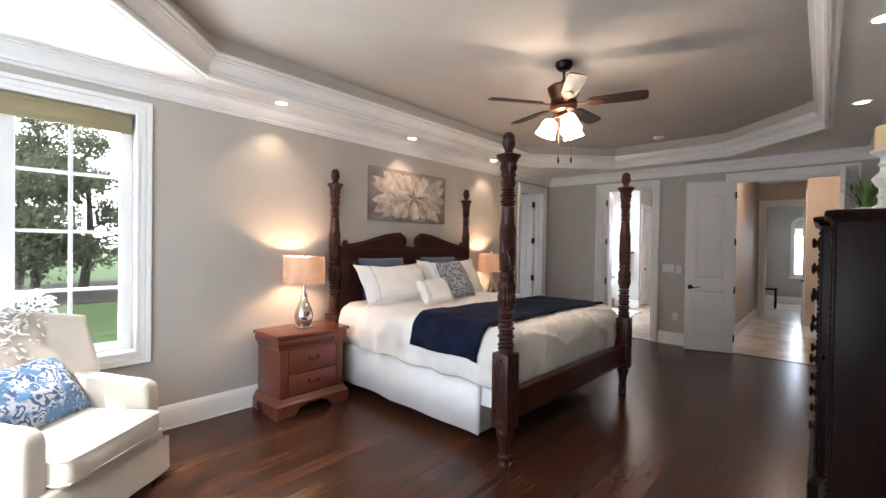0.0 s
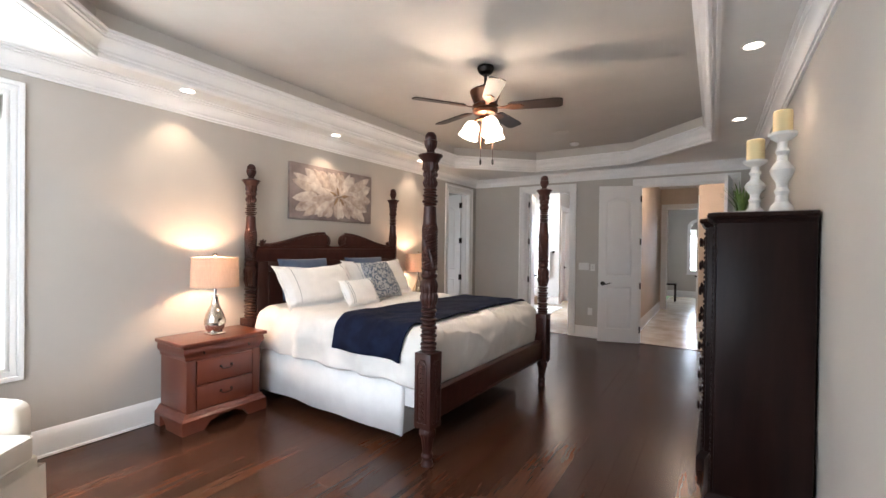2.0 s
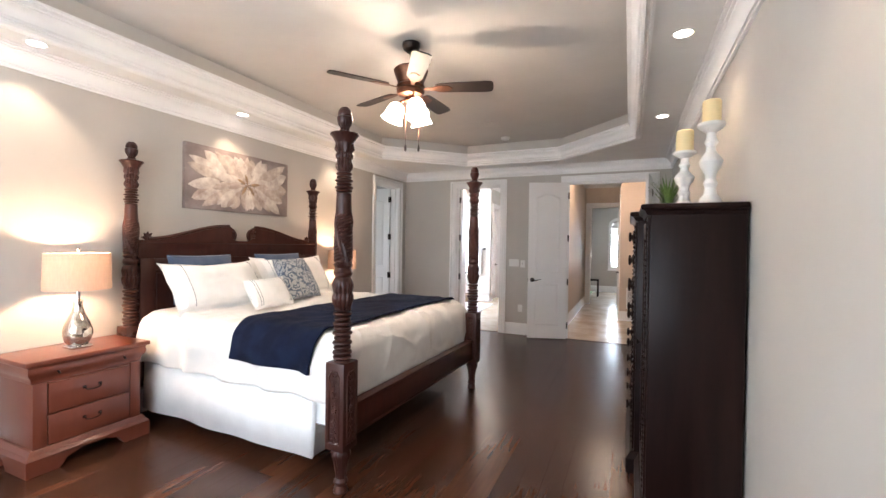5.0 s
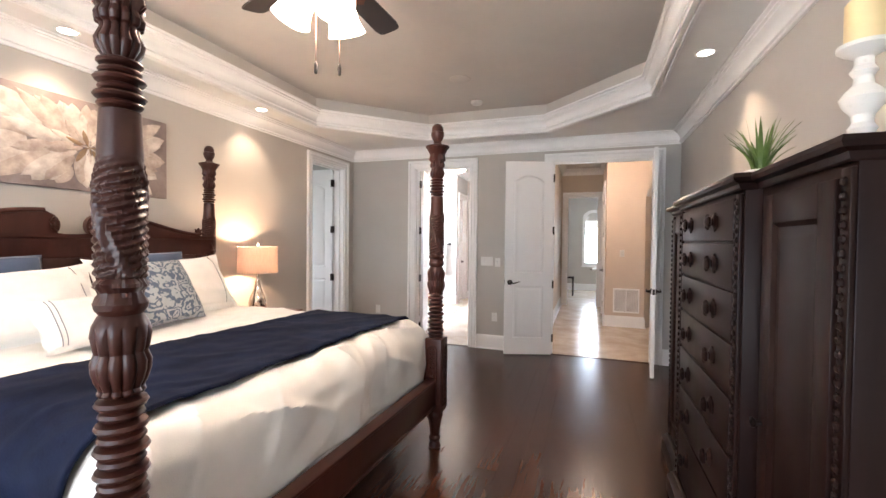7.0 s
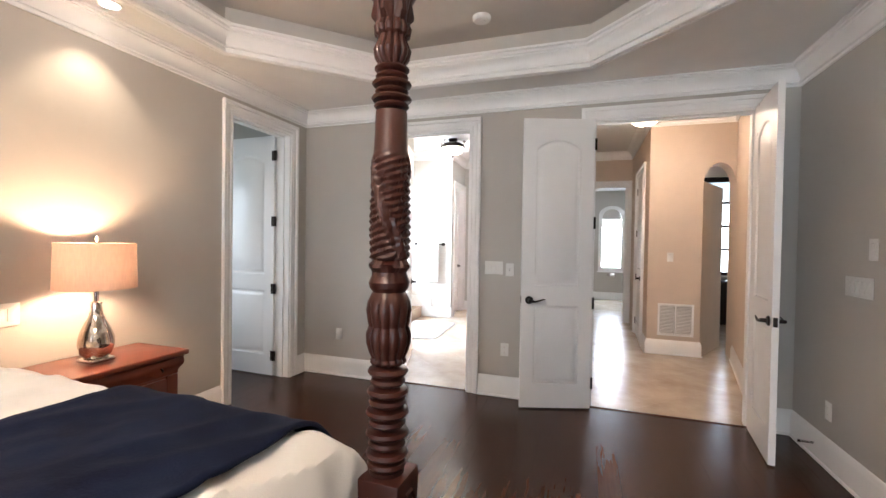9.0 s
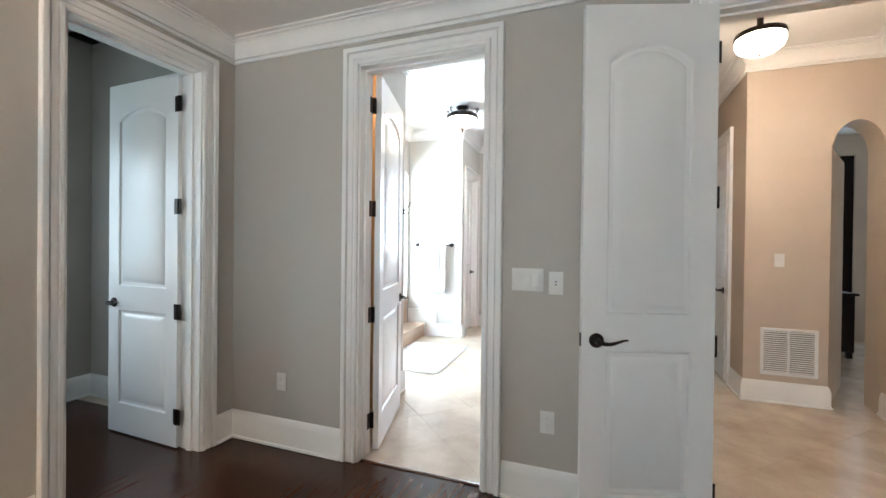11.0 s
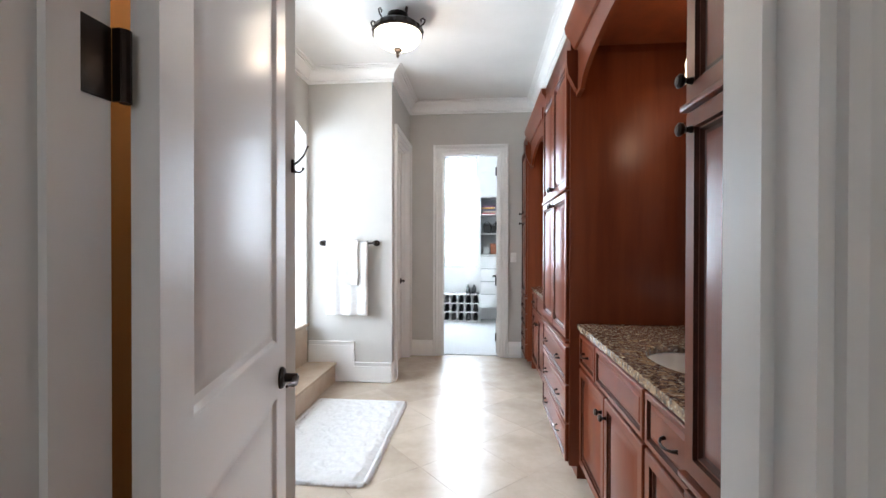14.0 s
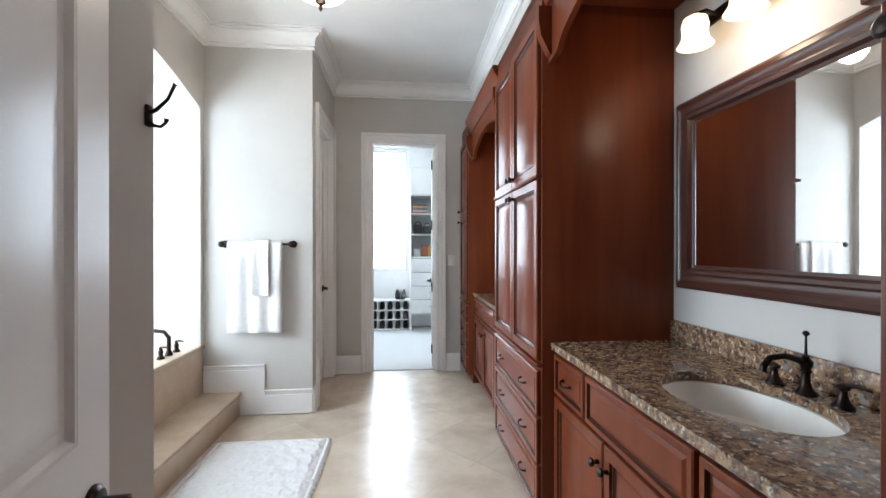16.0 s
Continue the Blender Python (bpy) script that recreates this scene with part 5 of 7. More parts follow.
st = thing("door_stop", "bronze spring door stop on the baseboard", "door stop", pose(E - 0.018, 6.55, 0.10))
part("spring", tube(bmesh.new(), [(-0.002 - 0.075 * k / 60, 0.006 * math.cos(k), 0.006 * math.sin(k)) for k in range(61)], 0.002, 6), BRONZE, st)
part("tip", lathe(bmesh.new(), [(0.0, 0), (0.009, 0), (0.009, 0.012), (0.0, 0.014)], 12), BRONZE, st, "", pose(-0.076, 0, 0, 0, -90, 0))


# ---- armchair ----
CHR = thing("armchair", "cream upholstered tufted armchair by the window", "armchair", pose(-2.84, 0.262, 0, 0, 0, 39))
part("base", cube(-0.72, -0.02, -0.40, 0.40, 0.06, 0.30, 0.02, 3), CREAM, CHR)
bm = bmesh.new()
lo, hi = [], []
loop = [(-0.74, -0.415), (0.0, -0.415), (0.0, 0.415), (-0.74, 0.415)]
seglen = [0.74, 0.83, 0.74]
for i in range(3):
    for k in range(26):
        u = k / 26
        a, b = Vector(loop[i]), Vector(loop[i + 1])
        p = a.lerp(b, u)
        nn = Vector(((b - a).y, -(b - a).x)).normalized()
        w = 0.010 * math.sin((i * 26 + k) * 0.55) * 0.5 + 0.010
        lo.append(bm.verts.new((p.x + nn.x * w, p.y + nn.y * w, 0.035)))
        hi.append(bm.verts.new((p.x, p.y, 0.24)))
for i in range(len(lo) - 1):
    bm.faces.new((lo[i], lo[i + 1], hi[i + 1], hi[i]))
part("skirt", bm, CREAM, CHR, "plain cream skirt")
SEATB = cube(-0.66, 0.035, -0.315, 0.315, 0.295, 0.455, 0.045, 4)
part("seat_cushion", SEATB, CREAM, CHR, "piped seat cushion")
bm = bmesh.new()
for z in (0.325, 0.435):
    tube(bm, [(-0.60, -0.312, z), (0.0, -0.312, z), (0.028, -0.29, z), (0.032, 0.0, z), (0.028, 0.29, z), (0.0, 0.312, z), (-0.60, 0.312, z)], 0.006, 8)
part("piping", bm, CREAM, CHR)
for s in (-1, 1):
    outline = [(-0.70, 0.28), (-0.06, 0.28), (-0.06, 0.54), (-0.075, 0.585), (-0.12, 0.605), (-0.40, 0.625), (-0.70, 0.67)]
    bm = extrude(bmesh.new(), outline, "y", s * 0.36 - 0.055, s * 0.36 + 0.055)
    bmesh.ops.bevel(bm, geom=list(bm.edges), offset=0.028, segments=4, profile=0.5, affect="EDGES")
    part("arm", bm, CREAM, CHR)
bm = bmesh.new()
g = []
for i in range(41):
    row = []
    for j in range(31):
        u, v = i / 40 * 2 - 1, j / 30
        hh = 0.40 + (0.66 - 0.07 * u * u) * v
        curve = -0.60 + 0.16 * abs(u) ** 2.6 - 0.14 * v
        tuft = sum(0.022 * math.exp(-(((u - a) / 0.10) ** 2 + ((v - b) / 0.075) ** 2)) for a, b in ((-0.6, 0.75), (0, 0.75), (0.6, 0.75), (-0.3, 0.52), (0.3, 0.52), (-0.6, 0.3), (0, 0.3), (0.6, 0.3)))
        row.append(bm.verts.new((curve + 0.05 * math.sin(math.pi * v) * (1 - u * u * 0.6) - tuft, 0.43 * u, hh)))
    g.append(row)
for i in range(40):
    for j in range(30):
        bm.faces.new((g[i][j], g[i + 1][j], g[i + 1][j + 1], g[i][j + 1]))
bk = part("backrest", bm, CREAM, CHR, "button-tufted curved backrest")
so = bk.modifiers.new("padding", "SOLIDIFY")
so.thickness, so.offset = 0.11, 1.0
for s in (-1, 1):
    for x in (-0.68, -0.05):
        part("leg", lathe(bmesh.new(), [(0.0, 0.0), (0.014, 0.0), (0.02, 0.04), (0.022, 0.08), (0.0, 0.081)], 12, (x, s * 0.36, 0)), MAHOG, CHR)
part("cover", cushion(0.62, 0.40, 0.16, 22, 0, 0, 7), BLUEPRINT, thing("throw_pillow", "blue and white printed cushion on the armchair", "cushion", pose(-3.16, 0.0, 0.452, 0, 0, 39 + 90) @ pose(0, 0, 0, -38, 0, 0)))
fz = bmesh.new()
rnd = random.Random(8)
for k in range(900):
    u, v = rnd.uniform(-0.5, 0.5), rnd.uniform(0, 1)
    s = v * 1.05
    p = Vector((-0.62 - 0.13 * min(1, s), 0.40 * u * 1.6, 0.62 + 0.52 * math.sin(min(1, s) * 1.5)))
    if s > 0.8:
        p.x -= 0.12 * (s - 0.8) / 0.25
    d = Vector((rnd.uniform(-1, 1), rnd.uniform(-1, 1), rnd.uniform(-0.2, 1))).normalized()
    tube(fz, [p, p + d * 0.03, p + d * 0.055 + Vector((0, 0, -0.012))], 0.004, 4, [0.006, 0.005, 0.001])
fz.transform(Matrix.Translation((-0.02, 0.05, 0.0)))
tagged(single("fur_throw", fz, LINEN, "white shaggy throw over the armchair back", "throw", pose(-2.84, 0.262, 0, 0, 0, 39)), kind="stuff")

# ---- bathroom, built square and then turned as one with its wing ----
standing = set(scene.objects)
BX0, BX1 = -3.08, -1.17                      # stub wall face and mirror wall face
TW, TUBX = 10.55, -4.0                       # towel wall face, tub arch plane
BEND, RX = 11.59, -3.165                     # end wall face, return wall face
Y0 = 6.98
wall("wall_bath_stub", "x", TUBX - 0.1, BX0, 7.75, 8.23, 0, BC, [], PAINT_BATH, "pale grey bathroom partition with a hook")
# niche walls whose colour already includes warm lamplight
wall("wall_bath_niche", "x", -3.75, -3.65, Y0, 7.75, 0, BC, [], TAN, "tan niche wall behind the bathroom door, amber lamplight in its colour")
wall("wall_bath_niche_side", "y", 7.72, 7.748, -3.65, BX0 - 0.03, 0, BC, [], TAN, "tan niche wall behind the bathroom door, amber lamplight in its colour")
wall("wall_bath_towel", "y", TW, TW + 0.12, -5.6, RX, 0, BC, [], PAINT_BATH, "pale grey bathroom wall with a towel bar")
wall("wall_bath_return", "x", RX - 0.12, RX, TW + 0.12, BEND, 0, BC, [(10.76, 11.48, 0, DT)], PAINT_BATH, "pale grey bathroom return wall with a doorway")
wall("wall_bath_end", "y", BEND, BEND + 0.12, RX - 0.12, BX1 + 0.12, 0, BC, [(-2.785, -2.08, 0, DT)], PAINT_BATH, "pale grey bathroom end wall with a doorway")
wall("wall_bath_mirror", "x", BX1, BX1 + 0.03, Y0, BEND, 0, BC, [], PAINT_BATH, "pale grey bathroom wall behind the vanities")
setting("ceiling_bath", cube(-5.7, BX1 + 0.1, Y0, BEND + 0.1, BC, BC + 0.08), SOFFIT, "white bathroom ceiling")
crown("trim_crown_bath", [(-3.65, Y0), (BX1 - 0.5, Y0), (BX1 - 0.5, BEND), (RX, BEND), (RX, TW), (TUBX, TW), (TUBX, 8.23), (BX0, 8.23), (BX0, 7.75), (-3.65, 7.75)], BC, True)
wall("wall_bath_bulkhead", "x", BX1 - 0.5, BX1, Y0, BEND, 2.62, BC, [], PAINT_BATH, "pale bulkhead above the vanity cabinets")
casing("trim_end_door", "y", BEND, -1, -2.779, -2.086, DT - 0.006)
jamb("trim_end_jamb", "y", BEND - 0.002, BEND + 0.122, -2.785, -2.08, DT)
casing("trim_wc_door", "x", RX, 1, 10.766, 11.474, DT - 0.006)
jamb("trim_wc_jamb", "x", RX - 0.122, RX + 0.002, 10.76, 11.48, DT)
baseboard("baseboard_bath_corner", [(-2.885, BEND), (RX, BEND), (RX, 11.58)])
baseboard("baseboard_bath_end", [(-1.83, BEND), (-1.98, BEND)])
baseboard("baseboard_bath_stub", [(BX0, 8.23), (BX0, 7.75)])
bm = bmesh.new()
for x0, x1, top in ((-3.535, RX, 0.195), (-3.995, -3.535, 0.395)):
    box(bm, x0, x1, TW - 0.018, TW, 0.004, top - 0.04)
    box(bm, x0, x1, TW - 0.012, TW, top - 0.04, top - 0.012, 0.003)
    box(bm, x0, x1, TW - 0.022, TW, top - 0.014, top, 0.004)
box(bm, -3.553, -3.535, TW - 0.020, TW, 0.195, 0.395, 0.003)
box(bm, -3.535, RX, TW - 0.03, TW - 0.018, 0.004, 0.02, 0.004)
setting("baseboard_bath_towel", bm, WHITE, "white baseboard stepping up beside the tub step")
baseboard("baseboard_bath_return", [(RX, 10.66), (RX, TW)])
door("door_5", "white two-panel closet door, open inward", 0.66, pose(-2.105, 11.715, 0.012, 0, 0, 87), (1, -1), True, 2.42, 1)
door("door_6", "white two-panel door, closed in the bathroom return", 0.68, pose(RX - 0.10, 10.78, 0.012, 0, 0, 90), (-1,), False, 2.41)

# tub alcove behind an arched opening
STONE = material("cream_marble", (0.66, 0.54, 0.42), 0.25, dark=(0.54, 0.42, 0.31), scale=2.5, detail=8, bump=0.02, bump_scale=30)
bm = bmesh.new()
n, y0, y1, spring, rise = 16, 8.42, 10.50, 2.40, 0.22
arch = [(y0 + (y1 - y0) * k / n, spring + rise * math.sin(math.pi * k / n)) for k in range(n + 1)]
box(bm, TUBX - 0.14, TUBX, 8.23, y0, 0.50, BC)
box(bm, TUBX - 0.14, TUBX, y1, TW, 0.50, BC)
extrude(bm, arch + [(y1, BC), (y0, BC)], "x", TUBX - 0.14, TUBX)
setting("wall_tub_arch", bm, PAINT_BATH, "pale grey wall with an arched tub opening")
wall("wall_tub_west", "x", -5.60, -5.48, 8.1, TW, 0, BC, [(8.50, 10.38, 0.80, 2.50)], PAINT_BATH, "pale grey tub alcove wall with a window")
wall("wall_tub_south", "y", 8.10, 8.23, -5.6, TUBX - 0.1, 0, BC, [], PAINT_BATH, "pale grey tub alcove wall")
window("window_3", "white bathroom window over the tub", pose(-5.40, 9.44, 0, 0, 0, -90), [(-0.88, -0.05), (0.05, 0.88)], 0.84, 2.46, 1, 2)
TUB = thing("bathtub", "built-in white bathtub in a cream stone deck", "bathtub", pose(-4.74, 9.39, 0))
bm = bmesh.new()
n = 40
hole = [(0.52 * math.cos(2 * math.pi * k / n), 0.80 * math.sin(2 * math.pi * k / n)) for k in range(n)]
outer = []
for x, y in hole:
    k = min(0.735 / max(abs(x), 1e-6), 1.15 / max(abs(y), 1e-6))
    outer.append((x * k, y * k))
i0 = [bm.verts.new((x, y, 0.565)) for x, y in hole]
o0 = [bm.verts.new((x, y, 0.565)) for x, y in outer]
for k in range(n):
    bm.faces.new((i0[k], i0[(k + 1) % n], o0[(k + 1) % n], o0[k]))
part("deck", bm, STONE, TUB, "cream stone tub deck")
part("deck_edge", cube(0.730, 0.755, -1.15, 1.15, 0.535, 0.566, 0.006), STONE, TUB)
part("deck_front", cube(0.715, 0.738, -1.15, 1.15, 0.0, 0.535, 0.003), STONE, TUB)
bm = bmesh.new()
rings = [[bm.verts.new((x * s, y * s, z)) for x, y in hole] for s, z in ((1.04, 0.570), (1.0, 0.585), (0.96, 0.57), (0.90, 0.40), (0.80, 0.20), (0.60, 0.15))]
for r0, r1 in zip(rings, rings[1:]):
    for k in range(n):
        bm.faces.new((r0[k], r0[(k + 1) % n], r1[(k + 1) % n], r1[k]))
bm.faces.new(rings[-1])
part("basin", bm, PLASTIC, TUB, "white acrylic basin")


def cross_tap(parent, x, y, z):
    body = part("tap_handle", lathe(bmesh.new(), [(0.0, 0), (0.026, 0.0), (0.024, 0.01), (0.013, 0.025), (0.016, 0.05), (0.010, 0.065), (0.012, 0.08), (0.0, 0.085)], 18, (x, y, z)), BRONZE, parent, "dark bronze tap handle")
    part("tap_lever", tube(bmesh.new(), [(x, y, z + 0.075), (x + 0.03, y - 0.015, z + 0.083), (x + 0.06, y - 0.03, z + 0.08)], 0.006, 8, [0.006, 0.007, 0.004]), BRONZE, body)


for y in (0.72, 0.92):
    cross_tap(TUB, 0.66, y, 0.566)
bm = lathe(bmesh.new(), [(0.0, 0.566), (0.028, 0.566), (0.024, 0.58), (0.014, 0.60), (0.013, 0.70), (0.0, 0.71)], 16, (0.66, 0.82, 0))
tube(bm, [(0.66, 0.82, 0.69), (0.63, 0.82, 0.73), (0.56, 0.82, 0.74), (0.50, 0.82, 0.715)], 0.013, 10)
part("spout", bm, BRONZE, TUB)
STEP = thing("tub_step", "cream stone step in front of the tub", "step", pose(0, 0, 0))
part("riser", cube(-3.735, -3.72, 8.24, 10.53, 0.0, 0.165, 0.002), STONE, STEP)
part("tread", cube(-4.005, -3.705, 8.24, 10.53, 0.165, 0.19, 0.006), STONE, STEP)

# bath mat
rug = bmesh.new()
rnd = random.Random(21)
g = []
for i in range(73):
    row = []
    for j in range(125):
        x, y = -3.66 + 0.71 * i / 72, 8.80 + 1.22 * j / 124
        e = min(i, 72 - i, j, 124 - j)
        z = 0.004 + 0.024 * min(1, e / 5) ** 0.6 + 0.006 * noise.noise(Vector((x * 48, y * 48, 0))) + 0.009 * noise.noise(Vector((x * 17, y * 17, 3)))
        row.append(rug.verts.new((x + 0.012 * noise.noise(Vector((y * 22, x * 22, 7))), y, max(0.002, z))))
    g.append(row)
for i in range(72):
    for j in range(124):
        rug.faces.new((g[i][j], g[i + 1][j], g[i + 1][j + 1], g[i][j + 1]))
for k in range(1500):
    q = rnd.uniform(0, 3.86)
    if q < 1.22:
        p, out = Vector((-2.955, 8.80 + q, 0.012)), Vector((1, rnd.uniform(-0.6, 0.6), 0))
    elif q < 1.93:
        p, out = Vector((-3.66 + q - 1.22, 8.805, 0.012)), Vector((rnd.uniform(-0.6, 0.6), -1, 0))
    elif q < 3.15:
        p, out = Vector((-3.655, 8.80 + q - 1.93, 0.012)), Vector((-1, rnd.uniform(-0.6, 0.6), 0))
    else:
        p, out = Vector((-3.66 + q - 3.15, 10.015, 0.012)), Vector((rnd.uniform(-0.6, 0.6), 1, 0))
    tube(rug, [p, p + out * 0.014 + Vector((0, 0, 0.004)), p + out * rnd.uniform(0.022, 0.042) + Vector((0, 0, -0.006))], 0.003, 4, [0.005, 0.004, 0.001])
single("bath_mat", rug, material("white_shag", (0.84, 0.84, 0.84), 0.95, scale=40, bump=0.6, bump_scale=220, sheen=0.3), "white shaggy bath mat on the travertine floor", "rug")

# towel bar and towels
TB = thing("towel_bar", "dark bronze towel bar on the wall", "towel bar", pose(-3.575, TW, 1.35))
part("bar", tube(bmesh.new(), [(-0.255, -0.065, 0), (0.255, -0.065, 0)], 0.009, 12), BRONZE, TB)
for s in (-1, 1):
    bm = lathe(bmesh.new(), [(0.0, 0), (0.030, 0.0), (0.028, 0.010), (0.014, 0.018), (0.012, 0.050), (0.022, 0.060), (0.024, 0.072), (0.016, 0.082), (0.0, 0.086)], 20)
    bm.transform(Matrix.Translation((s * 0.262, -0.001, 0)) @ Matrix.Rotation(math.pi / 2, 4, "X"))
    part("post", bm, BRONZE, TB)


def towel(label, x0, x1, front, back, off, seed):
    bm = bmesh.new()
    rows = []
    n, m2 = 18, 46
    for j in range(m2 + 1):
        s = -back + (front + back) * j / m2
        row = []
        for i in range(n + 1):
            x = x0 + (x1 - x0) * i / n
            r = 0.014 + off
            if abs(s) < r * 1.57:
                a = s / r
                y, z = -0.065 - r * math.sin(a), r * math.cos(a)
            else:
                d = abs(s) - r * 1.57
                y, z = -0.065 - math.copysign(r, s), -d
            hang = min(1, max(0, -z) / 0.15)
            y += -0.010 * hang * math.sin(x * 42 + seed) * (1 if s > 0 else 0.3) - 0.008 * hang * noise.noise(Vector((x * 9, z * 4, seed)))
            bulge = 0.004 if s > front - 0.11 and s < front - 0.06 else 0
            row.append(bm.verts.new((x + 0.012 * hang * noise.noise(Vector((z * 5, seed, 0))), y - bulge, z)))
        rows.append(row)
    for r0, r1 in zip(rows, rows[1:]):
        for i in range(n):
            bm.faces.new((r0[i], r0[i + 1], r1[i + 1], r1[i]))
    t = single("towel", bm, material("terry_white", (0.82, 0.81, 0.80), 0.95, scale=30, bump=0.9, bump_scale=420, sheen=0.4) if not bpy.data.materials.get("terry_white") else bpy.data.materials["terry_white"], label, "towel", pose(-3.575, TW, 1.35), "towels on the bar")
    so = t.modifiers.new("pile", "SOLIDIFY")
    so.thickness, so.offset = 0.008, 1.0


towel("large white towel hanging folded over the bar", -0.215, 0.195, 0.71, 0.0499, 0.0, 1.0)
towel("small white towel folded over the larger one", -0.04, 0.10, 0.44, 0.05, 0.012, 3.0)

# robe hook
HK = thing("robe_hook", "dark bronze double robe hook on the wall", "hook", pose(BX0, 8.20, 1.65))
HK.scale = (0.78, 0.78, 0.78)
part("plate", cube(0.0, 0.012, -0.014, 0.014, -0.035, 0.035, 0.005, 3), BRONZE, HK)
part("upper_prong", tube(bmesh.new(), [(0.008, 0, 0.01), (0.03, 0, 0.02), (0.065, 0, 0.055), (0.085, 0, 0.10), (0.088, 0, 0.105)], 0.006, 10, [0.008, 0.006, 0.005, 0.005, 0.008]), BRONZE, HK)
part("lower_prong", tube(bmesh.new(), [(0.008, 0, -0.015), (0.02, 0, -0.03), (0.042, 0, -0.034), (0.058, 0, -0.022), (0.062, 0, -0.008)], 0.006, 10, [0.008, 0.006, 0.005, 0.005, 0.008]), BRONZE, HK)

# ceiling light
CL = thing("flush_ceiling_light", "dark iron crown ceiling light with a glass bowl, lit", "ceiling light", pose(-2.93, 9.65, BC))
part("canopy", lathe(bmesh.new(), [(0.0, -0.001), (0.075, -0.001), (0.078, -0.02), (0.06, -0.035), (0.05, -0.06), (0.0, -0.062)], 28), BRONZE, CL)
bm = lathe(bmesh.new(), [(0.160, -0.150), (0.186, -0.152), (0.190, -0.135), (0.178, -0.105), (0.150, -0.080), (0.10, -0.062), (0.05, -0.055), (0.05, -0.062), (0.10, -0.072), (0.145, -0.092), (0.160, -0.12)], 48, (0, 0, 0), lambda z, a: 0.006 * math.cos(18 * a) if z < -0.1 else 0)
part("crown_band", bm, BRONZE, CL, "scalloped iron band")
for k in range(6):
    a = k * math.pi / 3
    c, s = math.cos(a), math.sin(a)
    bm = tube(bmesh.new(), [(r * c, r * s, z) for r, z in ((0.17, -0.095), (0.195, -0.075), (0.205, -0.05), (0.190, -0.035), (0.172, -0.045), (0.178, -0.06))], 0.006, 8)
    part("scroll", bm, BRONZE, CL)
part("glass_bowl", lathe(bmesh.new(), [(0.175, -0.145), (0.170, -0.175), (0.140, -0.215), (0.085, -0.245), (0.0, -0.258)], 36), ALABASTER, CL, "lit alabaster glass bowl")
part("finial", lathe(bmesh.new(), [(0.0, -0.250), (0.030, -0.255), (0.034, -0.268), (0.014, -0.280), (0.010, -0.29), (0.014, -0.305), (0.0, -0.325)], 18), BRONZE, CL)
lamp("bath_ceiling_bulb", "POINT", ASKEW @ Matrix.Translation((-2.93, 9.65, BC - 0.40)), 8, (1.0, 0.80, 0.58), soft=0.08)


# ---- vanity run: local x along the wall, front towards local -y ----
def front(bm, u0, u1, z0, z1, y=0.0, rail=0.055):
    """A framed front with a raised middle field, as nested rectangles."""
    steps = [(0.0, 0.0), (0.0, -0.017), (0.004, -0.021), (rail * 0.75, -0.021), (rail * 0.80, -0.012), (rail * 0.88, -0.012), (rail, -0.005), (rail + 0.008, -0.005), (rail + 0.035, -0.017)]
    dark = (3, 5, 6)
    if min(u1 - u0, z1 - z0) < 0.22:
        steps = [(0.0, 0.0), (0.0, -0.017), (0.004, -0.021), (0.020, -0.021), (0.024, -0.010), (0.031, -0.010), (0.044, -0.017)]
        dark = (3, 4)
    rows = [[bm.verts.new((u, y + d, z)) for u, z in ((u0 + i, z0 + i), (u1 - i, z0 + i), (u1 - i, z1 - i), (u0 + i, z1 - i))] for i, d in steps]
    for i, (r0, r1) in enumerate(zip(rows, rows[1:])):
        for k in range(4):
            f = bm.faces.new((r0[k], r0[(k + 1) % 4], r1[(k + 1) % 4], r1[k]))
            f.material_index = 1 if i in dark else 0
    bm.faces.new(rows[-1])
    return bm


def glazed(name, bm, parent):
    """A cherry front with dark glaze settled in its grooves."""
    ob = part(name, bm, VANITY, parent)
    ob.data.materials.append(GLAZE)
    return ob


def knob(parent, u, z, y=-0.021):
    bm = lathe(bmesh.new(), [(0.0, 0), (0.009, 0), (0.007, 0.008), (0.006, 0.014), (0.015, 0.022), (0.016, 0.029), (0.010, 0.034), (0.0, 0.035)], 16)
    bm.transform(Matrix.Translation((u, y, z)) @ Matrix.Rotation(math.pi / 2, 4, "X"))
    part("knob", bm, BRONZE, parent, "dark bronze knob")


def pull(parent, u, z, w=0.09, y=-0.021):
    pts = [(u - w / 2, y, z), (u - w / 2 + 0.006, y - 0.014, z - 0.002), (u - w / 4, y - 0.022, z - 0.006), (u, y - 0.024, z - 0.008), (u + w / 4, y - 0.022, z - 0.006), (u + w / 2 - 0.006, y - 0.014, z - 0.002), (u + w / 2, y, z)]
    part("pull", tube(bmesh.new(), pts, 0.004, 8, [0.007, 0.005, 0.004, 0.0045, 0.004, 0.005, 0.007]), BRONZE, parent, "dark bronze cup pull")


def cab_door(c, u0, u1, z0, z1, knob_u, knob_z):
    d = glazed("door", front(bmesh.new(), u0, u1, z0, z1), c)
    knob(d, knob_u, knob_z)


def cab_drawer(c, u0, u1, z0, z1, pulls=1):
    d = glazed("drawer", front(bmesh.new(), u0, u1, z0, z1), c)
    for k in range(pulls):
        pull(d, u0 + (u1 - u0) * (k + 0.5) / pulls if pulls == 1 else u0 + (u1 - u0) * (0.24 + 0.52 * k), (z0 + z1) / 2)


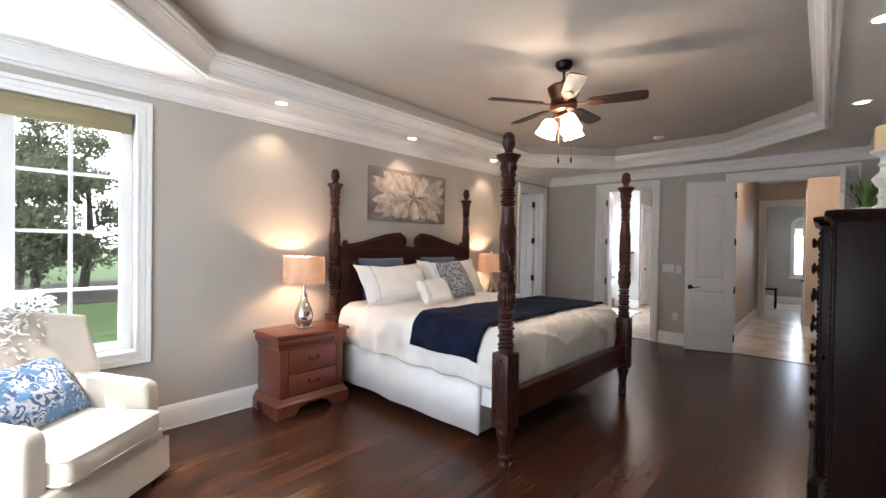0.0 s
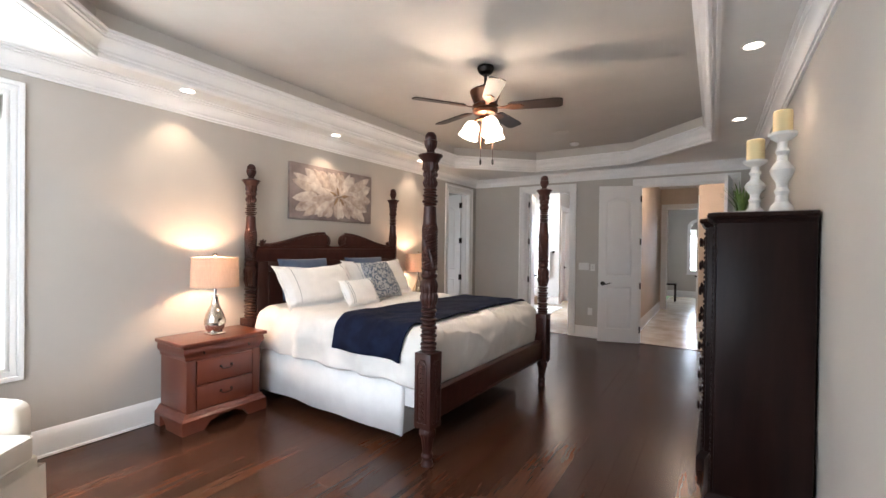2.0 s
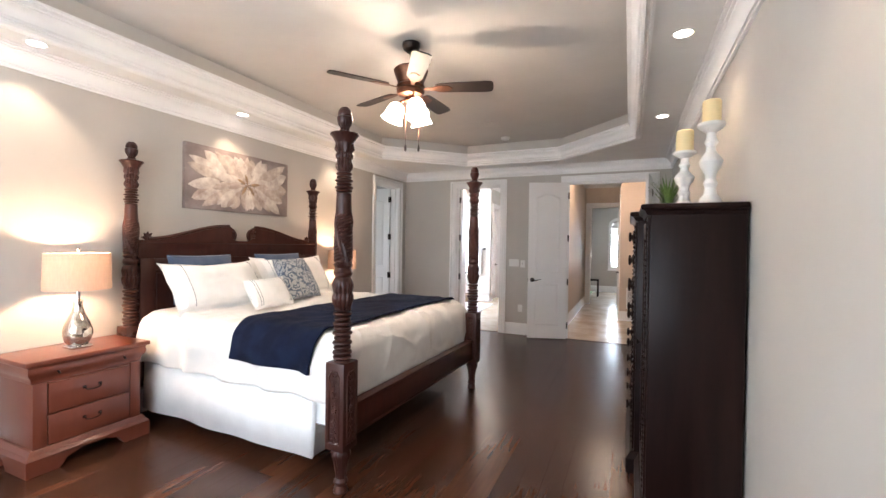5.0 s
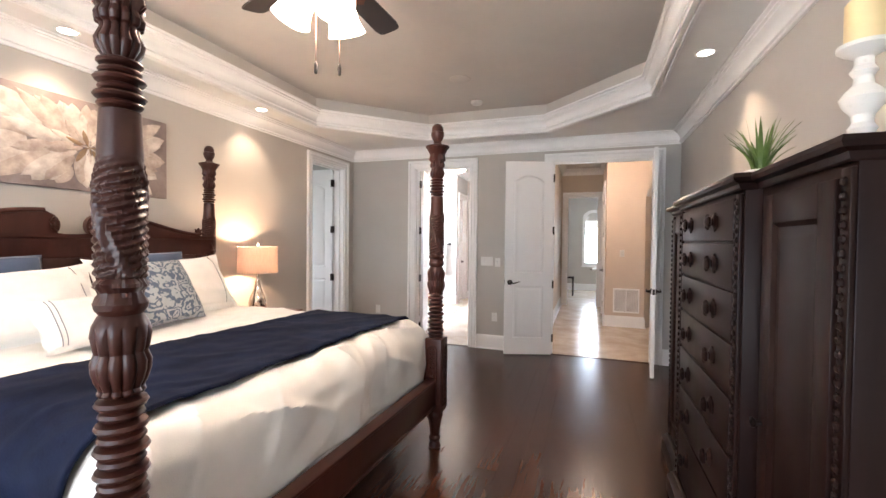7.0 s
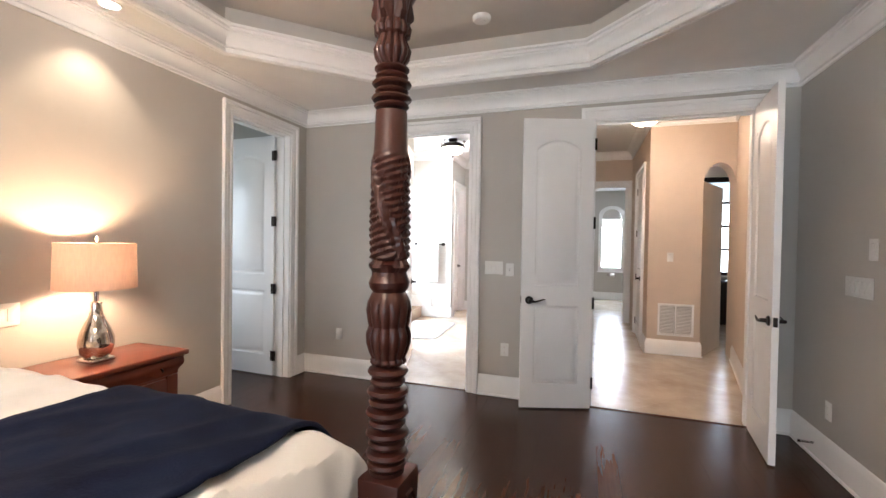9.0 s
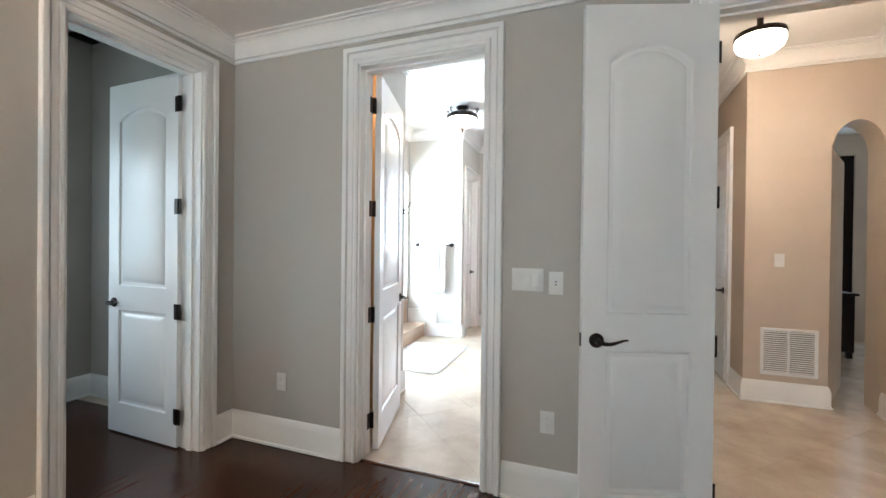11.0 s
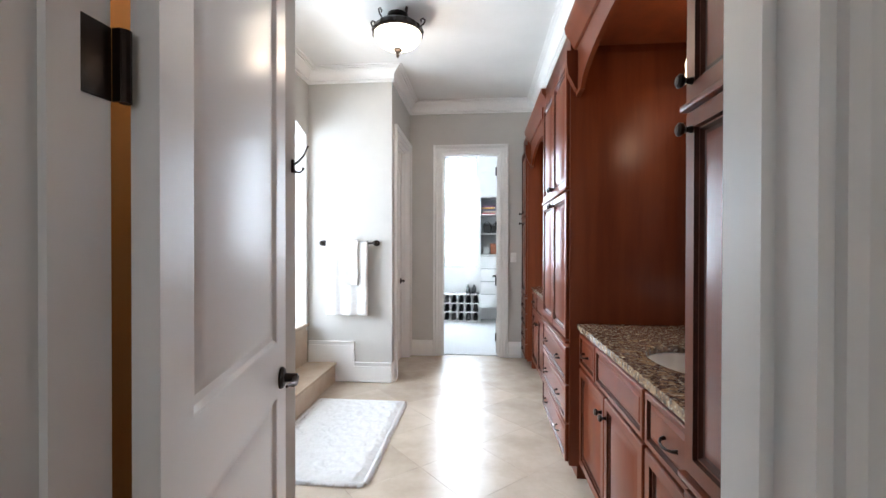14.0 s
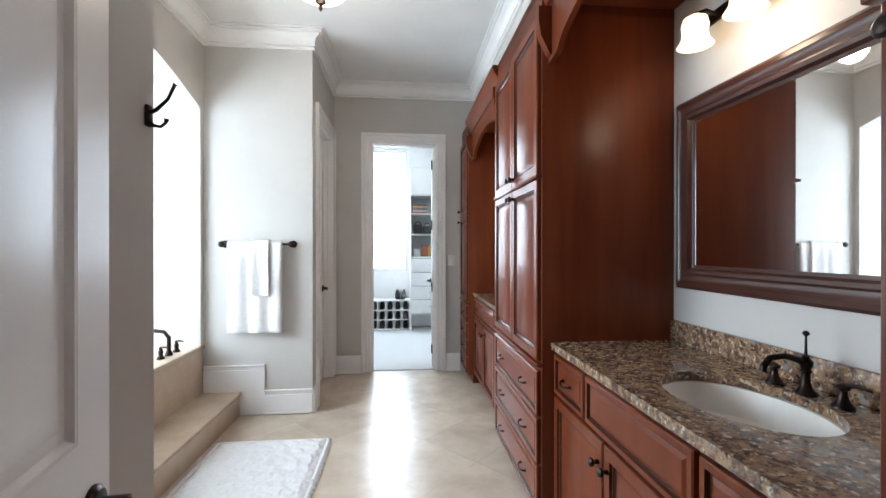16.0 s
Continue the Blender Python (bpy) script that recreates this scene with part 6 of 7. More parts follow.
def tower(name, label, y0, y1, x, drawers=3, pair=True):
    """A tall linen cabinet from y0 to y1 on the mirror wall, with its front at x."""
    c = thing(name, label, "cabinet", pose(x, (y0 + y1) / 2, 0, 0, 0, -90), "linen towers")
    w, dpt = (y1 - y0) / 2, BX1 - x
    part("carcass", cube(-w, w, 0.0, dpt, 0.085, 2.50, 0.003), VANITY, c)
    part("plinth", cube(-w + 0.03, w - 0.03, 0.05, dpt, 0.0, 0.085), VANITY, c)
    bm = bmesh.new()
    sweep(bm, [(w, dpt), (w, 0.0), (-w, 0.0), (-w, dpt)], [(-o, z) for o, z in ((0.0, 2.40), (0.012, 2.40), (0.014, 2.425), (0.026, 2.44), (0.036, 2.475), (0.060, 2.51), (0.066, 2.53), (0.066, 2.545), (0.0, 2.545))])
    box(bm, -w, w, 0.0, dpt, 2.50, 2.544)
    part("cornice", bm, VANITY, c)
    g = 0.012
    parts = ((-w + g, -0.003), (0.003, w - g)) if pair else ((-w + g, w - g),)
    for k, (a, b) in enumerate(parts):
        ku = (b - 0.03) if (k == 0 and pair) else (a + 0.03)
        cab_door(c, a, b, 1.655, 2.385, ku, 1.70)
        cab_door(c, a, b, 0.80, 1.635, ku, 1.59)
    for z in (0.775, 1.640):
        part("ledge", cube(-w - 0.006, w + 0.006, -0.028, 0.0, z, z + 0.016, 0.004), VANITY, c)
    hh = 0.66 / drawers
    for k in range(drawers):
        cab_drawer(c, -w + g, w - g, 0.105 + k * hh, 0.105 + (k + 1) * hh - 0.012, 2 if pair else 1)
    return c


TF = -1.81
tower("linen_tower", "tall cherry linen cabinet with doors over three drawers", 8.955, 9.86, TF)
tower("linen_tower", "tall narrow cherry linen cabinet at the end wall", 11.12, 11.575, TF, 4, False)
tower("linen_tower", "tall cherry cabinet beside the bathroom doorway", 7.02, 7.58, TF, 3, False)


def granite():
    m = material("speckled_granite", (0.30, 0.19, 0.11), 0.14, dark=(0.10, 0.06, 0.045), scale=40, detail=6, contrast=(0.42, 0.58), coat=0.2)
    t = m.node_tree
    n, l = t.nodes, t.links
    co = n.new("ShaderNodeTexCoord")
    last = n["Mix"].outputs["Result"]
    for scale, lo, hi, col in ((62, 0.56, 0.66, (0.50, 0.42, 0.32)), (95, 0.60, 0.66, (0.02, 0.018, 0.02)), (30, 0.60, 0.70, (0.22, 0.21, 0.20))):
        no = n.new("ShaderNodeTexNoise")
        no.inputs["Scale"].default_value, no.inputs["Detail"].default_value = scale, 3
        l.new(co.outputs["Object"], no.inputs["Vector"])
        r = n.new("ShaderNodeMapRange")
        r.inputs["From Min"].default_value, r.inputs["From Max"].default_value = lo, hi
        l.new(no.outputs["Fac"], r.inputs["Value"])
        mx = n.new("ShaderNodeMix")
        mx.data_type = "RGBA"
        l.new(r.outputs["Result"], mx.inputs["Factor"])
        l.new(last, mx.inputs["A"])
        mx.inputs["B"].default_value = (*col, 1)
        last = mx.outputs["Result"]
    l.new(last, n["Principled BSDF"].inputs["Base Color"])
    return m


GRANITE = granite()
VF, CF = -1.74, -1.768                       # vanity face, counter edge


def vanity(label, y0, y1, layout):
    c = thing("vanity_cabinet", label, "vanity", pose(VF, (y0 + y1) / 2, 0, 0, 0, -90), "vanity cabinets")
    w, dpt = (y1 - y0) / 2, BX1 - VF
    bm = cube(-w, w, 0.0, 0.02, 0.10, 0.855)
    box(bm, -w, w, dpt - 0.02, dpt, 0.10, 0.855)
    box(bm, -w, -w + 0.02, 0.02, dpt - 0.02, 0.10, 0.855)
    box(bm, w - 0.02, w, 0.02, dpt - 0.02, 0.10, 0.855)
    box(bm, -w + 0.02, w - 0.02, 0.02, dpt - 0.02, 0.10, 0.12)
    part("carcass", bm, VANITY, c)
    part("toe_kick", cube(-w, w, 0.07, 0.09, 0.0, 0.10), VANITY, c)
    for kind, a, b, z0, z1 in layout:
        a, b = -w + a, -w + b
        if kind == "drawer":
            cab_drawer(c, a, b, z0, z1)
        elif kind == "panel":
            glazed("false_front", front(bmesh.new(), a, b, z0, z1), c)
        else:
            cab_door(c, a, b, z0, z1, b - 0.03 if kind == "door_left" else a + 0.03, z1 - 0.08)
    return c


# local across runs from the far end of each unit to the near one
vanity("cherry vanity cabinet with drawers and panelled doors", 7.58, 8.955, (
    ("drawer", 0.02, 0.33, 0.665, 0.84), ("panel", 0.345, 0.94, 0.665, 0.84), ("drawer", 0.96, 1.355, 0.665, 0.84),
    ("door_left", 0.02, 0.485, 0.115, 0.65), ("door_right", 0.495, 0.94, 0.115, 0.65), ("drawer", 0.96, 1.355, 0.40, 0.65), ("drawer", 0.96, 1.355, 0.115, 0.388)))
vanity("cherry vanity cabinet with drawers and panelled doors", 9.86, 11.12, (
    ("drawer", 0.02, 0.33, 0.665, 0.84), ("panel", 0.345, 0.90, 0.665, 0.84), ("drawer", 0.92, 1.24, 0.665, 0.84),
    ("door_left", 0.02, 0.46, 0.115, 0.65), ("door_right", 0.47, 0.90, 0.115, 0.65), ("drawer", 0.92, 1.24, 0.115, 0.65)))


def counter(y0, y1, sy):
    """A granite slab with an oval cut-out at sy, its edge and its upstand."""
    c = thing("granite_counter", "brown speckled granite counter with an upstand", "counter", pose(0, 0, 0), "granite counters")
    cx, n = -1.47, 48
    hole = [(cx + 0.185 * math.cos(2 * math.pi * k / n), sy + 0.255 * math.sin(2 * math.pi * k / n)) for k in range(n)]
    out = []
    for x, y in hole:
        dx, dy = x - cx, y - sy
        k = min(((BX1 if dx > 0 else CF) - cx) / dx if abs(dx) > 1e-6 else 99, ((y1 if dy > 0 else y0) - sy) / dy if abs(dy) > 1e-6 else 99)
        out.append([cx + dx * k, sy + dy * k])
    for q in ((CF, y0), (CF, y1), (BX1, y0), (BX1, y1)):
        best = min(out, key=lambda p: (p[0] - q[0]) ** 2 + (p[1] - q[1]) ** 2)
        best[0], best[1] = q
    bm = bmesh.new()
    rows = [[bm.verts.new((x, y, z)) for x, y in loop] for loop, z in ((hole, 0.858), (hole, 0.888), (out, 0.890), (out, 0.858))]
    for r0, r1 in zip(rows, rows[1:] + rows[:1]):
        for k in range(n):
            bm.faces.new((r0[k], r0[(k + 1) % n], r1[(k + 1) % n], r1[k]))
    part("slab", bm, GRANITE, c)
    part("upstand", cube(BX1 - 0.022, BX1 - 0.001, y0, y1, 0.890, 0.985, 0.004), GRANITE, c)
    s = thing("sink", "white oval undermount sink in the granite", "sink", pose(cx, sy, 0.858), "bathroom sinks")
    bm = bmesh.new()
    prof = [(1.06, -0.002), (0.99, -0.004), (0.95, -0.03), (0.85, -0.09), (0.62, -0.13), (0.25, -0.145)]
    rows = [[bm.verts.new((0.185 * f * math.cos(2 * math.pi * k / 40), 0.255 * f * math.sin(2 * math.pi * k / 40), z)) for k in range(40)] for f, z in prof]
    for r0, r1 in zip(rows, rows[1:]):
        for k in range(40):
            bm.faces.new((r0[k], r0[(k + 1) % 40], r1[(k + 1) % 40], r1[k]))
    bm.faces.new(rows[-1])
    part("bowl", bm, PLASTIC, s)
    part("drain", lathe(bmesh.new(), [(0.0, -0.143), (0.022, -0.143), (0.022, -0.139), (0.0, -0.141)], 18), BRONZE, s)
    f = thing("faucet", "oil-rubbed bronze widespread faucet", "faucet", pose(-1.265, sy, 0.890), "bathroom faucets")
    bm = lathe(bmesh.new(), [(0.0, 0), (0.028, 0.0), (0.028, 0.006), (0.022, 0.012), (0.015, 0.022), (0.011, 0.040), (0.011, 0.062), (0.016, 0.068), (0.012, 0.074), (0.017, 0.086), (0.018, 0.098), (0.010, 0.108), (0.012, 0.114), (0.0, 0.118)], 20)
    tube(bm, [(0.0, 0, 0.088), (-0.03, 0, 0.105), (-0.07, 0, 0.115), (-0.115, 0, 0.110), (-0.135, 0, 0.085), (-0.137, 0, 0.072)], 0.010, 12, [0.012, 0.010, 0.009, 0.009, 0.010, 0.010])
    part("spout", bm, BRONZE, f)
    part("lift_rod", lathe(bmesh.new(), [(0.0, 0.115), (0.004, 0.116), (0.003, 0.17), (0.010, 0.178), (0.006, 0.186), (0.0, 0.188)], 10), BRONZE, f)
    for s2 in (-1, 1):
        bm = lathe(bmesh.new(), [(0.0, 0), (0.026, 0.0), (0.025, 0.006), (0.014, 0.020), (0.010, 0.036), (0.010, 0.046), (0.016, 0.052), (0.016, 0.058), (0.009, 0.064), (0.0, 0.068)], 18, (0.0, s2 * 0.105, 0))
        h = part("handle", bm, BRONZE, f)
        part("lever", tube(bmesh.new(), [(0.0, s2 * 0.105, 0.06), (0.01, s2 * 0.135, 0.066), (0.015, s2 * 0.165, 0.062)], 0.006, 8, [0.007, 0.006, 0.004]), BRONZE, h)


counter(7.582, 8.953, 8.21)
counter(9.862, 11.118, 10.42)


def valance(y0, y1):
    """The bridge with a curved lower edge between two towers, with a soffit board over the counter."""
    v = thing("valance", "cherry arched valance bridging the towers", "valance", pose(0, 0, 0), "valances over the vanities")
    n = 18
    pts = [(y0, 2.16)] + [(y0 + 0.10 + (y1 - y0 - 0.20) * k / n, 2.17 + 0.13 * math.sin(math.pi * k / n) ** 0.55) for k in range(n + 1)] + [(y1, 2.16)]
    part("board", extrude(bmesh.new(), pts + [(y1, 2.50), (y0, 2.50)], "x", TF + 0.03, TF + 0.055), VANITY, v)
    part("soffit_board", cube(TF + 0.055, BX1, y0 + 0.001, y1 - 0.001, 2.44, 2.46), VANITY, v)
    bm = bmesh.new()
    sweep(bm, [(TF + 0.03, y0), (TF + 0.03, y1)], [(0.0, 2.42), (0.014, 2.425), (0.036, 2.475), (0.060, 2.51), (0.066, 2.545), (0.0, 2.545)])
    part("cornice", bm, VANITY, v)
    for yy, s in ((y0, 1), (y1, -1)):
        bm = extrude(bmesh.new(), [(TF - 0.03, 2.40), (TF - 0.03, 2.34), (TF - 0.02, 2.27), (TF + 0.02, 2.19), (TF + 0.055, 2.165), (TF + 0.055, 2.40)], "y", yy + (0.002 if s > 0 else -0.045), yy + (0.045 if s > 0 else -0.002))
        part("bracket", bm, VANITY, v, "carved corbel bracket")


valance(7.58, 8.955)
valance(9.86, 11.12)

MIRROR = material("mirror_silver", (0.93, 0.94, 0.94), 0.015, 1.0, scale=2, rough_vary=0.005)


def mirror(y0, y1):
    m = thing("wall_mirror", "large mirror in a dark wooden frame", "mirror", pose(BX1, 0, 0), "mirrors over the vanities")
    z0, z1 = 1.14, 1.97
    prof = [(0.0, 0.0), (0.0, 0.022), (0.012, 0.032), (0.030, 0.036), (0.046, 0.028), (0.062, 0.026), (0.070, 0.034), (0.084, 0.030), (0.092, 0.014), (0.105, 0.012), (0.105, 0.0)]
    bm = bmesh.new()
    rows = [[bm.verts.new((-d, y, z)) for o, d in prof for y, z in [((y0 + o) if sy < 0 else (y1 - o), (z0 + o) if sz < 0 else (z1 - o))]] for sy, sz in ((-1, -1), (-1, 1), (1, 1), (1, -1))]
    for i in range(4):
        a, b = rows[i], rows[(i + 1) % 4]
        for k in range(len(prof) - 1):
            bm.faces.new((a[k], b[k], b[k + 1], a[k + 1]))
    part("frame", bm, FRAMEWOOD, m, "dark moulded wooden frame")
    part("glass", cube(-0.010, -0.004, y0 + 0.10, y1 - 0.10, z0 + 0.10, z1 - 0.10), MIRROR, m)


mirror(7.62, 8.905)
mirror(9.95, 11.03)


def sconce_bar(y):
    s = thing("vanity_light", "bronze vanity light with lit bell glass shades", "wall light", pose(BX1, y, 2.26), "vanity lights")
    part("back_plate", cube(-0.016, -0.001, -0.30, 0.30, -0.025, 0.025, 0.006), BRONZE, s)
    for k in (-1, 0, 1):
        yy = 0.25 * k
        a = part("arm", tube(bmesh.new(), [(-0.012, yy, 0), (-0.06, yy, 0.015), (-0.10, yy, 0.0), (-0.105, yy, -0.012)], 0.008, 10), BRONZE, s)
        part("glass_shade", lathe(bmesh.new(), [(0.022, -0.010), (0.042, -0.022), (0.050, -0.050), (0.046, -0.080), (0.050, -0.105), (0.066, -0.130), (0.062, -0.130), (0.0, -0.10)], 26, (-0.105, yy, 0)), VANITYGLASS, a, "lit frosted bell shade")
    lamp("vanity_bulb", "POINT", ASKEW @ Matrix.Translation((BX1 - 0.14, y, 2.06)), 3.4, (1.0, 0.76, 0.52), soft=0.06)


sconce_bar(8.42)
sconce_bar(10.50)
plate("light_switch", "white rocker switch on the bathroom end wall", "light switch", pose(-1.925, BEND, 1.19), 0.072, 0.116, 1)

# ---- walk-in closet ----
CY = 14.0
wall("wall_closet_west", "x", -3.75, -3.63, BEND + 0.12, 14.5, 0, HC, [], WHITE, "white closet wall")
wall("wall_closet_east", "x", -1.42, -1.30, BEND + 0.12, 14.5, 0, HC, [], WHITE, "white closet wall")
wall("wall_closet_north", "y", 14.20, 14.35, -3.75, -1.30, 0, HC, [(-3.02, -2.34, 0.92, 2.98)], WHITE, "white closet wall with a window")
window("window_5", "white closet window over the shoe cubby", pose(-2.68, 14.24, 0, 0, 0, 180), [(-0.27, 0.27)], 0.98, 2.92, 1, 2)
setting("ceiling_closet", cube(-3.75, -1.30, BEND + 0.12, 14.5, HC, HC + 0.08), SOFFIT, "white closet ceiling")
setting("floor_closet", cube(-3.75, -1.30, BEND + 0.06, 14.4, -0.06, 0.008), CARPET, "pale grey closet carpet")
BLACKSHOE = material("black_leather", (0.012, 0.012, 0.013), 0.35, scale=20, bump=0.1)
CB = thing("shoe_cubby", "white shoe cubby filled with dark shoes", "shoe rack", pose(-2.655, 14.19, 0.008))
w, h, d, nc, nr = 0.32, 0.46, 0.30, 5, 3
part("back", cube(-w, w, -0.012, 0.0, 0.0, h), WHITE, CB)
for k in range(nc + 1):
    x = -w + 2 * w * k / nc
    part("divider", cube(x - 0.007, x + 0.007, -d, -0.012, 0.0, h, 0.001), WHITE, CB)
for k in range(nr + 1):
    z = h * k / nr
    part("shelf", cube(-w, w, -d, -0.012, z - 0.007 + 0.007, z + 0.014, 0.001), WHITE, CB)


def shoe(m, label, mat, k=1.0):
    s = thing("shoe", label, "shoe", m, "shoes in the closet")
    bm = bmesh.new()
    rows = []
    for i in range(11):
        u = i / 10
        hw = 0.038 * (0.75 + 0.35 * math.sin(math.pi * (0.25 + 0.7 * u))) * (1 if u < 0.95 else 0.6)
        hh = 0.085 * (1 - u) ** 0.8 + 0.045 if u < 0.5 else 0.095 - 0.06 * (u - 0.5) / 0.5
        rows.append([bm.verts.new((hw * math.cos(a), 0.26 * u - 0.13, 0.012 + hh * max(0, math.sin(a)))) for a in [math.pi * q / 8 for q in range(9)]])
    for r0, r1 in zip(rows, rows[1:]):
        for q in range(8):
            bm.faces.new((r0[q], r0[q + 1], r1[q + 1], r1[q]))
    bm.faces.new(rows[0])
    bm.faces.new(rows[-1])
    part("upper", bm, mat, s)
    part("sole", cube(-0.038, 0.038, -0.13, 0.125, 0.0, 0.014, 0.005), BLACKSHOE, s)
    return s


first = shoe(pose(-2.44, 14.06, 0.49, 0, 0, 175), "black leather shoe on the cubby", BLACKSHOE)
copy_thing(first, pose(-2.53, 14.06, 0.49, 0, 0, 184))
GREYSHOE = material("grey_canvas", (0.16, 0.15, 0.15), 0.8, scale=20)
inner = [shoe(pose(-2.655 - w + 0.064, 14.04, 0.03, 0, 0, 180), "dark shoe standing in the cubby", BLACKSHOE), shoe(pose(-2.655 - w + 0.064 + 0.128, 14.04, 0.03, 0, 0, 180), "grey shoe standing in the cubby", GREYSHOE)]
for r in range(nr):
    for c in range(nc):
        if (r, c) not in ((0, 0), (0, 1)):
            copy_thing(inner[(r * 3 + c * 2) % 5 == 1], pose(-2.655 - w + 2 * w * (c + 0.5) / nc, 14.04, 0.008 + h * r / nr + 0.016, 0, 0, 180))
SH = thing("closet_shelving", "white closet shelving with drawers, half full", "shelving", pose(-1.97, 14.19, 0.008))
part("side", cube(-0.36, -0.342, -0.38, 0.0, 0.0, 2.60), WHITE, SH)
part("side", cube(0.342, 0.36, -0.38, 0.0, 0.0, 2.60), WHITE, SH)
part("back", cube(-0.342, 0.342, -0.01, 0.0, 0.27, 2.60), material("grey_backing", (0.42, 0.43, 0.44), 0.6, scale=6), SH, "grey backing panel")
for z in (0.25, 1.15, 1.52, 1.85, 2.15, 2.58):
    part("shelf", cube(-0.342, 0.342, -0.375, -0.01, z, z + 0.02, 0.002), WHITE, SH)
for k in range(4):
    dr = part("drawer", cube(-0.34, 0.34, -0.39, -0.372, 0.275 + 0.219 * k, 0.275 + 0.219 * k + 0.208, 0.004), WHITE, SH)
    pt = tube(bmesh.new(), [(-0.06, -0.39, 0.385 + 0.219 * k), (-0.055, -0.41, 0.385 + 0.219 * k), (0.055, -0.41, 0.385 + 0.219 * k), (0.06, -0.39, 0.385 + 0.219 * k)], 0.005, 8)
    part("drawer_pull", pt, CHROME, dr)
part("upper_panel", cube(-0.342, 0.342, -0.375, -0.36, 2.175, 2.58, 0.002), WHITE, SH)
rnd = random.Random(5)
cols = [(0.35, 0.05, 0.05), (0.6, 0.55, 0.45), (0.05, 0.08, 0.2), (0.6, 0.35, 0.05), (0.2, 0.08, 0.2)]
for k in range(5):
    z = 1.875 + 0.03 * k
    b = thing("book", "book lying in a stack on the closet shelf", "book", pose(-2.18 + 0.01 * rnd.uniform(-1, 1), 13.98, z + 0.0035, 0, 0, rnd.uniform(-5, 5)), "books on the closet shelf")
    cm = material("book_cover", cols[k], 0.5, scale=10)
    part("pages", cube(-0.108, 0.108, -0.078, 0.078, 0.002, 0.024), LINEN, b)
    part("cover", cube(-0.112, 0.112, -0.082, -0.078, 0.0, 0.027), cm, b)
    part("cover", cube(-0.112, 0.112, -0.078, 0.082, 0.0245, 0.027), cm, b)
for x, z, a in ((-2.20, 1.545, 0.20), (-2.05, 1.545, 0.17)):
    bg = thing("handbag", "black leather handbag on the closet shelf", "handbag", pose(x, 13.99, z + 0.003), "handbags on the closet shelf")
    part("body", cube(-0.07, 0.07, -0.05, 0.05, 0.0, a * 0.75, 0.02, 3), BLACKSHOE, bg)
    part("strap", tube(bmesh.new(), [(0.05 * math.cos(q), 0, a * 0.72 + 0.06 * math.sin(q)) for q in [math.pi * i / 10 for i in range(11)]], 0.006, 8), BLACKSHOE, bg)
for x, cc, hgt in ((-2.22, (0.6, 0.6, 0.6), 0.12), (-2.09, (0.35, 0.12, 0.06), 0.17), (-1.98, (0.5, 0.36, 0.1), 0.15)):
    bx = thing("storage_box", "small storage box on the closet shelf", "box", pose(x, 13.97, 1.182), "boxes on the closet shelf")
    part("body", cube(-0.055, 0.055, -0.07, 0.07, 0.0, hgt, 0.003), material("box_card", cc, 0.6, scale=12), bx)
    part("lid", cube(-0.058, 0.058, -0.073, 0.073, hgt, hgt + 0.02, 0.003), material("lid_card", tuple(0.7 * q for q in cc), 0.6, scale=12), bx)

for ob in [o for o in scene.objects if o not in standing and o.parent is None and o.type != "LIGHT"]:
    ob.matrix_basis = ASKEW @ ob.matrix_basis

# ---- hall and the rooms past it ----
door("door_7", "white two-panel door in the passage wall, ajar", 0.76, pose(HX + 0.02, 10.395, 0.012, 0, 0, -92), (-1,), True, 2.41, -1)
VG = thing("return_air_grille", "white return air grille in the hall wall", "vent", pose(0.095, HV, 0.45))
bm = bmesh.new()
for a, b, c, d in ((-0.205, -0.18, -0.205, 0.205), (0.18, 0.205, -0.205, 0.205), (-0.18, 0.18, 0.18, 0.205), (-0.18, 0.18, -0.205, -0.18), (-0.009, 0.009, -0.18, 0.18)):
    box(bm, a, b, -0.012, -0.001, c, d, 0.002)
part("frame", bm, WHITE, VG)
part("backing", cube(-0.18, 0.18, -0.003, -0.001, -0.18, 0.18), material("vent_shadow", (0.34, 0.32, 0.30), 0.8, scale=10), VG)
slat = None
for s in (-1, 1):
    for k in range(20):
        m = pose(s * 0.0945, -0.006, -0.17 + 0.018 * k, 35, 0, 0)
        if slat is None:
            slat = part("slat", cube(-0.083, 0.083, -0.007, 0.007, -0.0008, 0.0008), WHITE, VG, "", m)
        else:
            again(slat, m)
plate("light_switch", "white rocker switch on the hall wall", "light switch", pose(0.02, HV, 1.245), 0.072, 0.116, 1)
HLT = thing("hall_ceiling_light", "frosted glass flush hall light, lit", "ceiling light", pose(-0.42, 8.18, HC))
part("rim", lathe(bmesh.new(), [(0.0, -0.001), (0.15, -0.001), (0.155, -0.02), (0.145, -0.035), (0.0, -0.036)], 32), BRONZE, HLT)
part("bowl", lathe(bmesh.new(), [(0.145, -0.030), (0.15, -0.06), (0.135, -0.10), (0.09, -0.13), (0.0, -0.14)], 32), ALABASTER, HLT, "lit frosted glass bowl")
part("finial", lathe(bmesh.new(), [(0.0, -0.138), (0.012, -0.14), (0.010, -0.155), (0.0, -0.165)], 14), BRONZE, HLT)
HLT.location.z = 2.83
part("stem", lathe(bmesh.new(), [(0.0, 0.0), (0.02, 0.0), (0.02, 0.22), (0.0, 0.22)], 12), BRONZE, HLT)
lamp("hall_bulb", "POINT", Matrix.Translation((-0.42, 8.18, 2.62)), 16, (1.0, 0.76, 0.56), soft=0.09)

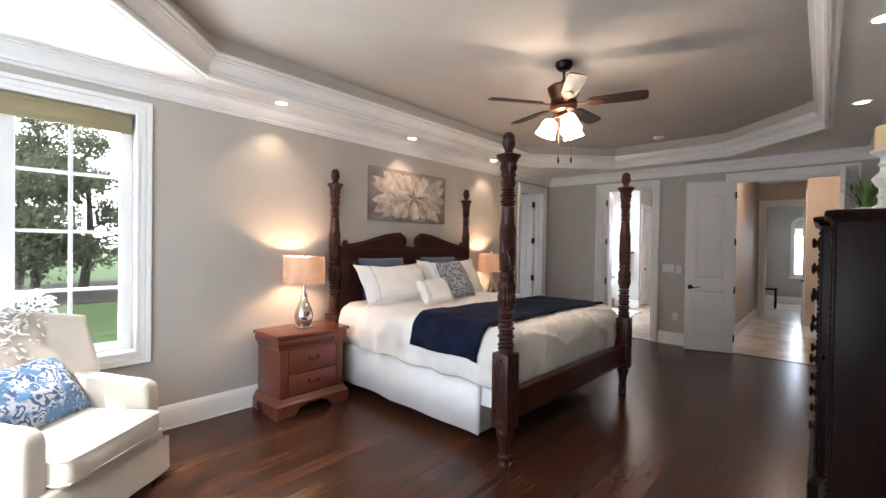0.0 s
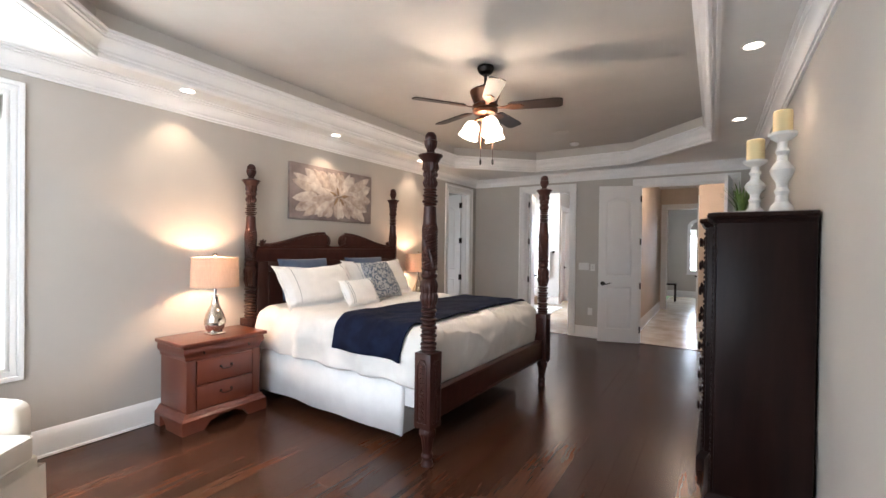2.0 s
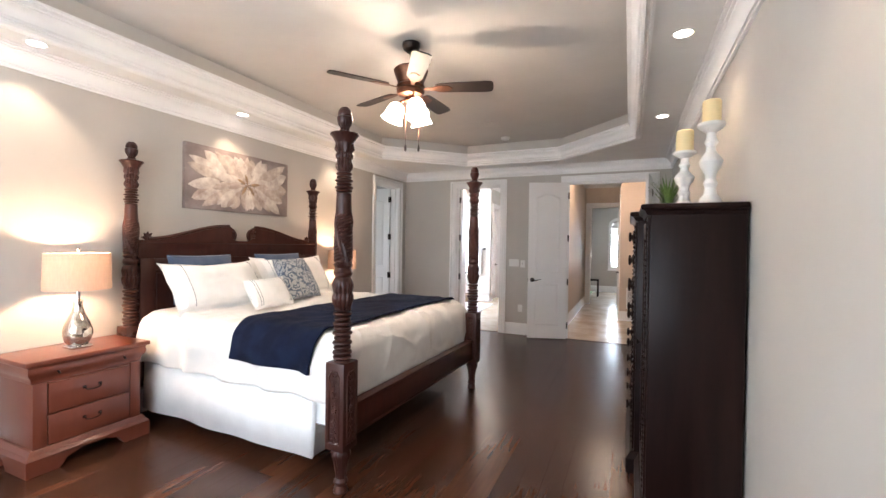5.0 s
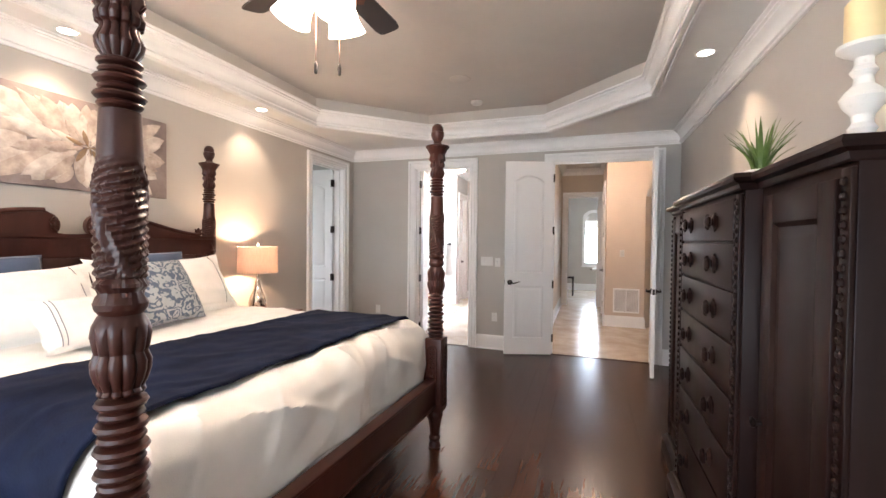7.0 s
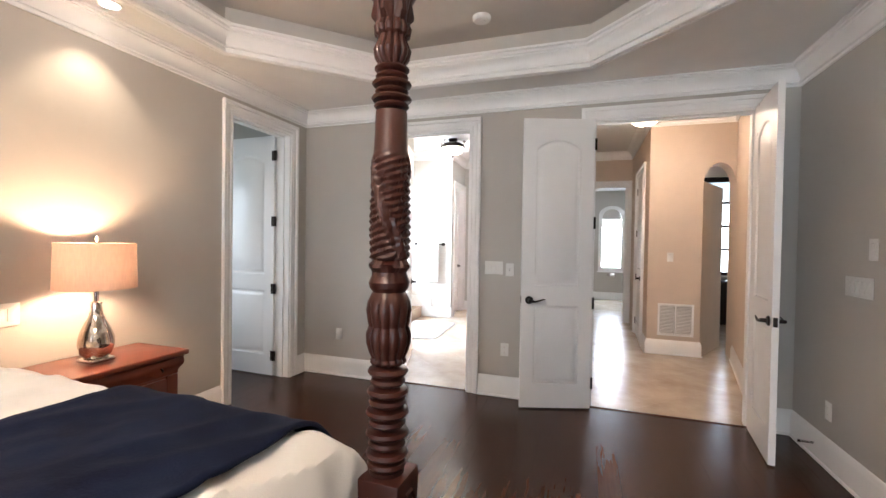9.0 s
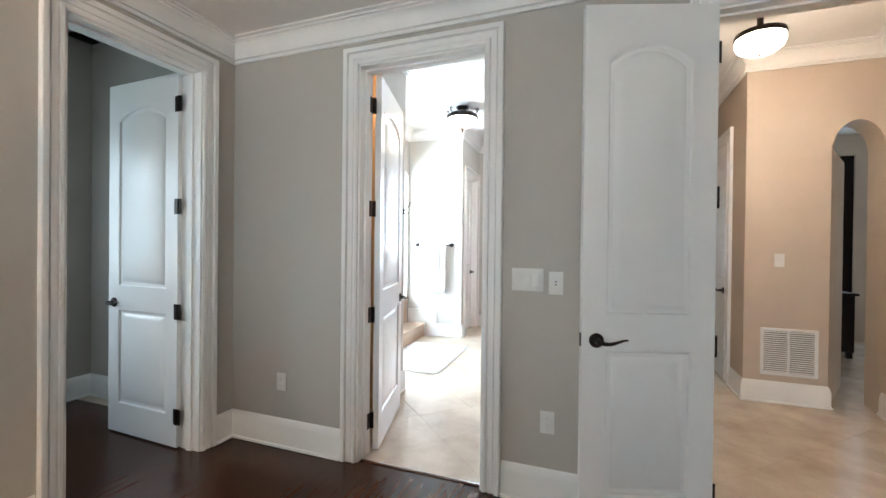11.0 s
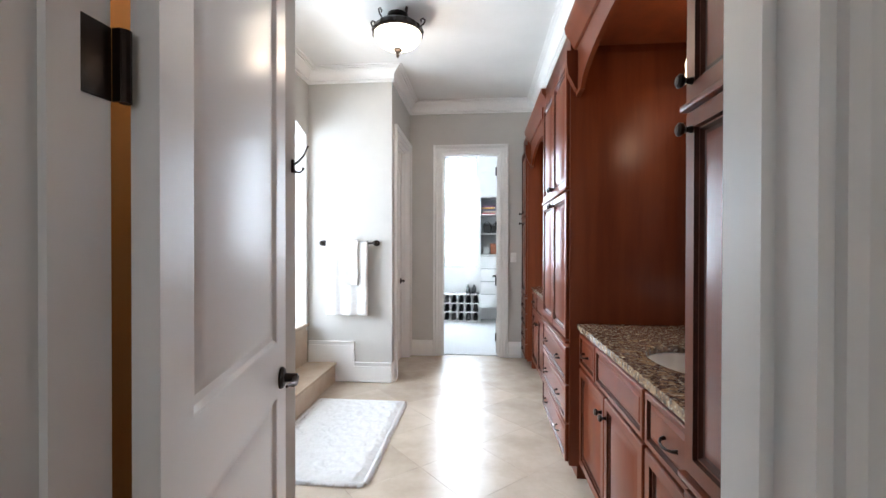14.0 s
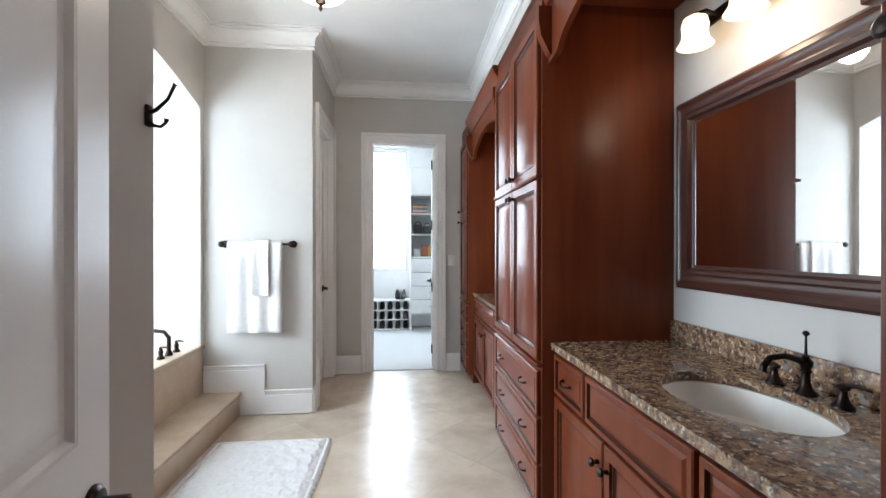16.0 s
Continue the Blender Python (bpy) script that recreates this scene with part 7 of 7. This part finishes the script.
# arched far window
FW = tagged(new("window_4"), "white arched window in the far room", "window", "", "structure")
FW.matrix_basis = pose(-0.37, 14.60, 0)
n = 16
arc = [(-0.23, 0.80)] + [(-0.23 * math.cos(math.pi * k / n), 2.05 + 0.24 * math.sin(math.pi * k / n)) for k in range(n + 1)] + [(0.23, 0.80)]
outer = [(1.36 * x if abs(z - 0.80) > 1e-6 else 1.36 * x, z + (0.08 if z > 2.05 else 0) if z > 0.81 else 0.72) for x, z in arc]
bm = bmesh.new()
ia = [[bm.verts.new((x, y, z)) for x, z in arc] for y in (-0.03, 0.10)]
oa = [[bm.verts.new((x, y, z)) for x, z in outer] for y in (-0.03, -0.001)]
m2 = len(arc)
for k in range(m2):
    j = (k + 1) % m2
    bm.faces.new((ia[0][k], ia[0][j], oa[0][j], oa[0][k]))
    bm.faces.new((ia[0][k], ia[0][j], ia[1][j], ia[1][k]))
    bm.faces.new((oa[0][k], oa[0][j], oa[1][j], oa[1][k]))
part("window_frame", bm, WHITE, FW)
part("window_sill", cube(-0.34, 0.34, -0.05, -0.001, 0.69, 0.72, 0.004), WHITE, FW)
g = part("pane", cube(-0.23, 0.23, 0.06, 0.064, 0.80, 2.05), PANE, FW)
g.visible_shadow = False
TP = thing("toilet_roll_holder", "bronze paper holder with a white roll", "paper holder", pose(-0.36, 14.60, 0.63))
part("arm", tube(bmesh.new(), [(-0.09, -0.002, 0), (-0.09, -0.05, 0), (0.09, -0.05, 0), (0.09, -0.002, 0)], 0.009, 8), BRONZE, TP)
rl = lathe(bmesh.new(), [(0.012, -0.055), (0.05, -0.055), (0.05, 0.055), (0.012, 0.055)], 20)
rl.transform(Matrix.Translation((0.02, -0.05, 0)) @ Matrix.Rotation(math.pi / 2, 4, "Y"))
part("paper_roll", rl, LINEN, TP, "white paper roll")
ST = thing("side_stool", "dark wooden stool in the far room", "stool", pose(-1.02, 13.2, 0))
part("seat", cube(-0.16, 0.16, -0.16, 0.16, 0.46, 0.50, 0.008), ESPRESSO, ST)
for a in (-1, 1):
    for b in (-1, 1):
        part("leg", cube(a * 0.13 - 0.018, a * 0.13 + 0.018, b * 0.13 - 0.018, b * 0.13 + 0.018, 0.0, 0.46, 0.003), ESPRESSO, ST)

# glazed dark door past the arch
GD = tagged(new("door_8"), "dark wooden door with four glass panes", "door", "", "structure")
GD.matrix_basis = pose(1.55, 12.66, 0)
for a, b in ((-0.50, -0.36), (0.36, 0.50)):
    part("stile", cube(a, b, -0.025, 0.025, 0.005, 2.74, 0.004), ESPRESSO, GD)
for z0, z1 in ((0.005, 0.90), (1.31, 1.36), (1.76, 1.81), (2.21, 2.26), (2.64, 2.74)):
    part("rail", cube(-0.36, 0.36, -0.025, 0.025, z0, z1, 0.004), ESPRESSO, GD)
for k in range(4):
    z0 = 0.90 + 0.45 * k + (0.01 if k else 0)
    g = part("pane", cube(-0.36, 0.36, -0.003, 0.003, z0, 1.31 + 0.45 * k if k < 3 else 2.64), PANE, GD)
    g.visible_shadow = False
CN = thing("console_table", "dark wooden console with a white bowl on it", "console", pose(1.28, 11.6, 0))
part("body", cube(-0.22, 0.22, -0.30, 0.30, 0.08, 0.78, 0.006), ESPRESSO, CN)
part("top", cube(-0.25, 0.25, -0.33, 0.33, 0.78, 0.81, 0.008), ESPRESSO, CN)
for a in (-1, 1):
    for b in (-1, 1):
        part("foot", cube(a * 0.18 - 0.03, a * 0.18 + 0.03, b * 0.26 - 0.03, b * 0.26 + 0.03, 0.0, 0.08, 0.004), ESPRESSO, CN)
single("bowl", lathe(bmesh.new(), [(0.0, 0.0), (0.05, 0.0), (0.055, 0.012), (0.12, 0.06), (0.13, 0.075), (0.122, 0.075), (0.05, 0.02), (0.0, 0.018)], 28), PLASTIC, "white ceramic bowl on the dark console", "bowl", pose(1.24, 11.55, 0.81))

# ---- garden past the windows ----
GRASS = material("lawn", (0.11, 0.19, 0.055), 0.9, dark=(0.07, 0.13, 0.03), scale=3, detail=8, bump=0.8, bump_scale=90)
MULCH = material("mulch", (0.07, 0.045, 0.03), 0.95, dark=(0.03, 0.02, 0.015), scale=20, detail=6, bump=0.9, bump_scale=60)
BARK = material("bark", (0.20, 0.16, 0.13), 0.9, dark=(0.11, 0.085, 0.065), scale=12, stretch=(1, 1, 0.2), bump=0.8, bump_scale=40)
FOL = material("hedge_leaf", (0.17, 0.20, 0.12), 0.5, dark=(0.08, 0.105, 0.055), scale=1.5, detail=3)
fn, fl = FOL.node_tree.nodes, FOL.node_tree.links
thin = fn.new("ShaderNodeBsdfTranslucent")
thin.inputs["Color"].default_value = (0.28, 0.32, 0.20, 1)
both = fn.new("ShaderNodeMixShader")
both.inputs["Fac"].default_value = 0.4
fl.new(fn["Principled BSDF"].outputs[0], both.inputs[1])
fl.new(thin.outputs[0], both.inputs[2])
fl.new(both.outputs[0], fn["Material Output"].inputs["Surface"])
bm = bmesh.new()
for x0, x1, y0, y1 in ((-400, 400, -400, 400),):
    v = [bm.verts.new(p) for p in ((x0, y0, -0.35), (x1, y0, -0.35), (x1, y1, -0.35), (x0, y1, -0.35))]
    bm.faces.new(v)
setting("ground", bm, GRASS, "green lawn round the house")
bm = bmesh.new()
rnd = random.Random(2)
edge = [(-15.2 + 0.5 * math.sin(k * 0.7), -16 + k * 1.2) for k in range(28)]
v0 = [bm.verts.new((x, y, -0.33)) for x, y in edge]
v1 = [bm.verts.new((x - 7, y, -0.28)) for x, y in edge]
for k in range(27):
    bm.faces.new((v0[k], v0[k + 1], v1[k + 1], v1[k]))
setting("ground_bed", bm, MULCH, "dark mulch bed under the trees")


def tree(x, y, h, seed):
    """A low-branched evergreen: a tapered trunk, limbs, and a crown of many small leaves in uneven clumps."""
    r = random.Random(seed)
    t = thing("tree", "leafy green garden tree at the lawn's edge", "tree", pose(x, y, -0.35), "trees past the lawn")
    lean = r.uniform(-0.4, 0.4)
    bm = tube(bmesh.new(), [(lean * s * s, 0.2 * math.sin(3 * s), h * 0.85 * s) for s in [k / 8 for k in range(9)]], 0.12, 10, [0.15 - 0.013 * k for k in range(9)])
    part("trunk", bm, BARK, t)
    clumps = []
    for k in range(16):
        a, z = r.uniform(0, 6.28), h * r.uniform(0.16, 0.85)
        reach = (0.95 + 0.9 * r.random()) * (1.15 - 0.6 * z / h)
        tip = (lean * (z / h) ** 2 + reach * math.cos(a), reach * math.sin(a), z + reach * 0.35)
        part("limb", tube(bmesh.new(), [(lean * (z / h) ** 2, 0, z), (0.5 * tip[0], 0.5 * tip[1], z + reach * 0.25), tip], 0.04, 6, [0.05, 0.035, 0.012]), BARK, t)
        clumps += [(tip, r.uniform(0.45, 0.85)) for _ in range(1)] + [((0.55 * tip[0], 0.55 * tip[1], tip[2] + r.uniform(-0.2, 0.5)), r.uniform(0.4, 0.7))]
    crown_ = bmesh.new()
    for c, rad in clumps:
        for k in range(260):
            d = Vector((r.gauss(0, 1), r.gauss(0, 1), r.gauss(0, 0.8))).normalized() * rad * r.random() ** 0.4
            p = Vector(c) + d
            a = Vector((r.uniform(-1, 1), r.uniform(-1, 1), r.uniform(-1, 1))).normalized()
            b = a.orthogonal().normalized()
            s = r.uniform(0.05, 0.10)
            crown_.faces.new([crown_.verts.new(q) for q in (p - a * s, p + b * s * 0.5, p + a * s, p - b * s * 0.5)])
    part("crown", crown_, FOL, t, "crown of small green leaves")


for k in range(0, 8, 2):
    tree(-22.0 + 0.8 * math.sin(2 * k), -8.0 + 2.3 * k, 6.5 + (k % 3) * 0.6, 80 + k)
for k in range(9):
    tree(-17.2 - 1.6 * (k % 2) + 0.3 * math.sin(k), -6.5 + 1.75 * k, 4.0 + 1.5 * ((k * 7) % 3) / 2, 40 + k)

HAZE = glow("bright_haze", (0.95, 0.98, 1.0), 3.2)
bm = bmesh.new()
arc = [(-75 * math.cos(radians(a)), 2 + 75 * math.sin(radians(a))) for a in range(-60, 61, 6)]
lo = [bm.verts.new((x, y, -0.4)) for x, y in arc]
hi = [bm.verts.new((x, y, 45)) for x, y in arc]
for k in range(len(arc) - 1):
    bm.faces.new((lo[k], lo[k + 1], hi[k + 1], hi[k]))
setting("backdrop", bm, HAZE, "bright hazy sky in the distance")

# ---- floor pieces ----
def plank_mesh(length, width):
    bm = bmesh.new()
    box(bm, -width / 2 + 0.0004, width / 2 - 0.0004, -length / 2 + 0.0004, length / 2 - 0.0004, -0.006, 0.0)
    top = [e for e in bm.edges if all(v.co.z > -0.001 for v in e.verts)]
    bmesh.ops.bevel(bm, geom=top, offset=0.0007, segments=1, profile=0.5, affect="EDGES")
    me = bpy.data.meshes.new("plank")
    bm.to_mesh(me)
    bm.free()
    me.materials.append(FLOORWOOD)
    return me


rnd = random.Random(9)
PW = 0.127
lengths = (0.75, 1.1, 1.5, 1.9)
meshes = {l: plank_mesh(l, PW) for l in lengths}
floor_ob = bpy.data.objects["floor_bedroom"]
rest = bmesh.new()
count = 0
x = -5.55
while x < E + 0.06:
    start = S - 0.02 if x > W - 0.05 else 4.92
    y = start - rnd.uniform(0, 1.2)
    while y < N + 0.03:
        l = rnd.choice(lengths)
        hi = min(y + l, N + 0.028)
        lo = max(y, start)
        near = -3.9 < x < 0.5 and hi - y == l and lo == y and count < 300
        if near:
            o = new("plank", meshes[l])
            o.parent = floor_ob
            o.location = (x, y + l / 2, 0.0)
            count += 1
        elif hi - lo > 0.02:
            box(rest, x - PW / 2 + 0.0004, x + PW / 2 - 0.0004, lo + 0.0004, hi - 0.0004, -0.006, 0.0)
        y += l
    x += PW
tagged(part("plank_rest", rest, FLOORWOOD, floor_ob), kind="stuff")
setting("trim_threshold_bath", cube(BATH_DOOR[0] + 0.018, BATH_DOOR[1] - 0.018, N + 0.028, N + 0.05, -0.004, 0.006, 0.003), FLOORWOOD, "dark wood threshold strip")
setting("trim_threshold_hall", cube(HALL_DOOR[0] + 0.018, HALL_DOOR[1] - 0.018, N + 0.028, N + 0.05, -0.004, 0.006, 0.003), FLOORWOOD, "dark wood threshold strip")


def tile_floor(owner, x0, x1, y0, y1, side, turn):
    """Square tiles laid at an angle, kept to a rectangle by clipping."""
    parent = bpy.data.objects[owner]
    c, s = math.cos(radians(turn)), math.sin(radians(turn))
    reach = int(max(x1 - x0, y1 - y0) / side) + 3
    mx, my = (x0 + x1) / 2, (y0 + y1) / 2
    for i in range(-reach, reach + 1):
        for j in range(-reach, reach + 1):
            u, v = i * side, j * side
            h = side / 2 - 0.0008
            quad = [(mx + c * (u + a * h) - s * (v + b * h), my + s * (u + a * h) + c * (v + b * h)) for a, b in ((-1, -1), (1, -1), (1, 1), (-1, 1))]
            for axis, lim, sign in ((0, x0, 1), (0, x1, -1), (1, y0, 1), (1, y1, -1)):
                out = []
                for k in range(len(quad)):
                    p, q = quad[k - 1], quad[k]
                    ip, iq = sign * (p[axis] - lim) >= 0, sign * (q[axis] - lim) >= 0
                    if ip != iq:
                        f = (lim - p[axis]) / (q[axis] - p[axis])
                        out.append((p[0] + f * (q[0] - p[0]), p[1] + f * (q[1] - p[1])))
                    if iq:
                        out.append(q)
                quad = out
                if len(quad) < 3:
                    break
            if len(quad) < 3:
                continue
            area = abs(sum(quad[k - 1][0] * quad[k][1] - quad[k][0] * quad[k - 1][1] for k in range(len(quad)))) / 2
            if area < 0.0004:
                continue
            bm = bmesh.new()
            lo = [bm.verts.new((*p, -0.005)) for p in quad]
            hi = [bm.verts.new((*p, 0.0)) for p in quad]
            bm.faces.new(hi)
            for k in range(len(quad)):
                bm.faces.new((lo[k - 1], lo[k], hi[k], hi[k - 1]))
            part("tile", bm, TRAV, parent)


tile_floor("floor_bath", -4.4, -1.125, N + 0.05, 11.72, 0.457, 45)
tile_floor("floor_hall", HL, 2.9, N + 0.05, 14.6, 0.457, 45)
